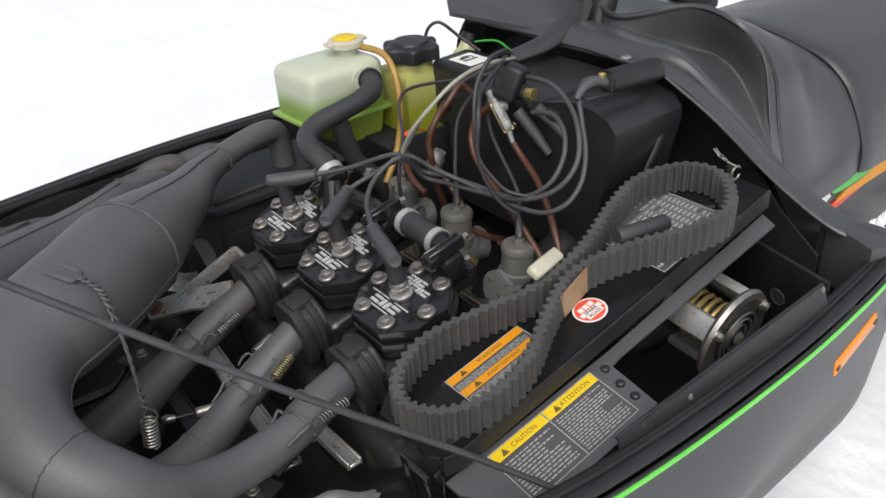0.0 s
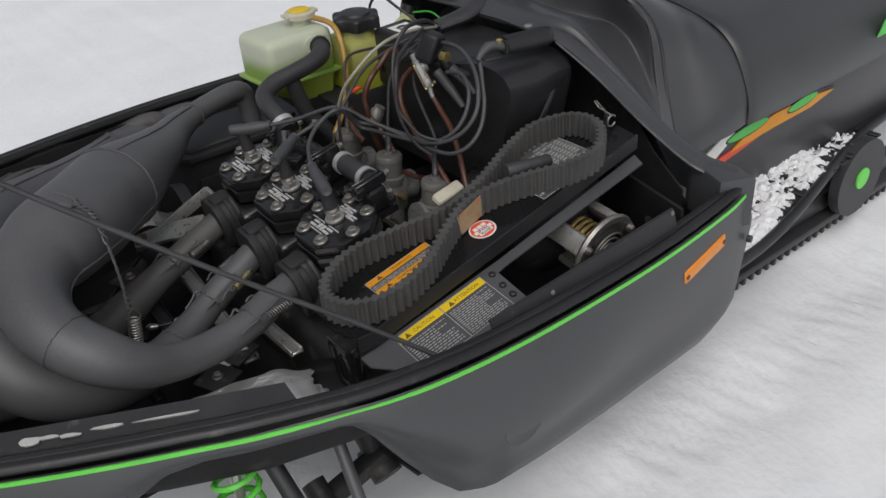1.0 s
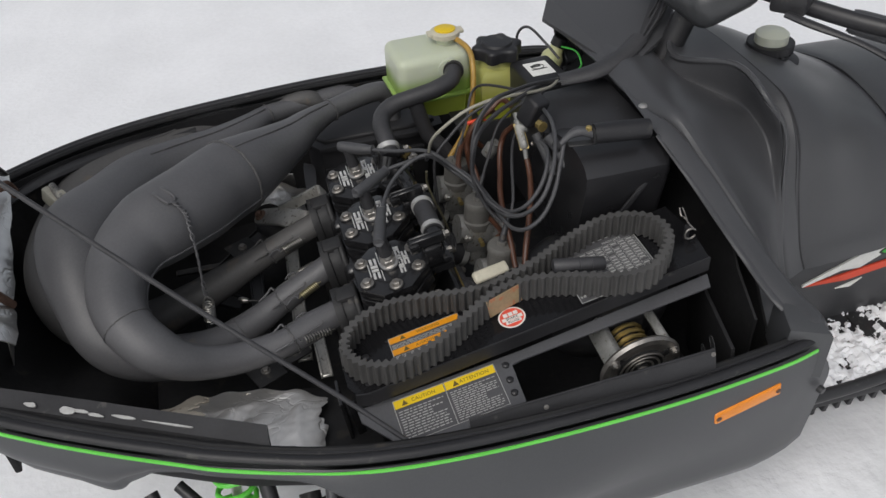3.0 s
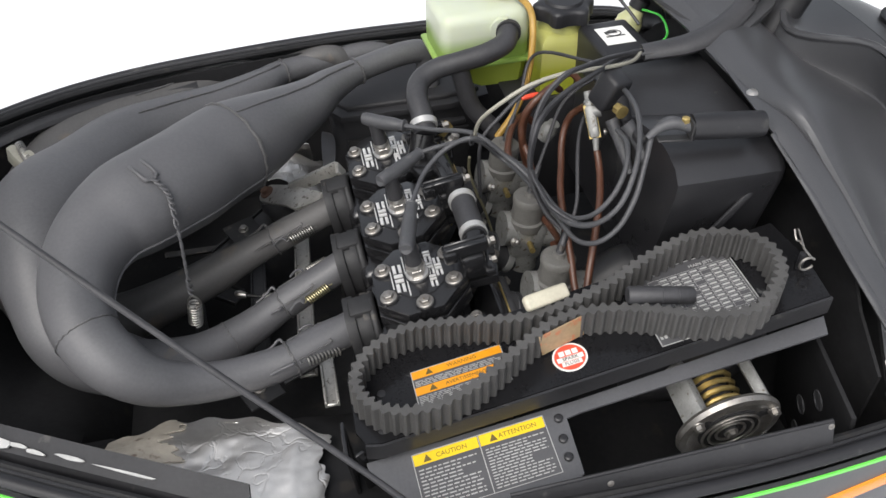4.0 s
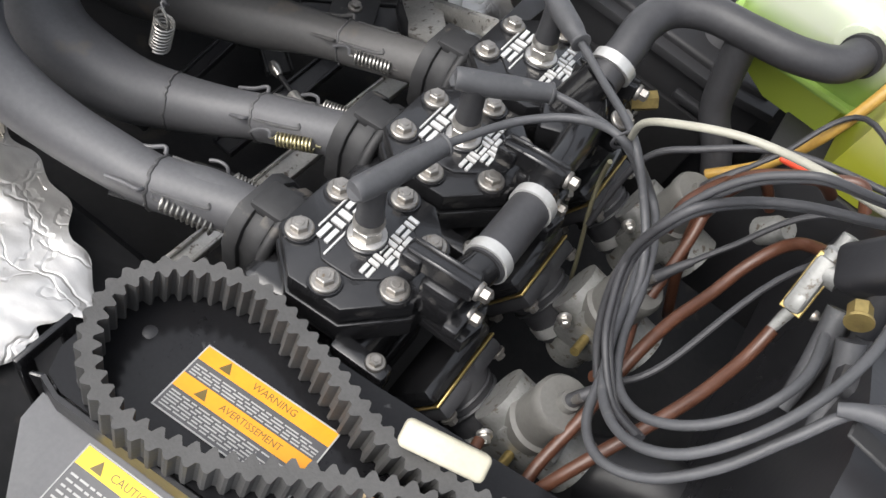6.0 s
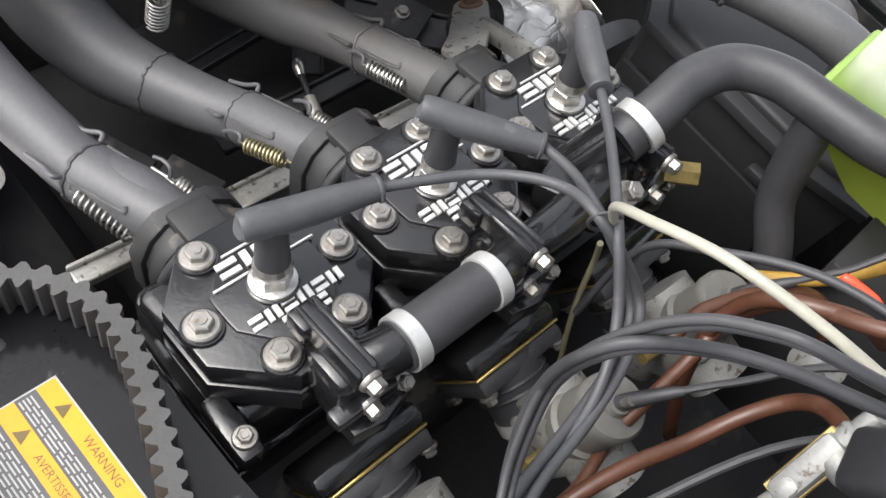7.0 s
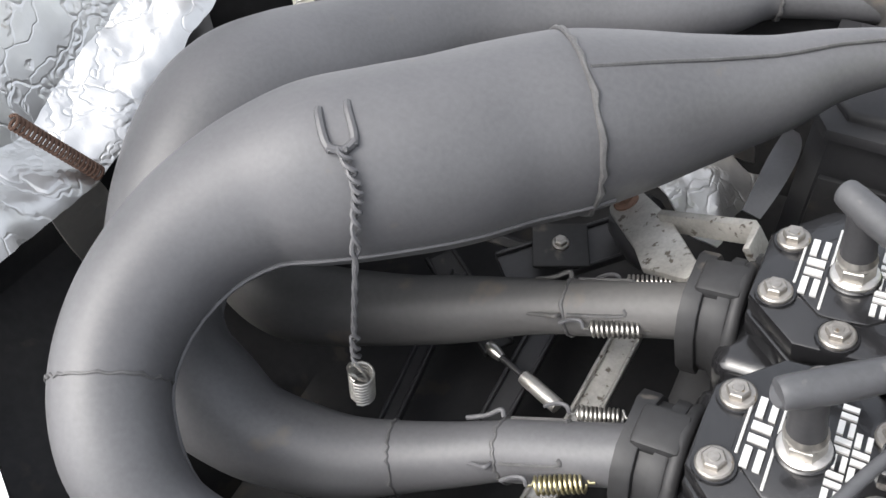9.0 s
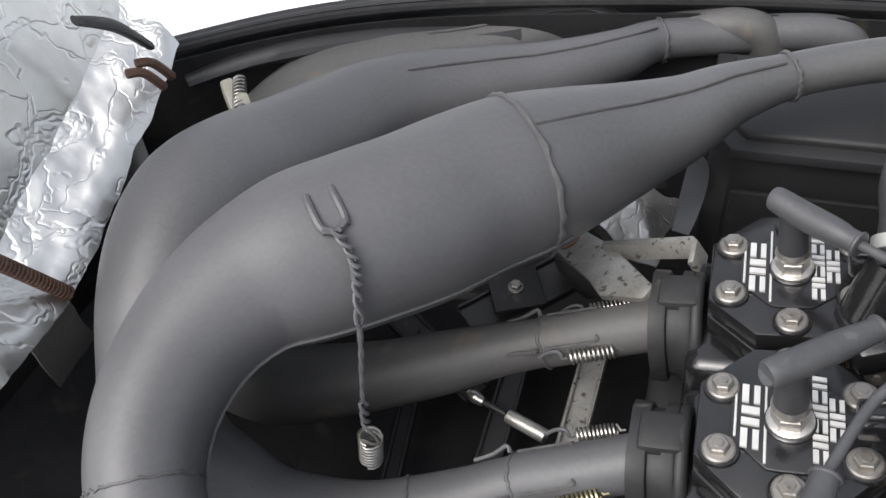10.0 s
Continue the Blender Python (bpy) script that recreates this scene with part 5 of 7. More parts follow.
def caution_label():
    m = frame_on((0.4915, 0.455, ledge_z(0.4915, 0.455) + 0.0005), (0.142, 0.002, 0.0245), (0, 0.07, 0.0112))
    th = thing("caution_label", m.translation, "grey caution label with a yellow heading in two languages", "label")
    w, h = 0.0725, 0.033
    part("backing", Geo().box((2 * w, 2 * h, 0.0004), m, 0), LABEL, th)
    g = Geo()
    for a in ((-w, -h, w, -h + 0.0007), (-w, h - 0.0009, w, h), (-w, -h, -w + 0.0009, h), (w - 0.0009, -h, w, h), (-0.0005, -h, 0.0005, h)):
        bar(g, m, *a)
    part("border", g, LABEL_PRINT, th)
    for x0, x1, word in ((-w + 0.0012, -0.001, "CAUTION"), (0.001, w - 0.0012, "ATTENTION")):
        g = Geo()
        bar(g, m, x0, h - 0.0135, x1, h - 0.0012, 0.0005)
        part("heading_band", g, YELLOW, th, "yellow heading band")
        g = Geo()
        lettering(g, word, 0.0075, m, (x0 + x1) / 2 + 0.006, h - 0.0101)
        g.prism([(x0 + 0.010, h - 0.0115), (x0 + 0.019, h - 0.0115), (x0 + 0.0145, h - 0.0035)], 0.0006, 0.0009, m)
        part("heading", g, PRINT_DARK, th)
    g = Geo()
    text_bars(g, m, -w + 0.004, -h + 0.006, -0.006, h - 0.016, 11, 1, 0.34)
    text_bars(g, m, 0.004, -h + 0.004, w - 0.005, h - 0.016, 14, 2, 0.34)
    part("print", g, LABEL_PRINT, th)


caution_label()


def warning_label():
    m = guard_frame(0.486, 0.5455)
    th = thing("warning_label", m.translation, "grey and orange warning label stuck inside the belt loop", "label")
    w, h = 0.052, 0.0255
    part("backing", Geo().box((2 * w, 2 * h, 0.0004), m, 0), LABEL, th)
    g = Geo()
    for a in ((-w, -h, w, -h + 0.001), (-w, h - 0.001, w, h), (-w, -h, -w + 0.001, h), (w - 0.001, -h, w, h)):
        bar(g, m, *a)
    part("border", g, LABEL_PRINT, th)
    for y, word, s in ((h - 0.0115, "WARNING", 0.007), (-0.0085, "AVERTISSEMENT", 0.0064)):
        g = Geo()
        bar(g, m, -w + 0.001, y, w - 0.001, y + 0.0105, 0.0005)
        part("heading_band", g, ORANGE, th, "orange heading band")
        g = Geo()
        lettering(g, word, s, m, 0.006, y + 0.0032)
        g.prism([(-0.036, y + 0.002), (-0.027, y + 0.002), (-0.0315, y + 0.0098)], 0.0006, 0.0009, m)
        part("heading", g, PRINT_DARK, th)
    g = Geo()
    text_bars(g, m, -w + 0.003, 0.0035, w - 0.004, h - 0.0135, 4, 5, 0.4)
    text_bars(g, m, -w + 0.003, -h + 0.003, w - 0.004, -0.0095, 6, 6, 0.4)
    part("print", g, LABEL_PRINT, th)


warning_label()


def spec_label():
    m = guard_frame(0.752, 0.556)
    th = thing("jetting_table_label", m.translation, "dark label with a printed white number table", "label")
    w, h = 0.060, 0.052
    part("backing", Geo().box((2 * w, 2 * h, 0.0004), m, 0), LABEL, th)
    g = Geo()
    for a in ((-w, -h, w, -h + 0.001), (-w, h - 0.001, w, h), (-w, -h, -w + 0.001, h), (w - 0.001, -h, w, h)):
        bar(g, m, *a)
    for i in range(13):
        y = h - 0.0195 - i * 0.0062
        bar(g, m, -w + 0.021, y + 0.0043, w - 0.003, y + 0.0046)
        for j in range(8):
            if (i * 7 + j * 3) % 11:
                x = -w + 0.0225 + 0.0119 * j
                bar(g, m, x, y, x + 0.0082, y + 0.0024)
    for j in range(9):
        bar(g, m, -w + 0.0212 + 0.0119 * j, -h + 0.004, -w + 0.0215 + 0.0119 * j, h - 0.015)
    lettering(g, "ALTITUDE", 0.0062, m, -w + 0.024, h - 0.008)
    lettering(g, "MAIN JETS", 0.0062, m, 0.026, h - 0.0125)
    text_bars(g, m, -w + 0.003, h - 0.095, -w + 0.019, h - 0.02, 9, 9, 0.5)
    part("table", g, LABEL_PRINT, th)


spec_label()


def sticker():
    m = guard_frame(0.6015, 0.5265)
    th = thing("round_sticker", m.translation, "round red and white sticker on the belt guard", "sticker")
    part("backing", Geo().lathe([(0.019, 0), (0.019, 0.0003), (0.0, 0.0003)], m, 40), WHITE, th)
    part("red_field", Geo().lathe([(0.0168, 0), (0.0168, 0.0006), (0.0, 0.0006)], m, 40), RED, th, "red round field")
    g = Geo()
    for k in range(3):
        bar(g, m, -0.0105 + 0.0074 * k, 0.003, -0.0045 + 0.0074 * k, 0.0095, 0.0009)
    bar(g, m, -0.0145, -0.0045, 0.0145, 0.0015, 0.0008)
    bar(g, m, -0.011, -0.0108, 0.011, -0.0052, 0.0008)
    part("white_block", g, WHITE, th)
    g = Geo()
    lettering(g, "SPARK", 0.0062, m, 0, -0.0036, 0.0012)
    lettering(g, "PLUGS", 0.0055, m, 0, -0.0098, 0.0012)
    part("print", g, INK, th)


sticker()


# ---- spare drive belt lying on the guard ----
def drive_belt():
    loop = [(0.373, 0.552), (0.39, 0.588), (0.439, 0.606), (0.502, 0.591), (0.556, 0.573), (0.61, 0.572), (0.658, 0.582), (0.717, 0.603), (0.773, 0.613), (0.818, 0.592), (0.834, 0.56), (0.824, 0.523), (0.783, 0.492),
            (0.734, 0.502), (0.685, 0.531), (0.64, 0.550), (0.595, 0.554), (0.545, 0.532), (0.491, 0.503), (0.436, 0.494), (0.392, 0.513)]
    path = spline(loop, 30, True)
    seg = np.linalg.norm(np.roll(path, -1, 0) - path, axis=1)
    s = np.r_[0, np.cumsum(seg)]
    closed = np.vstack([path, path[:1]])
    teeth = int(s[-1] / 0.0108)
    phases = (0.0, 0.20, 0.36, 0.50, 0.72, 0.86)
    st = np.array([(k + ph) / teeth * s[-1] for k in range(teeth) for ph in phases])
    px, py = np.interp(st, s, closed[:, 0]), np.interp(st, s, closed[:, 1])
    d = 0.002
    tx = np.interp((st + d) % s[-1], s, closed[:, 0]) - np.interp((st - d) % s[-1], s, closed[:, 0])
    ty = np.interp((st + d) % s[-1], s, closed[:, 1]) - np.interp((st - d) % s[-1], s, closed[:, 1])
    ln = np.hypot(tx, ty)
    nx, ny = -ty / ln, tx / ln
    out = np.tile([0.0080, 0.0080, 0.0058, 0.0030, 0.0030, 0.0054], teeth)
    inn = np.tile([0.0070, 0.0070, 0.0052, 0.0030, 0.0030, 0.0050], teeth)
    th = thing("drive_belt", (0.6, 0.55, guard_z(0.6)), "spare black cogged drive belt squeezed into a figure eight", "drive belt")
    v, f = [], []
    n = len(st)
    for i in range(n):
        z = guard_z(px[i]) + 0.001
        for o, h in ((-out[i], 0.0), (-out[i], 0.0345), (inn[i], 0.0345), (inn[i], 0.0)):
            v.append((px[i] + nx[i] * o, py[i] + ny[i] * o, z + h))
    for i in range(n):
        j = (i + 1) % n
        f += [(4 * i + k, 4 * j + k, 4 * j + (k + 1) % 4, 4 * i + (k + 1) % 4) for k in range(4)]
    part("cogged_band", Geo().add(v, f), BELT, th, smooth=30)
    m = frame_on((0.5965, 0.5435, guard_z(0.597) + 0.0185), (1, 0.22, 0.19), (-0.19, 0, 1))
    part("paper_band", Geo().box((0.052, 0.031, 0.001), m, 0.0003, 1), CARD, th, "brownish printed paper band")


drive_belt()

g = Geo()
g.box((0.054, 0.017, 0.012), frame_on((0.590, 0.583, guard_z(0.590) + 0.041), (1, 0.26, -0.03), (0, 0.9, 0.5)), 0.004, 3)
tag = solo("cream_tag", g, CREAM, "cream plastic tag leaning against the belt", "tag")
g = Geo()
g.tube([(0.6695, 0.5530, 0.6205), (0.6715, 0.5527, 0.6204), (0.7127, 0.5460, 0.6175), (0.7385, 0.5418, 0.6158), (0.7405, 0.5415, 0.6157)], [0.0085, 0.0098, 0.0096, 0.0098, 0.0085], 24, smooth=False)
for x in (0.705, 0.722):
    g.tube(ring_points((x, 0.5472 - 0.162 * (x - 0.705), 0.6180 - 0.068 * (x - 0.705)), (1, -0.162, -0.068), 0.0097, 24), 0.0008, 6, 1, closed=True)
solo("rubber_handle", g, RUBBER, "black rubber tube lying inside the belt loop", "tube")


def hairpin():
    th = thing("hairpin_clip", (0.872, 0.55, guard_z(0.872)), "bright steel hairpin clip standing on the guard", "clip")
    g = Geo()
    c = Vector((0.868, 0.545, guard_z(0.868) + 0.014))
    g.tube([c + Vector((0.0085 * math.cos(a), -0.003, 0.0085 * math.sin(a))) for a in np.linspace(0.6, 5.8, 20)], 0.0014, 8, 2)
    for s in (-1, 1):
        g.tube([c + Vector((0.006, s * 0.003, 0.005)), c + Vector((0.003, 0.010 + s * 0.003, 0.008)), c + Vector((0.0015, 0.016 - s * 0.003, 0.012)), c + Vector((0.004 * s, 0.023 + s * 0.003, 0.016)), c + Vector((0.002 * s, 0.030, 0.022))], 0.0012, 6, 6)
    part("wire", g, BOLT, th)
    part("pin", Geo().cyl((0.868, 0.552, guard_z(0.868) - 0.002), (0.868, 0.552, guard_z(0.868) + 0.02), 0.004, seg=12), BLACK_SATIN, th)


hairpin()


# ---- clutch ----
def build_clutch():
    c = Vector((0.765, 0.455, 0.492))
    th = thing("driven_clutch", c, "steel driven clutch with a golden spring under the guard", "clutch")
    m = frame_on(c, (1, 0.0, 0.16), (-0.12, -0.12, 1))
    part("cover_ring", Geo().lathe([(0.046, -0.004), (0.058, -0.004), (0.06, 0.0), (0.058, 0.005), (0.05, 0.006), (0.046, 0.003)], m, 56), BOLT, th, "worn steel cover ring")
    g = Geo()
    g.lathe([(0.036, -0.012), (0.036, 0.004), (0.03, 0.007), (0.03, 0.004), (0.022, 0.006), (0.018, 0.003), (0.010, 0.004), (0.010, 0.008), (0.0, 0.008)], m, 40)
    part("spider", g, BLACK_DIRTY, th)
    for r, z in ((0.033, 0.0075), (0.0255, 0.0075), (0.0165, 0.0065)):
        part("spider_ring", Geo().tube(ring_points(m @ Vector((0, 0, z)), m.to_3x3() @ Vector((0, 0, 1)), r, 40), 0.0016, 8, 1, closed=True), BOLT, th)
    for k in range(3):
        a = 2 * math.pi * (k / 3) + 0.35
        arm = Geo().box((0.034, 0.016, 0.008), m @ Matrix.Rotation(a, 4, "Z") @ pose(0.04, 0, 0.0), 0.003)
        part("arm", arm, BLACK_DIRTY, th)
        g = Geo()
        bolt_geo(g, m @ Matrix.Rotation(a, 4, "Z") @ pose(0.051, 0, 0.005), 0.0055, 0.007, 0.007)
        part("cover_bolt", g, BOLT, th)
    g = Geo()
    bolt_geo(g, m @ pose(0, 0, 0.008), 0.006, 0.006, 0.008)
    part("centre_bolt", g, BOLT, th)
    part("spring", Geo().coil(m @ Vector((0, 0, -0.008)), m @ Vector((0, 0, -0.055)), 0.027, 0.0032, 4.5, 8), BRASS, th, "golden coil spring")
    part("hub", Geo().lathe([(0.02, -0.07), (0.02, -0.004)], m, 24), BLACK_DIRTY, th)
    part("sheave", Geo().lathe([(0.03, -0.11), (0.090, -0.098), (0.092, -0.094), (0.090, -0.09), (0.04, -0.066), (0.03, -0.064)], m, 56), BLACK_SATIN, th, "dark sheave face")
    for k in range(3):
        a = 2 * math.pi * (k / 3) + 0.35
        part("tower", Geo().box((0.014, 0.03, 0.07), m @ Matrix.Rotation(a, 4, "Z") @ pose(0.048, 0, -0.036), 0.004), CARB, th, "cast alloy tower")


build_clutch()

g = Geo()
g.grid([[(x, 0.397 - 0.012 * t, 0.541 + 0.05 * (x - 0.512) - 0.032 * t) for x in np.linspace(0.50, 0.835, 8)] for t in np.linspace(0, 1, 4)], 0.003)
shield = thing("side_shield", (0.66, 0.39, 0.51), "thin black metal shield along the pan rim", "shield")
part("sheet", g, BLACK_SATIN, shield)
part("rolled_lip", Geo().tube([(x, 0.397, 0.541 + 0.05 * (x - 0.512)) for x in np.linspace(0.50, 0.835, 8)], 0.0022, 8, 3), BLACK_SATIN, shield, "worn rolled lip")
for x, drop in ((0.60, 0.010), (0.832, 0.004)):
    g = Geo()
    bolt_geo(g, frame_on((x, 0.3955 - 0.375 * drop, 0.541 + 0.05 * (x - 0.512) - drop), (1, 0, 0), (0, 0.35, 0.94)), 0.0026, 0.002, 0.0038)
    part("screw", g, BOLT, shield)

# dark bulkhead behind the clutch; grey discs paint light through its punched holes
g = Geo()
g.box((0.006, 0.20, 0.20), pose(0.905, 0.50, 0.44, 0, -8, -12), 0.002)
bulk = thing("rear_bulkhead", (0.905, 0.50, 0.34), "black sheet metal bulkhead with grey discs for its lit holes", "bulkhead")
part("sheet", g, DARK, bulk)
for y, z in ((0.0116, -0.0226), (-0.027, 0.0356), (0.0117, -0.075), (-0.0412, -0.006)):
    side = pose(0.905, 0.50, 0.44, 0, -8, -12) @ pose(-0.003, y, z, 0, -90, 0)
    part("hole_disc", Geo().lathe([(0.0125, -0.001), (0.0125, 0.0005), (0.0112, 0.0014), (0.0102, 0.0004), (0.0, 0.0006)], side, 24), PLATE, bulk, "round grey disc standing in for a lit hole")

# ---- tanks ----
def coolant_tank():
    mat = tank_material("milky_coolant_tank", (0.5, 0.54, 0.42), (0.25, 0.38, 0.09), 0.165)
    lower = tank_material("green_coolant_tank", (0.3, 0.37, 0.055), (0.26, 0.34, 0.035), -1)
    th = thing("coolant_tank", (0.635, 1.095, 0.50), "milky plastic coolant tank half full of green fluid", "coolant tank")
    m = pose(0.64, 1.10, 0.667, 0, 0, 3)
    part("upper_half", Geo().box((0.135, 0.11, 0.085), m, 0.016, 4), mat, th, "pale milky upper half")
    part("seam_flange", Geo().box((0.146, 0.12, 0.008), pose(0.64, 1.10, 0.631, 0, 0, 3), 0.004, 2), mat, th)
    g = Geo()
    lows = []
    for t in np.linspace(0, 1, 6):
        cx0, cx1, cy0, cy1, z = 0.574 + 0.055 * t ** 1.5, 0.706, 1.046 + 0.012 * t, 1.15 - 0.01 * t, 0.629 - 0.042 * t
        ring = [(cx0 + 0.01, cy0), (cx1 - 0.01, cy0), (cx1, cy0 + 0.01), (cx1, cy1 - 0.01), (cx1 - 0.01, cy1), (cx0 + 0.01, cy1), (cx0, cy1 - 0.01), (cx0, cy0 + 0.01)]
        lows.append([(x, y, z) for x, y in ring + ring[:1]])
    g.grid(lows)
    g.add([p for p in lows[-1][:8]], [tuple(range(8))])
    part("lower_half", g, lower, th, "yellow-green lower half")
    part("filler_neck", Geo().lathe([(0.017, 0.0), (0.017, 0.02), (0.021, 0.021), (0.021, 0.026)], pose(0.676, 1.1, 0.703), 28), mat, th)
    g = Geo()
    g.lathe([(0.027, 0.0), (0.027, 0.008), (0.024, 0.010), (0.02, 0.011)], pose(0.676, 1.1, 0.722), 32)
    for s in (-1, 1):
        g.box((0.014, 0.02, 0.006), pose(0.676 + s * 0.026, 1.1, 0.728), 0.002)
    cap = part("pressure_cap", g, CREAM, th, "pressed pressure cap")
    part("cap_disc", Geo().lathe([(0.019, 0.0), (0.019, 0.002), (0.017, 0.003), (0, 0.003)], pose(0.676, 1.1, 0.7325), 28), YELLOW, cap, "yellow cap disc")
    part("hose_spigot", Geo().cyl((0.668, 1.065, 0.685), (0.664, 1.038, 0.685), 0.018, seg=20), mat, th)


coolant_tank()
solo("overflow_hose", Geo().tube([(0.69, 1.085, 0.72), (0.702, 1.04, 0.715), (0.70, 1.01, 0.69), (0.69, 0.99, 0.64), (0.672, 0.98, 0.59), (0.64, 0.97, 0.55)], 0.005, 12, 8), AMBER_HOSE, "amber overflow hose hanging from the coolant tank", "hose")


def oil_tank():
    mat = tank_material("yellow_oil_tank", (0.38, 0.38, 0.12), (0.28, 0.3, 0.03), 0.15)
    th = thing("oil_tank", (0.75, 1.05, 0.49), "yellow-green plastic oil tank with a black star knob", "oil tank")
    g = Geo()
    g.prism([(0.712, 1.0), (0.785, 1.0), (0.792, 1.02), (0.792, 1.09), (0.712, 1.09)], 0.592, 0.685, None, 0.018, 4)
    g.lathe([(0.036, 0.0), (0.033, 0.012), (0.03, 0.02)], pose(0.753, 1.042, 0.675), 28)
    part("reservoir", g, mat, th)
    g = Geo()
    star = []
    for k in range(48):
        a = 2 * math.pi * k / 48
        r = 0.040 + 0.006 * max(-0.55, math.cos(6 * a))
        star.append((r * math.cos(a), r * math.sin(a)))
    g.prism(star, 0.0, 0.022, pose(0.753, 1.04, 0.698), 0.006, 3)
    g.lathe([(0.028, 0.0), (0.026, 0.004), (0.0, 0.005)], pose(0.753, 1.04, 0.720), 28)
    part("star_knob", g, PLASTIC, th, "black star-shaped screw knob")


oil_tank()
# black sheets added to stand for the dark gap below the oil tank
g = Geo()
g.box((0.20, 0.005, 0.19), pose(0.765, 0.985, 0.505), 0.002)
shelf = thing("tank_shelf", (0.765, 1.035, 0.41), "added black sheets that darken the gap below the oil tank", "shelf")
part("front_panel", g, BOX, shelf)
part("top", Geo().box((0.20, 0.10, 0.005), pose(0.765, 1.035, 0.588), 0.002), BOX, shelf)


def small_bottle():
    mat = tank_material("brake_bottle", (0.55, 0.56, 0.3), (0.4, 0.42, 0.1), 0.03)
    th = thing("small_bottle", (0.84, 1.05, 0.62), "small yellowish bottle with wires beside the oil tank", "bottle")
    part("bottle", Geo().lathe([(0.018, 0.0), (0.02, 0.01), (0.02, 0.045), (0.014, 0.055), (0.012, 0.066)], pose(0.845, 1.05, 0.63, 0, 25, 0), 24), mat, th)
    part("cap", Geo().lathe([(0.014, 0.0), (0.014, 0.014), (0.012, 0.016), (0, 0.016)], pose(0.872, 1.05, 0.69, 0, 25, 0), 20), PLASTIC, th)
    solo("bottle_wire", Geo().tube([(0.87, 1.05, 0.69), (0.885, 1.0, 0.70), (0.88, 0.96, 0.695), (0.86, 0.93, 0.70)], 0.0018, 6, 6), DECAL_GREEN, "thin green wire beside the bottle", "wire")
    solo("bottle_hose", Geo().tube([(0.80, 1.06, 0.66), (0.80, 1.065, 0.715), (0.815, 1.05, 0.735), (0.84, 1.03, 0.71), (0.855, 1.0, 0.69)], 0.0025, 8, 6), RUBBER, "thin black hose arching over the bottle", "hose")
    solo("orange_wire", Geo().tube([(0.80, 1.04, 0.655), (0.82, 1.03, 0.668), (0.845, 1.0, 0.66)], 0.0022, 6, 6), ORANGE, "short orange wire beside the oil tank", "wire")


small_bottle()


def battery_box():
    th = thing("electronics_box", (0.795, 0.955, 0.58), "black electronics box with a white sticker", "electronics box")
    part("case", Geo().box((0.075, 0.11, 0.10), pose(0.805, 0.955, 0.648, 0, 0, 4), 0.008, 3), PLASTIC, th)
    m = frame_on((0.803, 0.962, 0.6987), (1, 0.05, 0), (0, 1, 0))
    part("sticker", Geo().box((0.042, 0.048, 0.0005), m, 0), WHITE, th, "white sticker")
    g = Geo()
    bar(g, m, -0.014, -0.004, 0.014, -0.001)
    bar(g, m, -0.012, 0.006, 0.006, 0.012)
    g.tube([m @ Vector((0.011 * math.cos(a), 0.008 * math.sin(a) + 0.006, 0.0006)) for a in np.linspace(0, 6.28, 18)], 0.0008, 5, 1)
    part("print", g, INK, th)


battery_box()


# ---- airbox with the coil ----
def airbox():
    th = thing("airbox", (0.82, 0.75, 0.48), "large rounded black plastic airbox", "airbox")
    g = Geo()
    side = [(0.665, 0.714), (0.642, 0.707), (0.630, 0.694), (0.630, 0.676), (0.648, 0.60), (0.668, 0.50), (0.95, 0.50), (0.95, 0.66), (0.76, 0.70), (0.70, 0.716)]
    g.prism(side, 0.0, 0.135, Matrix(((0, 0, 1, 0.748), (1, 0, 0, 0), (0, 1, 0, 0), (0, 0, 0, 1))), 0.016, 3)
    g.box((0.11, 0.09, 0.07), pose(0.816, 0.685, 0.665, -20, 0, 0), 0.02, 3)
    part("body", g, AIRBOX, th)
    g = Geo()
    g.box((0.010, 0.005, 0.085), pose(0.825, 0.632, 0.645, -6, 42, 0), 0.002)
    part("moulded_rib", g, AIRBOX, th)
    part("top_panel", Geo().box((0.15, 0.16, 0.012), pose(0.812, 0.80, 0.697, 0, -4, 0), 0.005), BLACK_SATIN, th)
    g = Geo()
    g.tube([(0.69, 0.70, 0.475), (0.71, 0.705, 0.485), (0.74, 0.71, 0.50), (0.76, 0.71, 0.50)], [0.028, 0.03, 0.031, 0.031], 24, 4)
    part("intake_snout", g, PLASTIC, th)


airbox()


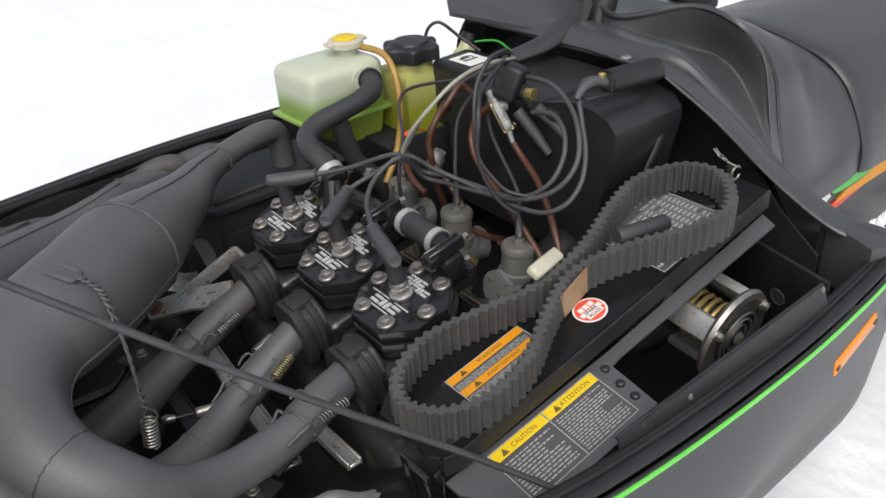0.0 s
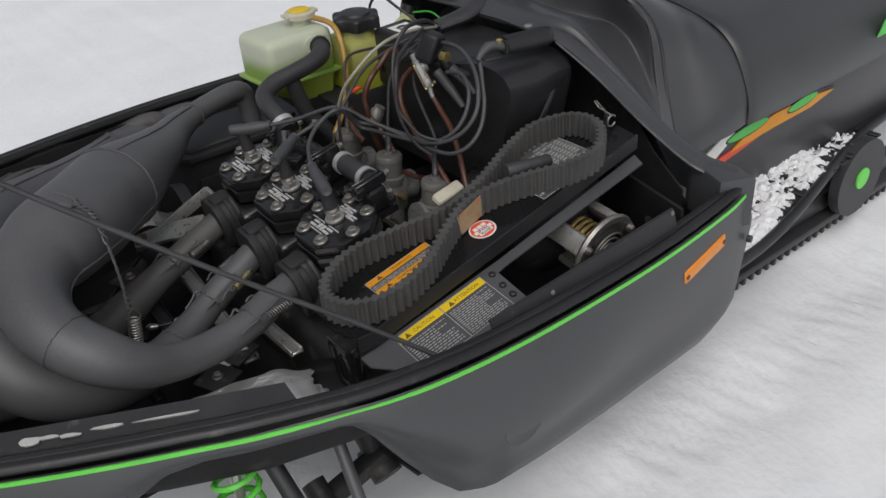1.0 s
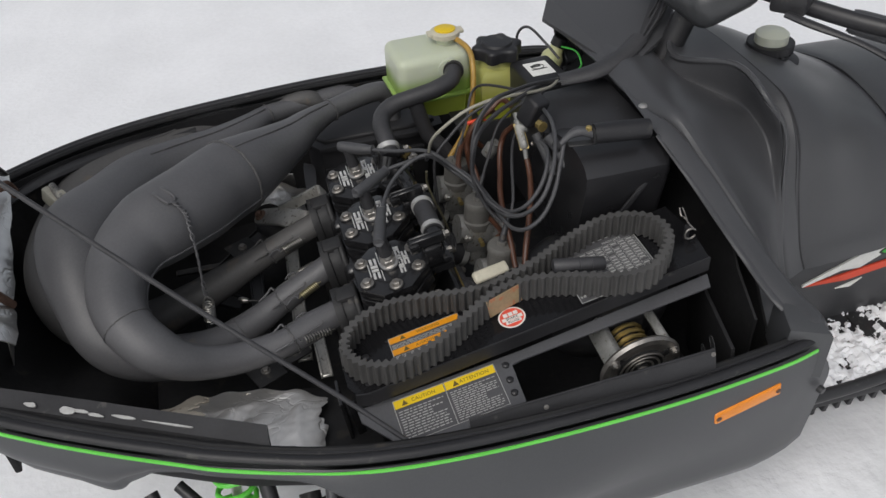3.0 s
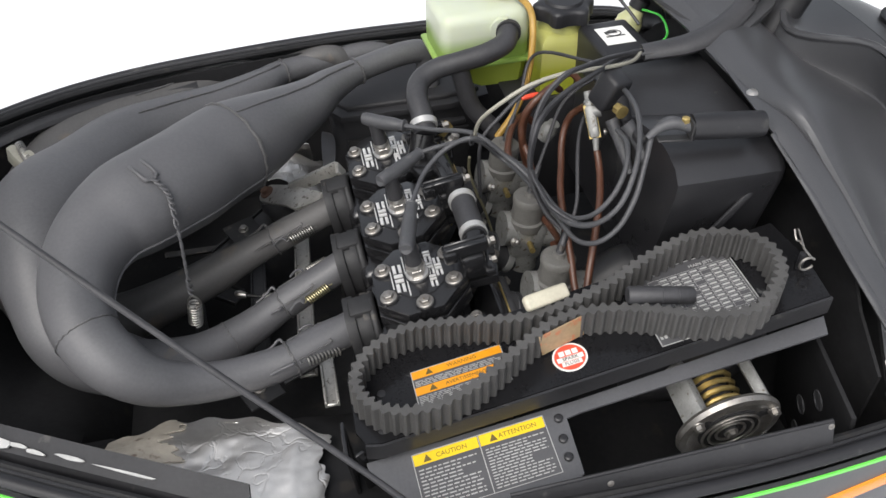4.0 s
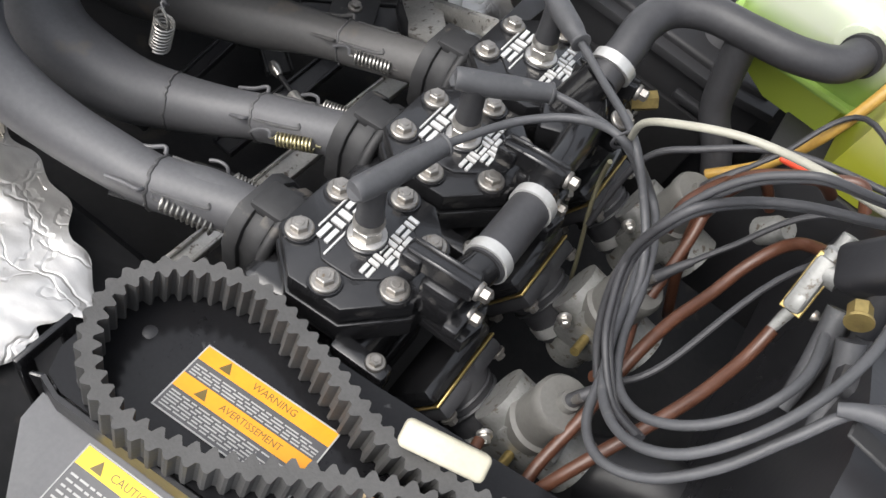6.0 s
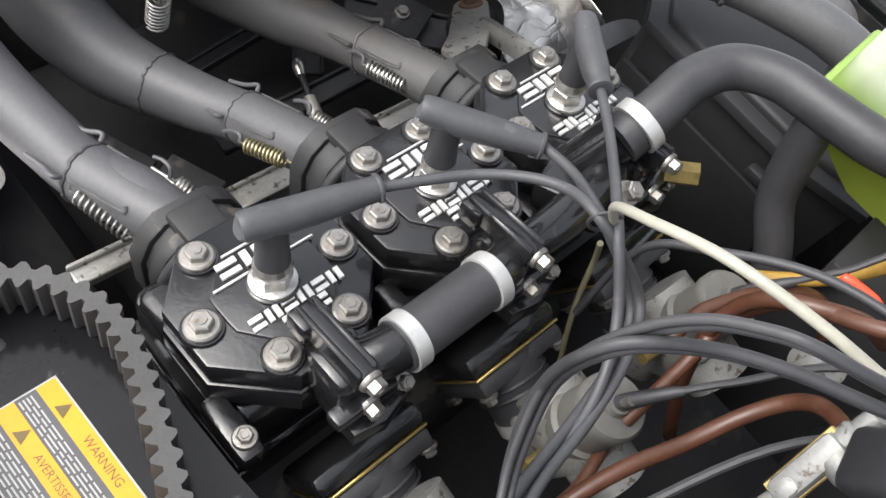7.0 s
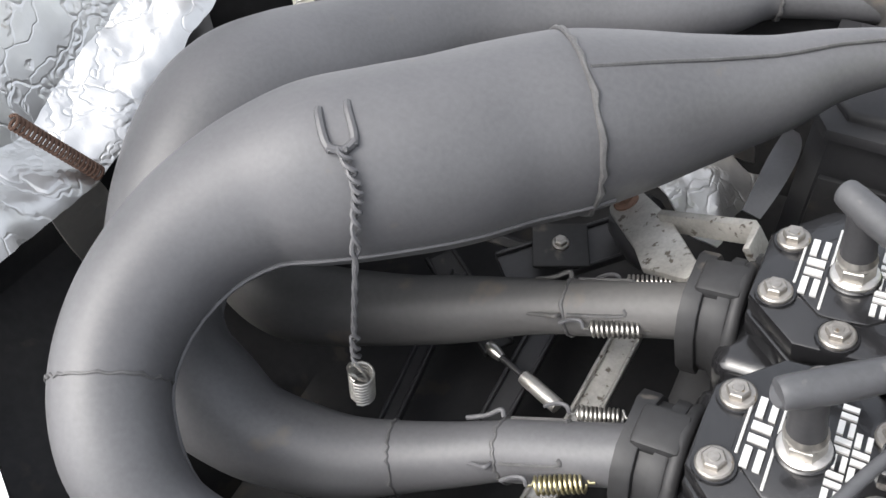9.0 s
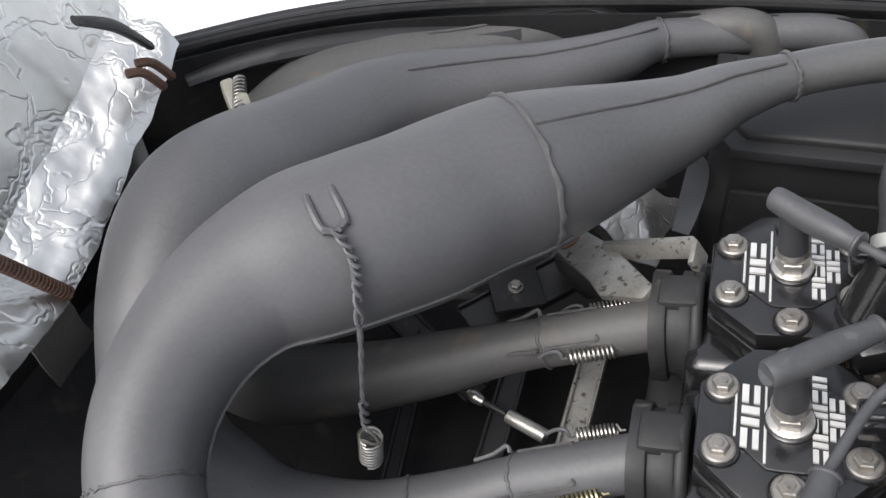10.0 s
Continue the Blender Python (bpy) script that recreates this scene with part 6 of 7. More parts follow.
def ignition_coil():
    a, b = Vector((0.772, 0.664, 0.745)), Vector((0.846, 0.657, 0.742))
    d = (b - a).normalized()
    th = thing("ignition_coil", (a + b) / 2, "black cylindrical ignition coil clamped on the airbox", "ignition coil")
    part("barrel", Geo().tube([a, a + d * 0.002, b - d * 0.002, b], [0.0125, 0.0145, 0.0145, 0.0125], 24, 4), PLASTIC, th)
    g = Geo()
    g.box((0.004, 0.024, 0.02), frame_on(a - d * 0.004, d, (0, 1, 0)), 0.002)
    g.box((0.04, 0.012, 0.003), frame_on(a + Vector((-0.02, 0, -0.012)), d, (0, 1, 0)), 0.001, 1)
    part("bracket", g, BLACK_DIRTY, th, "dull steel bracket")
    g = Geo()
    bolt_geo(g, pose(a.x - 0.010, a.y + 0.002, a.z + 0.002, 0, 0, 0), 0.0048, 0.01, 0.006)
    part("bracket_bolt", g, BRASS, th)
    part("lead_boot", Geo().tube([a - d * 0.004, a - d * 0.02 + Vector((0, 0.004, 0.003)), a - d * 0.036 + Vector((0, 0.004, -0.002)), a - d * 0.05 + Vector((0, 0, -0.012))], [0.0068, 0.0066, 0.0054, 0.0036], 14, 5), RUBBER_GREY, th, "rubber lead boot")
    part("end_tab", Geo().box((0.003, 0.008, 0.016), frame_on(b + d * 0.002 + Vector((0, 0, -0.006)), d, (0, 1, 0)), 0.0008, 1), BRASS, th)


ignition_coil()


# ---- fuel valve and connectors ----
def fuel_valve():
    a, b = Vector((0.704, 0.798, 0.709)), Vector((0.709, 0.768, 0.664))
    th = thing("fuel_valve", b, "weathered metal fuel valve hanging among the hoses", "valve")
    m = frame_on((a + b) / 2, b - a, (0.3, 1, 0))
    g = Geo()
    g.box((0.040, 0.016, 0.013), m, 0.004)
    g.cyl(m @ Vector((-0.012, 0, 0.003)), m @ Vector((-0.012, 0, 0.012)), 0.0085, seg=18)
    g.box((0.012, 0.022, 0.009), m @ pose(0.012, 0.002, 0.001), 0.003)
    part("valve_body", g, CARB, th)
    part("clamp_plate", Geo().box((0.042, 0.0020, 0.0150), m @ pose(0, -0.002, 0), 0.0007, 1), BRASS, th, "yellow zinc plate")
    part("upper_spigot", Geo().lathe([(0.0075, 0.0), (0.0075, 0.006), (0.0055, 0.008), (0.0052, 0.018)], m @ pose(-0.019, 0.002, 0.001, 0, -90, 0), 16), CARB, th)
    part("lower_spigot", Geo().cyl(m @ Vector((0.02, 0, 0)), m @ Vector((0.042, 0.001, -0.003)), 0.0045, 0.003, 12), CARB, th)
    for s in (-1, 1):
        g = Geo()
        bolt_geo(g, m @ pose(0.016 * s, 0.008, 0.012), 0.003, 0.003, 0.004)
        part("screw", g, BOLT, th)


fuel_valve()
g = Geo()
g.box((0.032, 0.03, 0.046), pose(0.724, 0.783, 0.728, 18, 12, 25), 0.006, 3)
g.cyl((0.735, 0.78, 0.72), (0.742, 0.765, 0.695), 0.010, 0.007, 14)
solo("cap_connector", g, PLASTIC, "square black rubber connector cap", "connector")
g = Geo()
bolt_geo(g, frame_on((0.724, 0.742, 0.722), (0, 0, 1), (1, 0.2, 0)), 0.0068, 0.012, 0.008)
solo("brass_fitting", g, BRASS, "brown-gold hex fitting beside the leads", "fitting")
for pts in ([(0.735, 0.75, 0.70), (0.745, 0.735, 0.685), (0.75, 0.71, 0.665)], [(0.728, 0.777, 0.69), (0.736, 0.755, 0.665), (0.74, 0.73, 0.64)]):
    solo("lead_boot", Geo().tube(pts, [0.0085, 0.0075, 0.005], 14, 5), RUBBER_GREY, "tapered rubber boot on an ignition lead", "lead boot", "lead boots")

# fuel and vent lines
def flexible_line(pts, r, mt, label, cat):
    solo(cat.replace(" ", "_"), Geo().tube(pts, r, 12, 9), mt, label + " curling among the carburettors", cat, cat + "s")


for pts, r in (([(0.714, 0.853, 0.70), (0.70, 0.857, 0.712), (0.679, 0.855, 0.698), (0.657, 0.862, 0.671), (0.647, 0.863, 0.646), (0.643, 0.855, 0.622), (0.646, 0.834, 0.606), (0.650, 0.800, 0.57)], 0.0042),
               ([(0.690, 0.882, 0.470), (0.681, 0.866, 0.50), (0.661, 0.857, 0.55), (0.648, 0.855, 0.588), (0.640, 0.850, 0.625), (0.640, 0.854, 0.648), (0.646, 0.853, 0.668), (0.660, 0.854, 0.684), (0.682, 0.866, 0.690), (0.70, 0.885, 0.672)], 0.0046),
               ([(0.705, 0.806, 0.694), (0.701, 0.817, 0.683), (0.694, 0.823, 0.672), (0.688, 0.824, 0.655), (0.681, 0.812, 0.637), (0.673, 0.786, 0.622), (0.661, 0.751, 0.616), (0.654, 0.715, 0.602), (0.652, 0.675, 0.575), (0.648, 0.635, 0.548), (0.655, 0.60, 0.53)], 0.0044),
               ([(0.709, 0.764, 0.655), (0.706, 0.742, 0.640), (0.694, 0.705, 0.628), (0.678, 0.670, 0.610), (0.664, 0.642, 0.588), (0.653, 0.618, 0.560), (0.645, 0.595, 0.53)], 0.0044),
               ([(0.633, 0.86, 0.575), (0.633, 0.888, 0.585), (0.652, 0.932, 0.592), (0.677, 0.961, 0.588), (0.70, 0.971, 0.56)], 0.0048),
               ([(0.652, 0.826, 0.52), (0.655, 0.80, 0.535), (0.662, 0.765, 0.535), (0.658, 0.735, 0.545), (0.648, 0.725, 0.548)], 0.0042),
               ([(0.61, 0.64, 0.53), (0.615, 0.61, 0.53), (0.63, 0.59, 0.52), (0.66, 0.585, 0.50)], 0.0042)):
    flexible_line(pts, r, BROWN, "brown rubber fuel line", "fuel line")
flexible_line([(0.566, 0.812, 0.668), (0.566, 0.785, 0.708), (0.583, 0.766, 0.739), (0.614, 0.761, 0.761), (0.653, 0.764, 0.769), (0.695, 0.775, 0.764), (0.736, 0.796, 0.752), (0.771, 0.828, 0.737), (0.80, 0.87, 0.724)], 0.0024, IVORY, "ivory plastic tube", "tube")
flexible_line([(0.565, 0.833, 0.622), (0.568, 0.845, 0.59), (0.576, 0.841, 0.56), (0.586, 0.837, 0.533), (0.598, 0.84, 0.492), (0.605, 0.842, 0.46)], 0.0019, STAINED, "thin stained vent tube", "tube")

g = Geo()
g.lathe([(0.012, 0.0), (0.012, 0.02), (0.009, 0.024), (0.009, 0.03), (0, 0.03)], pose(0.700, 0.935, 0.565, 15, 25, 0), 18)
solo("primer_valve", g, CARB, "grey metal primer valve behind the carburettors", "valve")
solo("red_tipped_wire", Geo().tube([(0.671, 0.957, 0.620), (0.674, 0.9575, 0.620), (0.692, 0.962, 0.620), (0.699, 0.963, 0.620), (0.715, 0.968, 0.61)], [0.001, 0.0036, 0.0036, 0.002, 0.0012], 10, 4), RED, "red plastic wire end among the hoses", "wire")

# wiring harness from the dash down to the engine
random.seed(11)
base = [(1.06, 0.98, 0.83), (0.99, 0.925, 0.77), (0.92, 0.875, 0.745), (0.85, 0.86, 0.728), (0.775, 0.87, 0.72), (0.72, 0.878, 0.712), (0.66, 0.875, 0.697), (0.61, 0.865, 0.672), (0.58, 0.852, 0.64), (0.577, 0.84, 0.56)]
for k in range(1, 6):
    w = 0.009 + 0.002 * (k % 3)
    pts = []
    for i, p in enumerate(base):
        spread = 1.0 if 1 < i < 7 else 1.6
        pts.append(tuple(np.array(p) + spread * w * np.array((random.uniform(-1, 1) * 0.5, math.cos(k * 1.05 + i * 0.4), 0.6 * math.sin(k * 1.05 + i * 0.4)))))
    if k > 1:
        arc = [(0.80, 0.866, 0.726), (0.755, 0.82, 0.752), (0.715, 0.782, 0.772), (0.676, 0.750, 0.785), (0.651, 0.736, 0.788), (0.638, 0.733, 0.780), (0.624, 0.729, 0.766), (0.613, 0.722, 0.747), (0.606, 0.714, 0.720), (0.605, 0.709, 0.688), (0.615, 0.696, 0.662), (0.628, 0.682, 0.644), (0.650, 0.655, 0.640), (0.668, 0.640, 0.652)]
        if k < 4:
            arc = [(0.80, 0.874, 0.722), (0.755, 0.828, 0.743), (0.72, 0.79, 0.758), (0.69, 0.766, 0.761), (0.66, 0.752, 0.756), (0.636, 0.739, 0.748), (0.616, 0.718, 0.744), (0.607, 0.709, 0.728), (0.604, 0.709, 0.695), (0.610, 0.705, 0.660), (0.624, 0.696, 0.628), (0.640, 0.684, 0.610)]
        d = 0.0035 * (k % 2)
        pts = pts[:4] + [(x + d, y + d, z - d) for x, y, z in arc]
    solo("harness_cable", Geo().tube(pts, 0.0026 if k < 3 else 0.0022, 10, 8), RUBBER, "black sheathed harness cable looping over the engine bay", "cable", "harness cables")
solo("harness_tape", Geo().tube([(0.95, 0.895, 0.758), (0.91, 0.872, 0.743), (0.86, 0.86, 0.731), (0.80, 0.866, 0.723)], [0.015, 0.0165, 0.017, 0.014], 14, 6, flat=0.6), RUBBER, "black tape wrapped round the harness", "tape")


# ---- closed box behind the engine ----
def rear_box():
    th = thing("chain_case_box", (0.54, 1.19, 0.33), "black plastic box with a rounded raised lid", "box")
    out = [(0.412, 1.150), (0.428, 1.124), (0.60, 1.124), (0.662, 1.138), (0.672, 1.262), (0.412, 1.262)]
    part("case", Geo().prism(out, 0.33, 0.517, None, 0.006), BOX, th)
    lid = [(0.404, 1.146), (0.424, 1.114), (0.602, 1.114), (0.670, 1.130), (0.680, 1.266), (0.404, 1.266)]
    lid_part = part("lid", Geo().prism(lid, 0.517, 0.527, None, 0.003, 2), BOX, th, "black lid with a lip all round")
    top = [(0.420, 1.152), (0.436, 1.130), (0.598, 1.130), (0.656, 1.143), (0.664, 1.254), (0.420, 1.254)]
    part("raised_panel", Geo().prism(top, 0.526, 0.535, None, 0.005, 3), BOX, lid_part)
    bracket = part("side_wall", Geo().box((0.20, 0.006, 0.16), pose(0.53, 1.102, 0.41), 0.002), DARK, th, "black sheet before the box")
    part("tab", Geo().box((0.05, 0.012, 0.01), pose(0.60, 1.108, 0.497), 0.003), BLACK_SATIN, bracket)


rear_box()


# ---- mounts and struts under the pipes ----
mount = thing("engine_mount", (0.33, 1.0, 0.45), "bare cast alloy engine mount bracket with a rusty bolt", "bracket")
mount_axes = frame_on((0.292, 1.049, 0.450), (0.85, 0, 0.527), (0, 1, 0))
arc = [(0.017 * math.cos(a), 0.017 * math.sin(a)) for a in np.linspace(math.radians(60), math.radians(215), 9)]
web = arc + [(0.030, -0.058), (0.047, -0.083), (0.090, -0.098), (0.098, -0.086), (0.062, -0.040), (0.050, -0.024)]
part("bracket", Geo().prism(web, -0.006, 0.0, mount_axes, 0.002), ALU, mount)
part("flange", Geo().prism([(0.044, -0.030), (0.046, -0.024), (0.132, -0.048), (0.137, -0.055), (0.135, -0.078), (0.130, -0.078), (0.131, -0.056)], -0.012, 0.008, mount_axes, 0.0015), ALU, mount, "upstanding alloy flange")
g = Geo()
bolt_geo(g, mount_axes @ pose(0, 0, 0.001), 0.0075, 0.008, 0.0115)
part("bolt", g, RUST, mount, "rusty hex bolt")
part("rubber_puck", Geo().lathe([(0.024, -0.06), (0.026, -0.05), (0.026, -0.018), (0.020, -0.007)], mount_axes, 28), RUBBER, mount)
g = Geo()
g.grid([[(0.384 + 0.010 * t + 0.022 * s * math.sin(math.pi * (0.25 + 0.6 * t)), 1.070 + 0.115 * t, 0.46 + 0.02 * math.sin(math.pi * t) - 0.004 * s) for s in np.linspace(0, 1, 5)] for t in np.linspace(0, 1, 12)], 0.003)
solo("deflector_strip", g, PLATE, "dark grey curved strip behind the last cylinder", "strip")
STRUTS = [((0.334, 1.01, 0.388), (0.318, 0.73, 0.372), 0.024, ALU, "bare alloy channel"), ((0.246, 0.712, 0.392), (0.315, 0.735, 0.398), 0.015, ALU, "bare alloy channel"), ((0.345, 0.735, 0.43), (0.345, 0.62, 0.44), 0.018, ALU, "bare alloy channel"),
          ((0.164, 0.97, 0.372), (0.184, 0.76, 0.358), 0.017, BLACK_SATIN, "black frame strut"), ((0.262, 1.0, 0.372), (0.256, 0.80, 0.356), 0.024, BLACK_SATIN, "black frame strut"), ((0.12, 1.02, 0.38), (0.24, 1.03, 0.37), 0.02, BLACK_DIRTY, "black frame strut"),
          ((0.30, 1.06, 0.40), (0.21, 0.97, 0.395), 0.045, BLACK_SATIN, "black frame strut"), ((0.13, 0.99, 0.36), (0.23, 0.92, 0.355), 0.03, BLACK_DIRTY, "black frame strut")]
for a, b, w, mt, label in STRUTS:
    a, b = Vector(a), Vector(b)
    m = frame_on((a + b) / 2, b - a, (1, 0, 0))
    g = Geo()
    g.box(((b - a).length, w, 0.005), m, 0.0015, 1)
    for s in (-1, 1):
        g.box(((b - a).length, 0.0035, 0.010), m @ pose(0, s * (w / 2 - 0.0015), 0.002), 0.001, 1)
    solo("cross_strut", g, mt, label + " under the exhaust headers", "strut", "cross struts")
for pts, rad, mt in (([(0.226, 0.906, 0.382), (0.232, 0.903, 0.381), (0.242, 0.899, 0.380)], [0.0035, 0.0062, 0.0042], STEEL), ([(0.240, 0.900, 0.380), (0.262, 0.892, 0.380), (0.264, 0.891, 0.380)], [0.003, 0.003, 0.003], BLACK_SATIN), ([(0.268, 0.890, 0.380), (0.270, 0.889, 0.380), (0.304, 0.876, 0.381)], [0.005, 0.0066, 0.0066], ALU)):
    solo("steering_link", Geo().tube(pts, rad, 12, 3), mt, "piece of a thin rod under the headers", "rod", "small rods")
g = Geo()
g.lathe([(0.003, -0.004), (0.0075, 0.0), (0.0082, 0.004), (0.006, 0.008), (0.0, 0.009)], pose(0.197, 0.768, 0.40, 20, 15, 0), 14)
solo("yellowed_knob", g, IVORY, "small yellowed plastic knob under the headers", "knob")
for x, y, z in ((0.248, 1.01, 0.415), (0.255, 0.70, 0.40), (0.30, 0.735, 0.40)):
    th = thing("frame_plate", (x, y, z), "black frame plate with a steel bolt below the pipes", "bracket", "frame plates")
    part("plate", Geo().box((0.05, 0.05, 0.004), pose(x, y, z - 0.003, 0, 0, 25), 0.002), BLACK_DIRTY, th)
    g = Geo()
    bolt_geo(g, pose(x, y, z), 0.006, 0.006, 0.008)
    part("bolt", g, BOLT, th)


# ---- hook, twisted wire and spring on the first chamber ----
def hook_wire():
    th = thing("tether_wire", (0.167, 0.832, 0.648), "twisted wire on a welded hook ending in a spring", "wire")
    axis, out = Vector((0.7, 0.71, -0.03)).normalized(), Vector((0.06, -0.50, 0.86)).normalized()
    down = axis.cross(out).normalized()
    mid_pipe = Vector((0.165, 0.878, 0.6))

    def on_pipe(along, turn, lift):
        r = 0.0645 + lift
        return tuple(mid_pipe + axis * along + (out * math.cos(turn) + down * math.sin(turn)) * r)
    g = Geo()
    for s in (-1, 1):
        g.tube([on_pipe(0.009 * s, -0.30, 0.001), on_pipe(0.009 * s, -0.18, 0.003), on_pipe(0.009 * s, 0.05, 0.0035), on_pipe(0.007 * s, 0.16, 0.004)], 0.0029, 8, 5)
    g.tube([on_pipe(0.0085 * s, 0.12 + 0.06 * (s == 0), 0.0045) for s in (-1, 0, 1)], 0.0029, 8, 4)
    part("hook", g, PIPE, th, "grey painted hook")
    path = spline([on_pipe(0, 0.17, 0.007), on_pipe(0.0, 0.5, 0.006), (0.193, 0.815, 0.62), (0.193, 0.80, 0.575), (0.191, 0.79, 0.535), (0.19, 0.785, 0.505)], 14)
    for ph in (0, math.pi):
        pts = []
        for i, p in enumerate(path):
            amp = 0.0026 * (1.0 if i < 36 or i > 58 else 0.3)
            pts.append((p[0] + amp * math.cos(i * 0.75 + ph), p[1] + amp * math.sin(i * 0.75 + ph), p[2]))
        part("twisted_strand", Geo().tube(pts, 0.0016, 6, 1), PIPE, th)
    part("spring", Geo().coil((0.19, 0.786, 0.487), (0.185, 0.786, 0.452), 0.0085, 0.0014, 8, 8), SPRING, th, "bright coil spring")
    part("spring_eye", Geo().tube([(0.19, 0.781, 0.506), (0.185, 0.781, 0.499), (0.184, 0.781, 0.49), (0.191, 0.781, 0.486), (0.199, 0.781, 0.49), (0.197, 0.781, 0.499), (0.191, 0.781, 0.506)], 0.0014, 6, 5), SPRING, th)


hook_wire()

# strap with rubber pads on the outer pipe
strap = thing("pipe_strap", (-0.036, 1.07, 0.50), "worn rubber pads with a spring on the outer pipe", "strap")
for s in (-1, 1):
    part("pad", Geo().box((0.014, 0.04, 0.034), pose(-0.036 + s * 0.013, 1.068 - s * 0.010, 0.548, 25, 0, 40), 0.004), IVORY, strap, "yellowed rubber pad")
part("spring", Geo().coil((-0.045, 1.092, 0.566), (-0.025, 1.050, 0.562), 0.006, 0.0013, 9, 6), SPRING, strap)


# ---- foil heat shields ----
def crumple(rows, amp, seed):
    out = []
    for row in rows:
        out.append([(x + amp * noise.noise((x * 22, y * 22, seed)), y + amp * noise.noise((y * 22, z * 22, seed + 3)), z + amp * 1.4 * noise.noise((x * 30, y * 30, seed + 7)) + amp * 0.5 * noise.noise((x * 90, y * 90, seed))) for x, y, z in row])
    return out


def near_foil():
    """Foil tape smoothed over the suspension well with a bare, yellowed end, torn at its rear edge."""
    th = thing("foil_shield", (0.2, 0.55, 0.45), "crumpled silver foil heat shield beside the exhaust", "heat shield", "foil heat shields")
    rows = []
    for t in np.linspace(0, 1, 48):
        row = []
        for s in np.linspace(0, 1, 64):
            x = 0.085 + 0.250 * s + 0.005 * math.sin(t * 11) * s ** 6 + 0.0022 * math.sin(t * 37) * s ** 12 - 0.016 * s * s * t
            back = float(np.interp(x, (0.085, 0.158, 0.22, 0.255, 0.284, 0.34), (0.618, 0.642, 0.632, 0.618, 0.597, 0.575)))
            front = float(np.interp(x, (0.085, 0.172, 0.22, 0.26, 0.292, 0.318, 0.34), (0.555, 0.50, 0.473, 0.452, 0.447, 0.466, 0.50)))
            y = back + (front - back) * t + 0.004 * math.sin(s * 31) * (t < 0.05 or t > 0.95)
            z = float(np.interp(y, (0.44, 0.53, 0.59, 0.645), (0.466, 0.464, 0.456, 0.432)))
            z += 0.006 * math.sin(s * 7 + t * 2) * math.sin(math.pi * t) - 0.012 * max(0, s - 0.85) / 0.15
            row.append((x, y, z))
        rows.append(row)
    rows = crumple(rows, 0.0020, 2.0)
    cut = [19 + int(3 * math.sin(i * 0.35) + 2 * math.sin(i * 1.1)) for i in range(48)]
    part("foil_sheet", Geo().grid([row[15:] for row in rows], 0.0012), FOIL, th, smooth=25)
    bare = [[tuple(Vector(row[min(j, c)]) + Vector((0, 0, 0.0025))) for j in range(24)] for row, c in zip(rows, cut)]
    part("bare_backing", Geo().grid(bare, 0.0015), BACKING, th, "yellowed bare backing of the foil", smooth=30)


near_foil()
rows = [[(0.298 + 0.075 * s + 0.02 * t, 1.062 + 0.10 * t - 0.02 * s * (1 - t) + 0.008 * math.sin(7 * s), 0.462 - 0.02 * t - 0.03 * s * s) for s in np.linspace(0, 1, 18)] for t in np.linspace(0, 1, 18)]
solo("foil_wrap", Geo().grid(crumple(rows, 0.006, 5.0), 0.0012), FOIL, "torn silver foil wrap behind the last cylinder", "heat shield", "foil heat shields", smooth=25)
rows = [[(0.27 + 0.10 * s, 1.16 + 0.05 * t, 0.46 - 0.08 * t) for s in np.linspace(0, 1, 12)] for t in np.linspace(0, 1, 10)]
solo("foil_patch", Geo().grid(crumple(rows, 0.006, 8.0), 0.0012), FOIL, "silver foil patch below the far pipes", "heat shield", "foil heat shields", smooth=25)


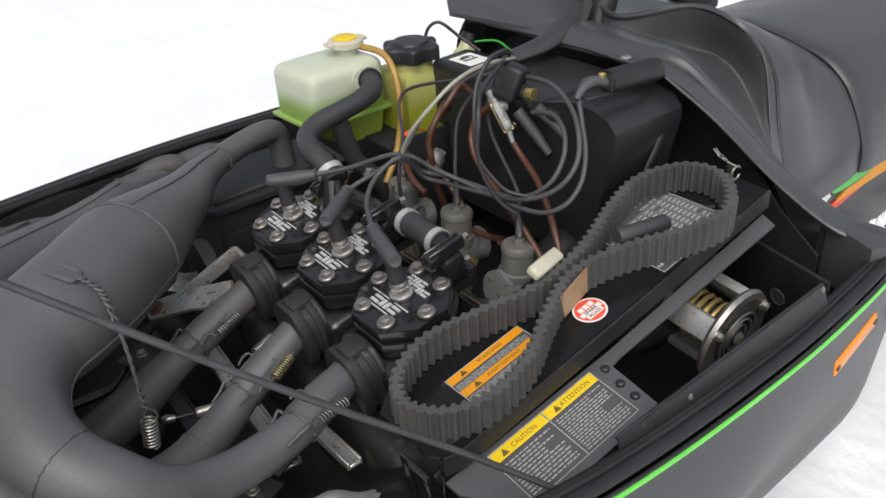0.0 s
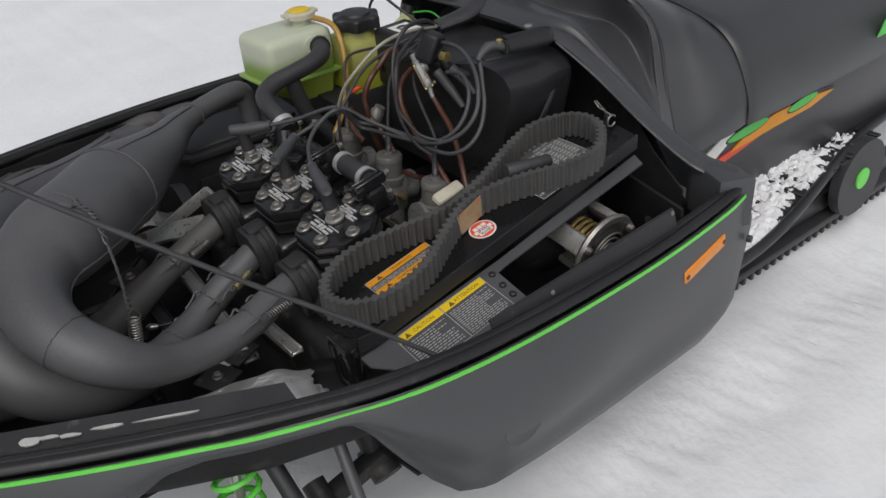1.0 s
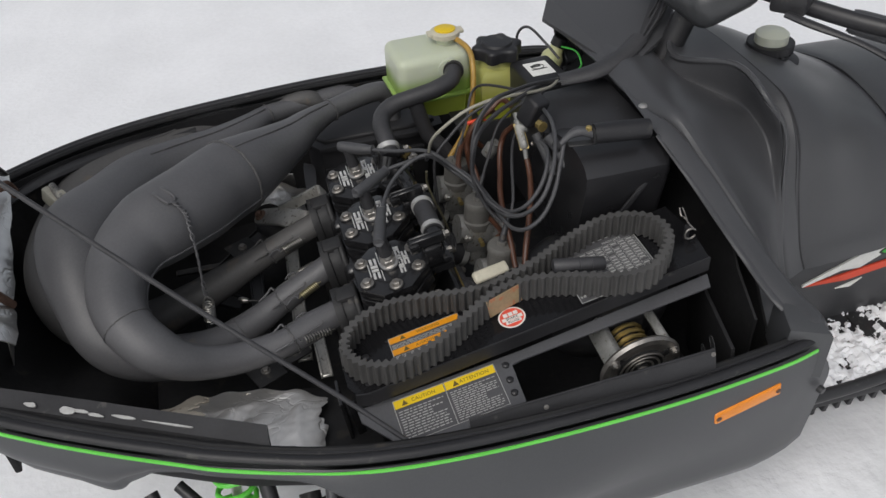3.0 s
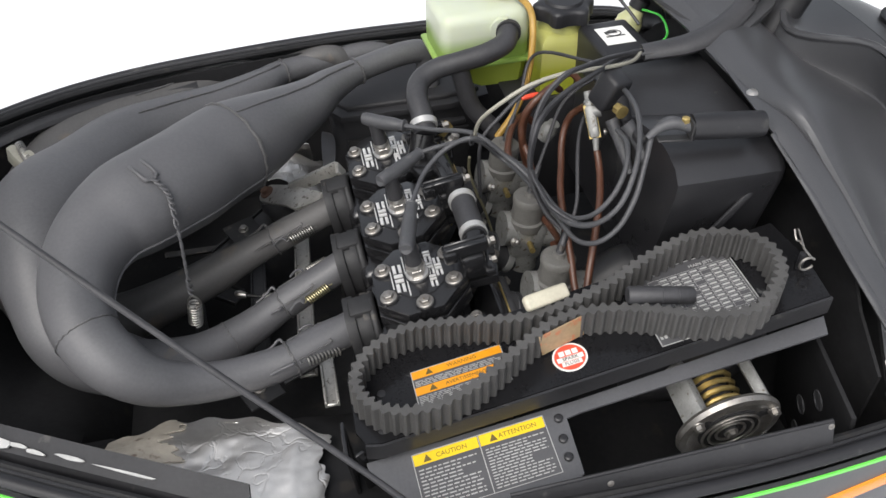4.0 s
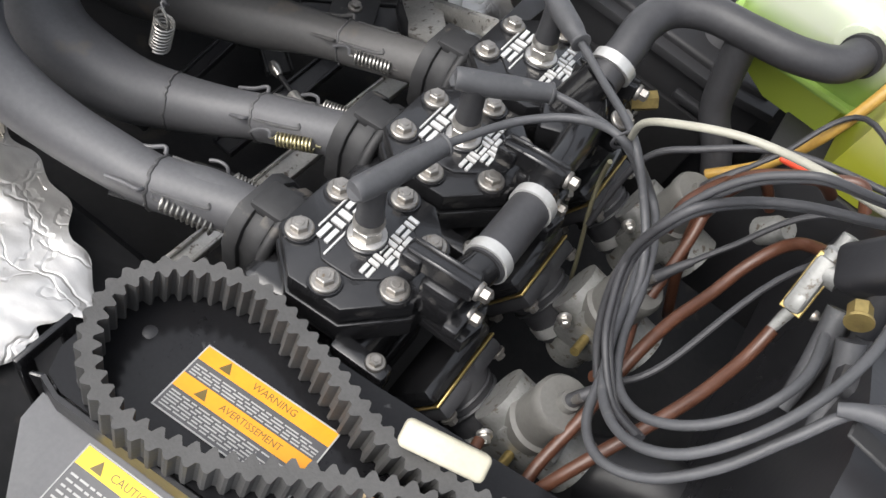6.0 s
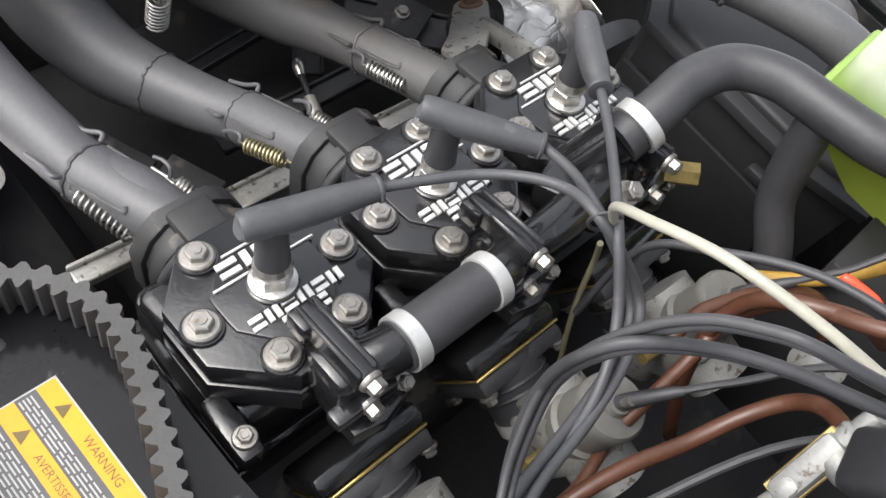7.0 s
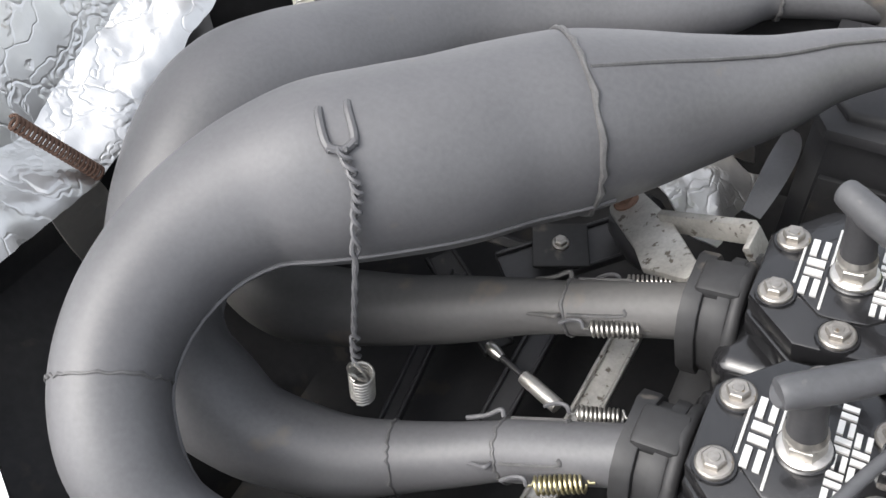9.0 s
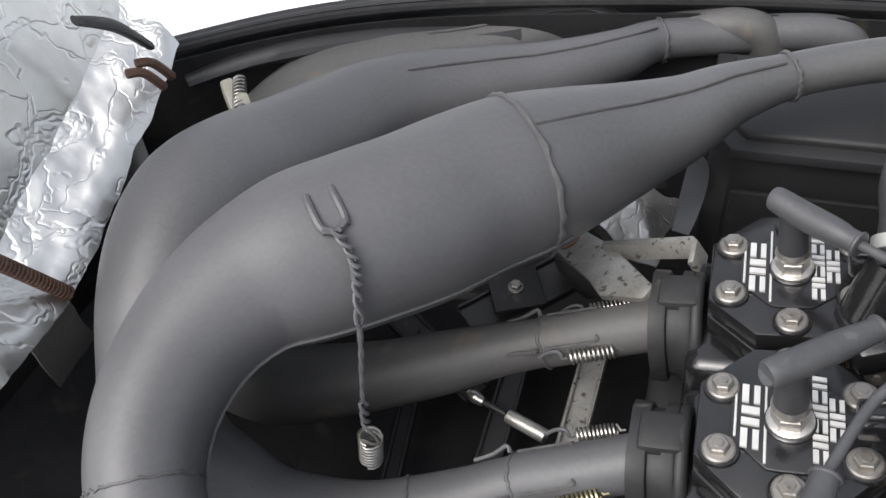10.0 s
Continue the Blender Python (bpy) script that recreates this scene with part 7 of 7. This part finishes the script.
# ---- tipped hood, foil lined, ahead of the bay ----
def hood():
    th = thing("tipped_hood", (-0.15, 0.88, 0.45), "hood tipped forward upright, showing its foil-lined inside", "hood")
    ys, xs, zs = (0.60, 0.736, 0.80, 0.835, 0.94, 1.06, 1.20), (-0.056, -0.066, -0.082, -0.093, -0.100, -0.103, -0.106), (0.575, 0.560, 0.538, 0.525, 0.552, 0.594, 0.645)
    rows = []
    for h in list(np.linspace(0, 0.10, 18)) + list(np.linspace(0.115, 0.80, 44)):
        row = []
        for s in np.linspace(0, 1, 84):
            y = 0.705 + 0.395 * s
            wide = y + (s - 0.35) * 0.42 * h
            lip = min(h, 0.075)
            row.append((float(np.interp(y, ys, xs)) - 0.80 * lip - 0.32 * (h - lip), wide, float(np.interp(y, ys, zs)) + 0.38 * lip + 0.95 * (h - lip) - 0.010 * max(0.0, 1 - h / 0.02) ** 2))
        rows.append(row)
    part("foil_lining", Geo().grid(crumple(rows, 0.0035, 12.0), 0.002), FOIL_LINING, th, "creased silver foil lining", smooth=30)
    back = [[(x - 0.03, y, z - 0.004) for x, y, z in r[::7] + [r[-1]]] for r in rows[::5]]
    part("hood_shell", Geo().grid(back, 0.006), PAN, th)
    corners = [Vector((-0.100, 0.785, 0.519)), Vector((-0.100, 0.838, 0.512)), Vector((-0.119, 0.794, 0.432)), Vector((-0.142, 0.866, 0.398))]
    flap = [[tuple((corners[0] * (1 - s) + corners[1] * s) * (1 - t) + (corners[2] * (1 - s) + corners[3] * s) * t) for s in np.linspace(0, 1, 14)] for t in np.linspace(0, 1, 16)]
    part("foil_flap", Geo().grid(crumple(flap, 0.003, 31.0), 0.0015), FOIL, th, "torn foil flap below the hinge line", smooth=30)
    part("hinge_spring", Geo().coil((-0.112, 0.806, 0.600), (-0.094, 0.838, 0.522), 0.0055, 0.0015, 22, 6), RUST, th, "rusty hinge spring")
    part("hinge_bracket", Geo().tube([(-0.118, 0.999, 0.683), (-0.104, 1.024, 0.664), (-0.096, 1.046, 0.632)], [0.009, 0.013, 0.011], 10, 5, flat=0.4), BLACK_DIRTY, th, "black hinge bracket")
    g = Geo()
    for d in (-0.008, 0.008):
        g.tube([(-0.100, 1.018 + d, 0.624), (-0.092, 1.030 + d, 0.618), (-0.090, 1.046 + d, 0.592)], 0.0045, 8, 4)
    part("bracket_end", g, RUST, th, "rusty hinge end")


hood()
g = Geo()
g.box((0.01, 0.56, 0.12), pose(-0.165, 0.90, 0.445, 0, 0, 11.6), 0.003)
solo("front_bulkhead", g, DARK, "black front wall of the engine bay", "bulkhead")
g = Geo()
g.tube([(-0.13, 1.12, 0.535), (-0.06, 1.175, 0.54), (0.05, 1.225, 0.54), (0.20, 1.262, 0.535)], [0.01, 0.016, 0.018, 0.016], 10, 6, flat=0.6)
solo("far_rail", g, BLACK_SATIN, "black pressed rail along the far rim", "rail")

# support bar with chipped paint on the near rim
th = thing("support_bar", (0.08, 0.5, 0.54), "black flat support bar with chipped paint", "bar")
bar_pts = [(-0.10, 0.643, 0.548), (-0.005, 0.594, 0.549), (0.12, 0.528, 0.55), (0.257, 0.457, 0.551)]
g = Geo()
g.grid([[(x, y - 0.016 + 0.02 * s, z - 0.006 + 0.006 * s - 0.012 * (s < -0.9)) for x, y, z in spline(bar_pts, 6)] for s in (-1.0, -0.45, 0.3, 0.9)], 0.004)
part("flat_bar", g, BLACK_SATIN, th)
rnd = random.Random(3)
for x, w, h in ((0.012, 0.024, 0.012), (0.048, 0.024, 0.005), (0.085, 0.036, 0.0045), (0.14, 0.075, 0.0028), (-0.035, 0.02, 0.007), (0.028, 0.03, 0.005)):
    y = np.interp(x, [p[0] for p in bar_pts], [p[1] for p in bar_pts])
    m = frame_on((x, y - 0.017 + rnd.uniform(-0.003, 0.004), 0.5445), (1, -0.52, 0), (0, 0.95, 0.28))
    shape = [(w / 2 * math.cos(a) * rnd.uniform(0.7, 1.1), h / 2 * math.sin(a) * rnd.uniform(0.7, 1.1)) for a in np.linspace(0, 2 * math.pi, 11)[:-1]]
    part("chip", Geo().prism(shape, 0.0, 0.0025, m), CHIP, th, "bare chip in the paint")

# cable that holds the hood
solo("tether_cable", Geo().tube([(0.436, 0.385, 0.52), (0.354, 0.437, 0.589), (0.269, 0.487, 0.656), (0.191, 0.533, 0.72), (0.118, 0.577, 0.782), (0.0, 0.645, 0.885), (-0.2, 0.76, 1.055), (-0.27, 0.80, 1.115)], 0.0032, 10, 6), RUBBER, "thin black tether cable stretched over the engine bay", "cable")
g = Geo()
g.lathe([(0.005, 0.0), (0.005, 0.01), (0, 0.012)], pose(0.436, 0.388, 0.510), 12)
solo("cable_anchor", g, BLACK_SATIN, "black cable anchor on the ledge", "anchor")

# upright bracket in front of the guard
g = Geo()
for a in ((0.357, 0.497, 0.475), (0.357, 0.530, 0.475)):
    g.box((0.005, 0.012, 0.085), pose(*a, 0, -6, 0), 0.002)
g.box((0.005, 0.045, 0.012), pose(0.353, 0.5135, 0.512, 0, -6, 0), 0.002)
g.box((0.005, 0.045, 0.03), pose(0.361, 0.5135, 0.437, 0, -6, 0), 0.002)
solo("slotted_bracket", g, BLACK_GLOSS, "black slotted steel bracket before the guard", "bracket")


# ---- dash, steering and handlebar ----
def dash():
    th = thing("dash_panel", (0.92, 0.93, 0.72), "black dash panel with a rivet above the console", "dash panel")
    m = [(0.845, 1.06, 0.742), (0.90, 0.835, 0.735), (1.03, 0.92, 0.76), (1.07, 1.06, 0.80), (0.87, 1.10, 0.765)]
    g = Geo()
    g.add(m + [(x, y, z - 0.006) for x, y, z in m], [(0, 1, 2, 3, 4), (9, 8, 7, 6, 5)] + [(i, i + 5, (i + 1) % 5 + 5, (i + 1) % 5) for i in range(5)])
    part("panel", g, COWL, th)
    g = Geo()
    g.lathe([(0.0075, -0.001), (0.0075, 0.001), (0.005, 0.0024), (0, 0.0028)], frame_on((0.885, 0.946, 0.7405), (1, 0, 0.15), (0, 1, 0.05)), 16)
    part("rivet", g, STEEL, th, "bright rivet")


dash()


def handlebar():
    th = thing("handlebar", (1.05, MID, 0.80), "black handlebar with a pad, grip and brake lever", "handlebar")
    part("steering_pad", Geo().box((0.12, 0.22, 0.07), pose(1.03, 0.90, 0.86, 0, -20, 0), 0.03, 4), VINYL, th, "padded black cover")
    part("steering_post", Geo().tube([(0.95, MID + 0.05, 0.66), (1.0, MID + 0.05, 0.76), (1.04, MID + 0.05, 0.86)], 0.02, 16, 4), BLACK_SATIN, th)
    bar_tube = part("bar", Geo().tube([(1.04, 0.92, 0.87), (1.05, 0.78, 0.885), (1.12, 0.66, 0.875), (1.20, 0.575, 0.865)], 0.012, 14, 6), BLACK_SATIN, th)
    part("grip", Geo().tube([(1.135, 0.655, 0.868), (1.14, 0.65, 0.868), (1.235, 0.55, 0.852), (1.24, 0.545, 0.852)], [0.013, 0.0175, 0.0175, 0.02], 18, 6), RUBBER_GREY, bar_tube, "grey rubber grip")
    part("brake_lever", Geo().tube([(1.04, 0.68, 0.885), (1.06, 0.645, 0.88), (1.10, 0.60, 0.868), (1.135, 0.565, 0.85)], [0.007, 0.008, 0.006, 0.0075], 12, 6, flat=0.6), BLACK_SATIN, th, "black brake lever")
    part("master_cylinder", Geo().box((0.06, 0.05, 0.035), pose(1.07, 0.71, 0.895, 0, 0, 40), 0.006), BLACK_SATIN, th)

    th.location += Vector((0.01, -0.003, -0.016))


handlebar()


# ---- suspension and ski ----
def suspension():
    arm = thing("front_suspension", (0.2, 0.45, 0.3), "black tubular front suspension arms under the pan", "suspension")
    for a, b, r in (((0.078, 0.52, 0.40), (0.125, 0.40, 0.29), 0.0095), ((0.113, 0.53, 0.39), (0.225, 0.405, 0.315), 0.0085), ((0.231, 0.5, 0.42), (0.245, 0.405, 0.31), 0.011), ((0.117, 0.46, 0.37), (0.222, 0.46, 0.362), 0.008)):
        part("tube", Geo().cyl(a, b, r, seg=16), BLACK_SATIN, arm)
    link = thing("steering_linkage", (0.33, 0.5, 0.3), "black steering linkage with a grey tie rod", "steering linkage")
    g = Geo()
    g.box((0.11, 0.028, 0.024), pose(0.335, 0.50, 0.303, 0, -14, 0), 0.006)
    g.cyl((0.382, 0.485, 0.285), (0.382, 0.525, 0.31), 0.022, seg=20)
    g.cyl((0.285, 0.485, 0.30), (0.285, 0.515, 0.32), 0.016, seg=20)
    g.tube([(0.36, 0.54, 0.40), (0.375, 0.52, 0.34), (0.38, 0.51, 0.30)], 0.016, 14, 4)
    g.tube([(0.29, 0.50, 0.31), (0.28, 0.48, 0.28), (0.285, 0.465, 0.26)], 0.009, 12, 4)
    part("arm", g, BLACK_DIRTY, link)
    part("tie_rod", Geo().cyl((0.325, 0.52, 0.43), (0.305, 0.40, 0.285), 0.0085, seg=16), PLATE, link, "grey tie rod")
    part("rod_end", Geo().tube(ring_points((0.303, 0.392, 0.275), (0.2, 0.7, 0.7), 0.010, 20), 0.004, 8, 1, closed=True), STEEL, link, "steel rod end")
    sp = thing("ski_spindle", (0.26, 0.39, 0.1), "black cast ski spindle", "spindle")
    part("knuckle", Geo().box((0.075, 0.05, 0.05), pose(0.262, 0.395, 0.282, 10, 0, 0), 0.014, 3), BLACK_DIRTY, sp)
    part("post", Geo().cyl((0.258, 0.395, 0.32), (0.262, 0.38, 0.10), 0.02, seg=20), BLACK_SATIN, sp)
    part("leaf", Geo().box((0.16, 0.05, 0.04), pose(0.26, 0.375, 0.14), 0.01), BLACK_SATIN, sp)


suspension()


def shock():
    top, low = Vector((0.194, 0.525, 0.43)), Vector((0.176, 0.472, 0.225))
    th = thing("shock_absorber", low, "front shock absorber with a lime green coil spring", "shock absorber")
    d = (low - top)
    part("spring", Geo().coil(top, top + d * 0.95, 0.0265, 0.0040, 8.5, 8), LIME, th, "lime green coil spring")
    part("rod", Geo().cyl(top, top + d * 0.5, 0.007, seg=14), STEEL, th, "bright piston rod")
    part("damper_body", Geo().cyl(top + d * 0.5, low, 0.014, seg=20), BLACK_SATIN, th)
    part("adjuster", Geo().cyl(top + d * 0.52, top + d * 0.6, 0.016, seg=20), PURPLE, th, "blue adjuster")


shock()


def ski():
    th = thing("ski", (0.1, 0.34, GROUND), "black ski with a loop handle dusted with snow", "ski")
    rows = [[(x, 0.335 + w * s, GROUND + 0.028 + (0.10 * max(0, (-0.15 - x)) ** 1.4 * 6 if x < -0.15 else 0) + 0.012 * abs(s) ** 2) for s in np.linspace(-1, 1, 9)] for x, w in ((-0.55, 0.02), (-0.45, 0.05), (-0.2, 0.06), (0.1, 0.062), (0.4, 0.062), (0.54, 0.055))]
    part("blade", Geo().grid(rows, 0.008), BLACK_SATIN, th)
    loop = [(0.42, 0.275, 0.10), (0.545, 0.275, 0.135), (0.565, 0.30, 0.14), (0.565, 0.375, 0.14), (0.545, 0.395, 0.135), (0.42, 0.395, 0.10)]
    part("loop_handle", Geo().tube(loop, 0.009, 10, 6), BLACK_SATIN, th)
    part("snow_patch", Geo().box((0.10, 0.075, 0.02), pose(0.49, 0.335, 0.105, 0, -10, 0), 0.009, 3), SNOW, th, "patch of snow")


ski()
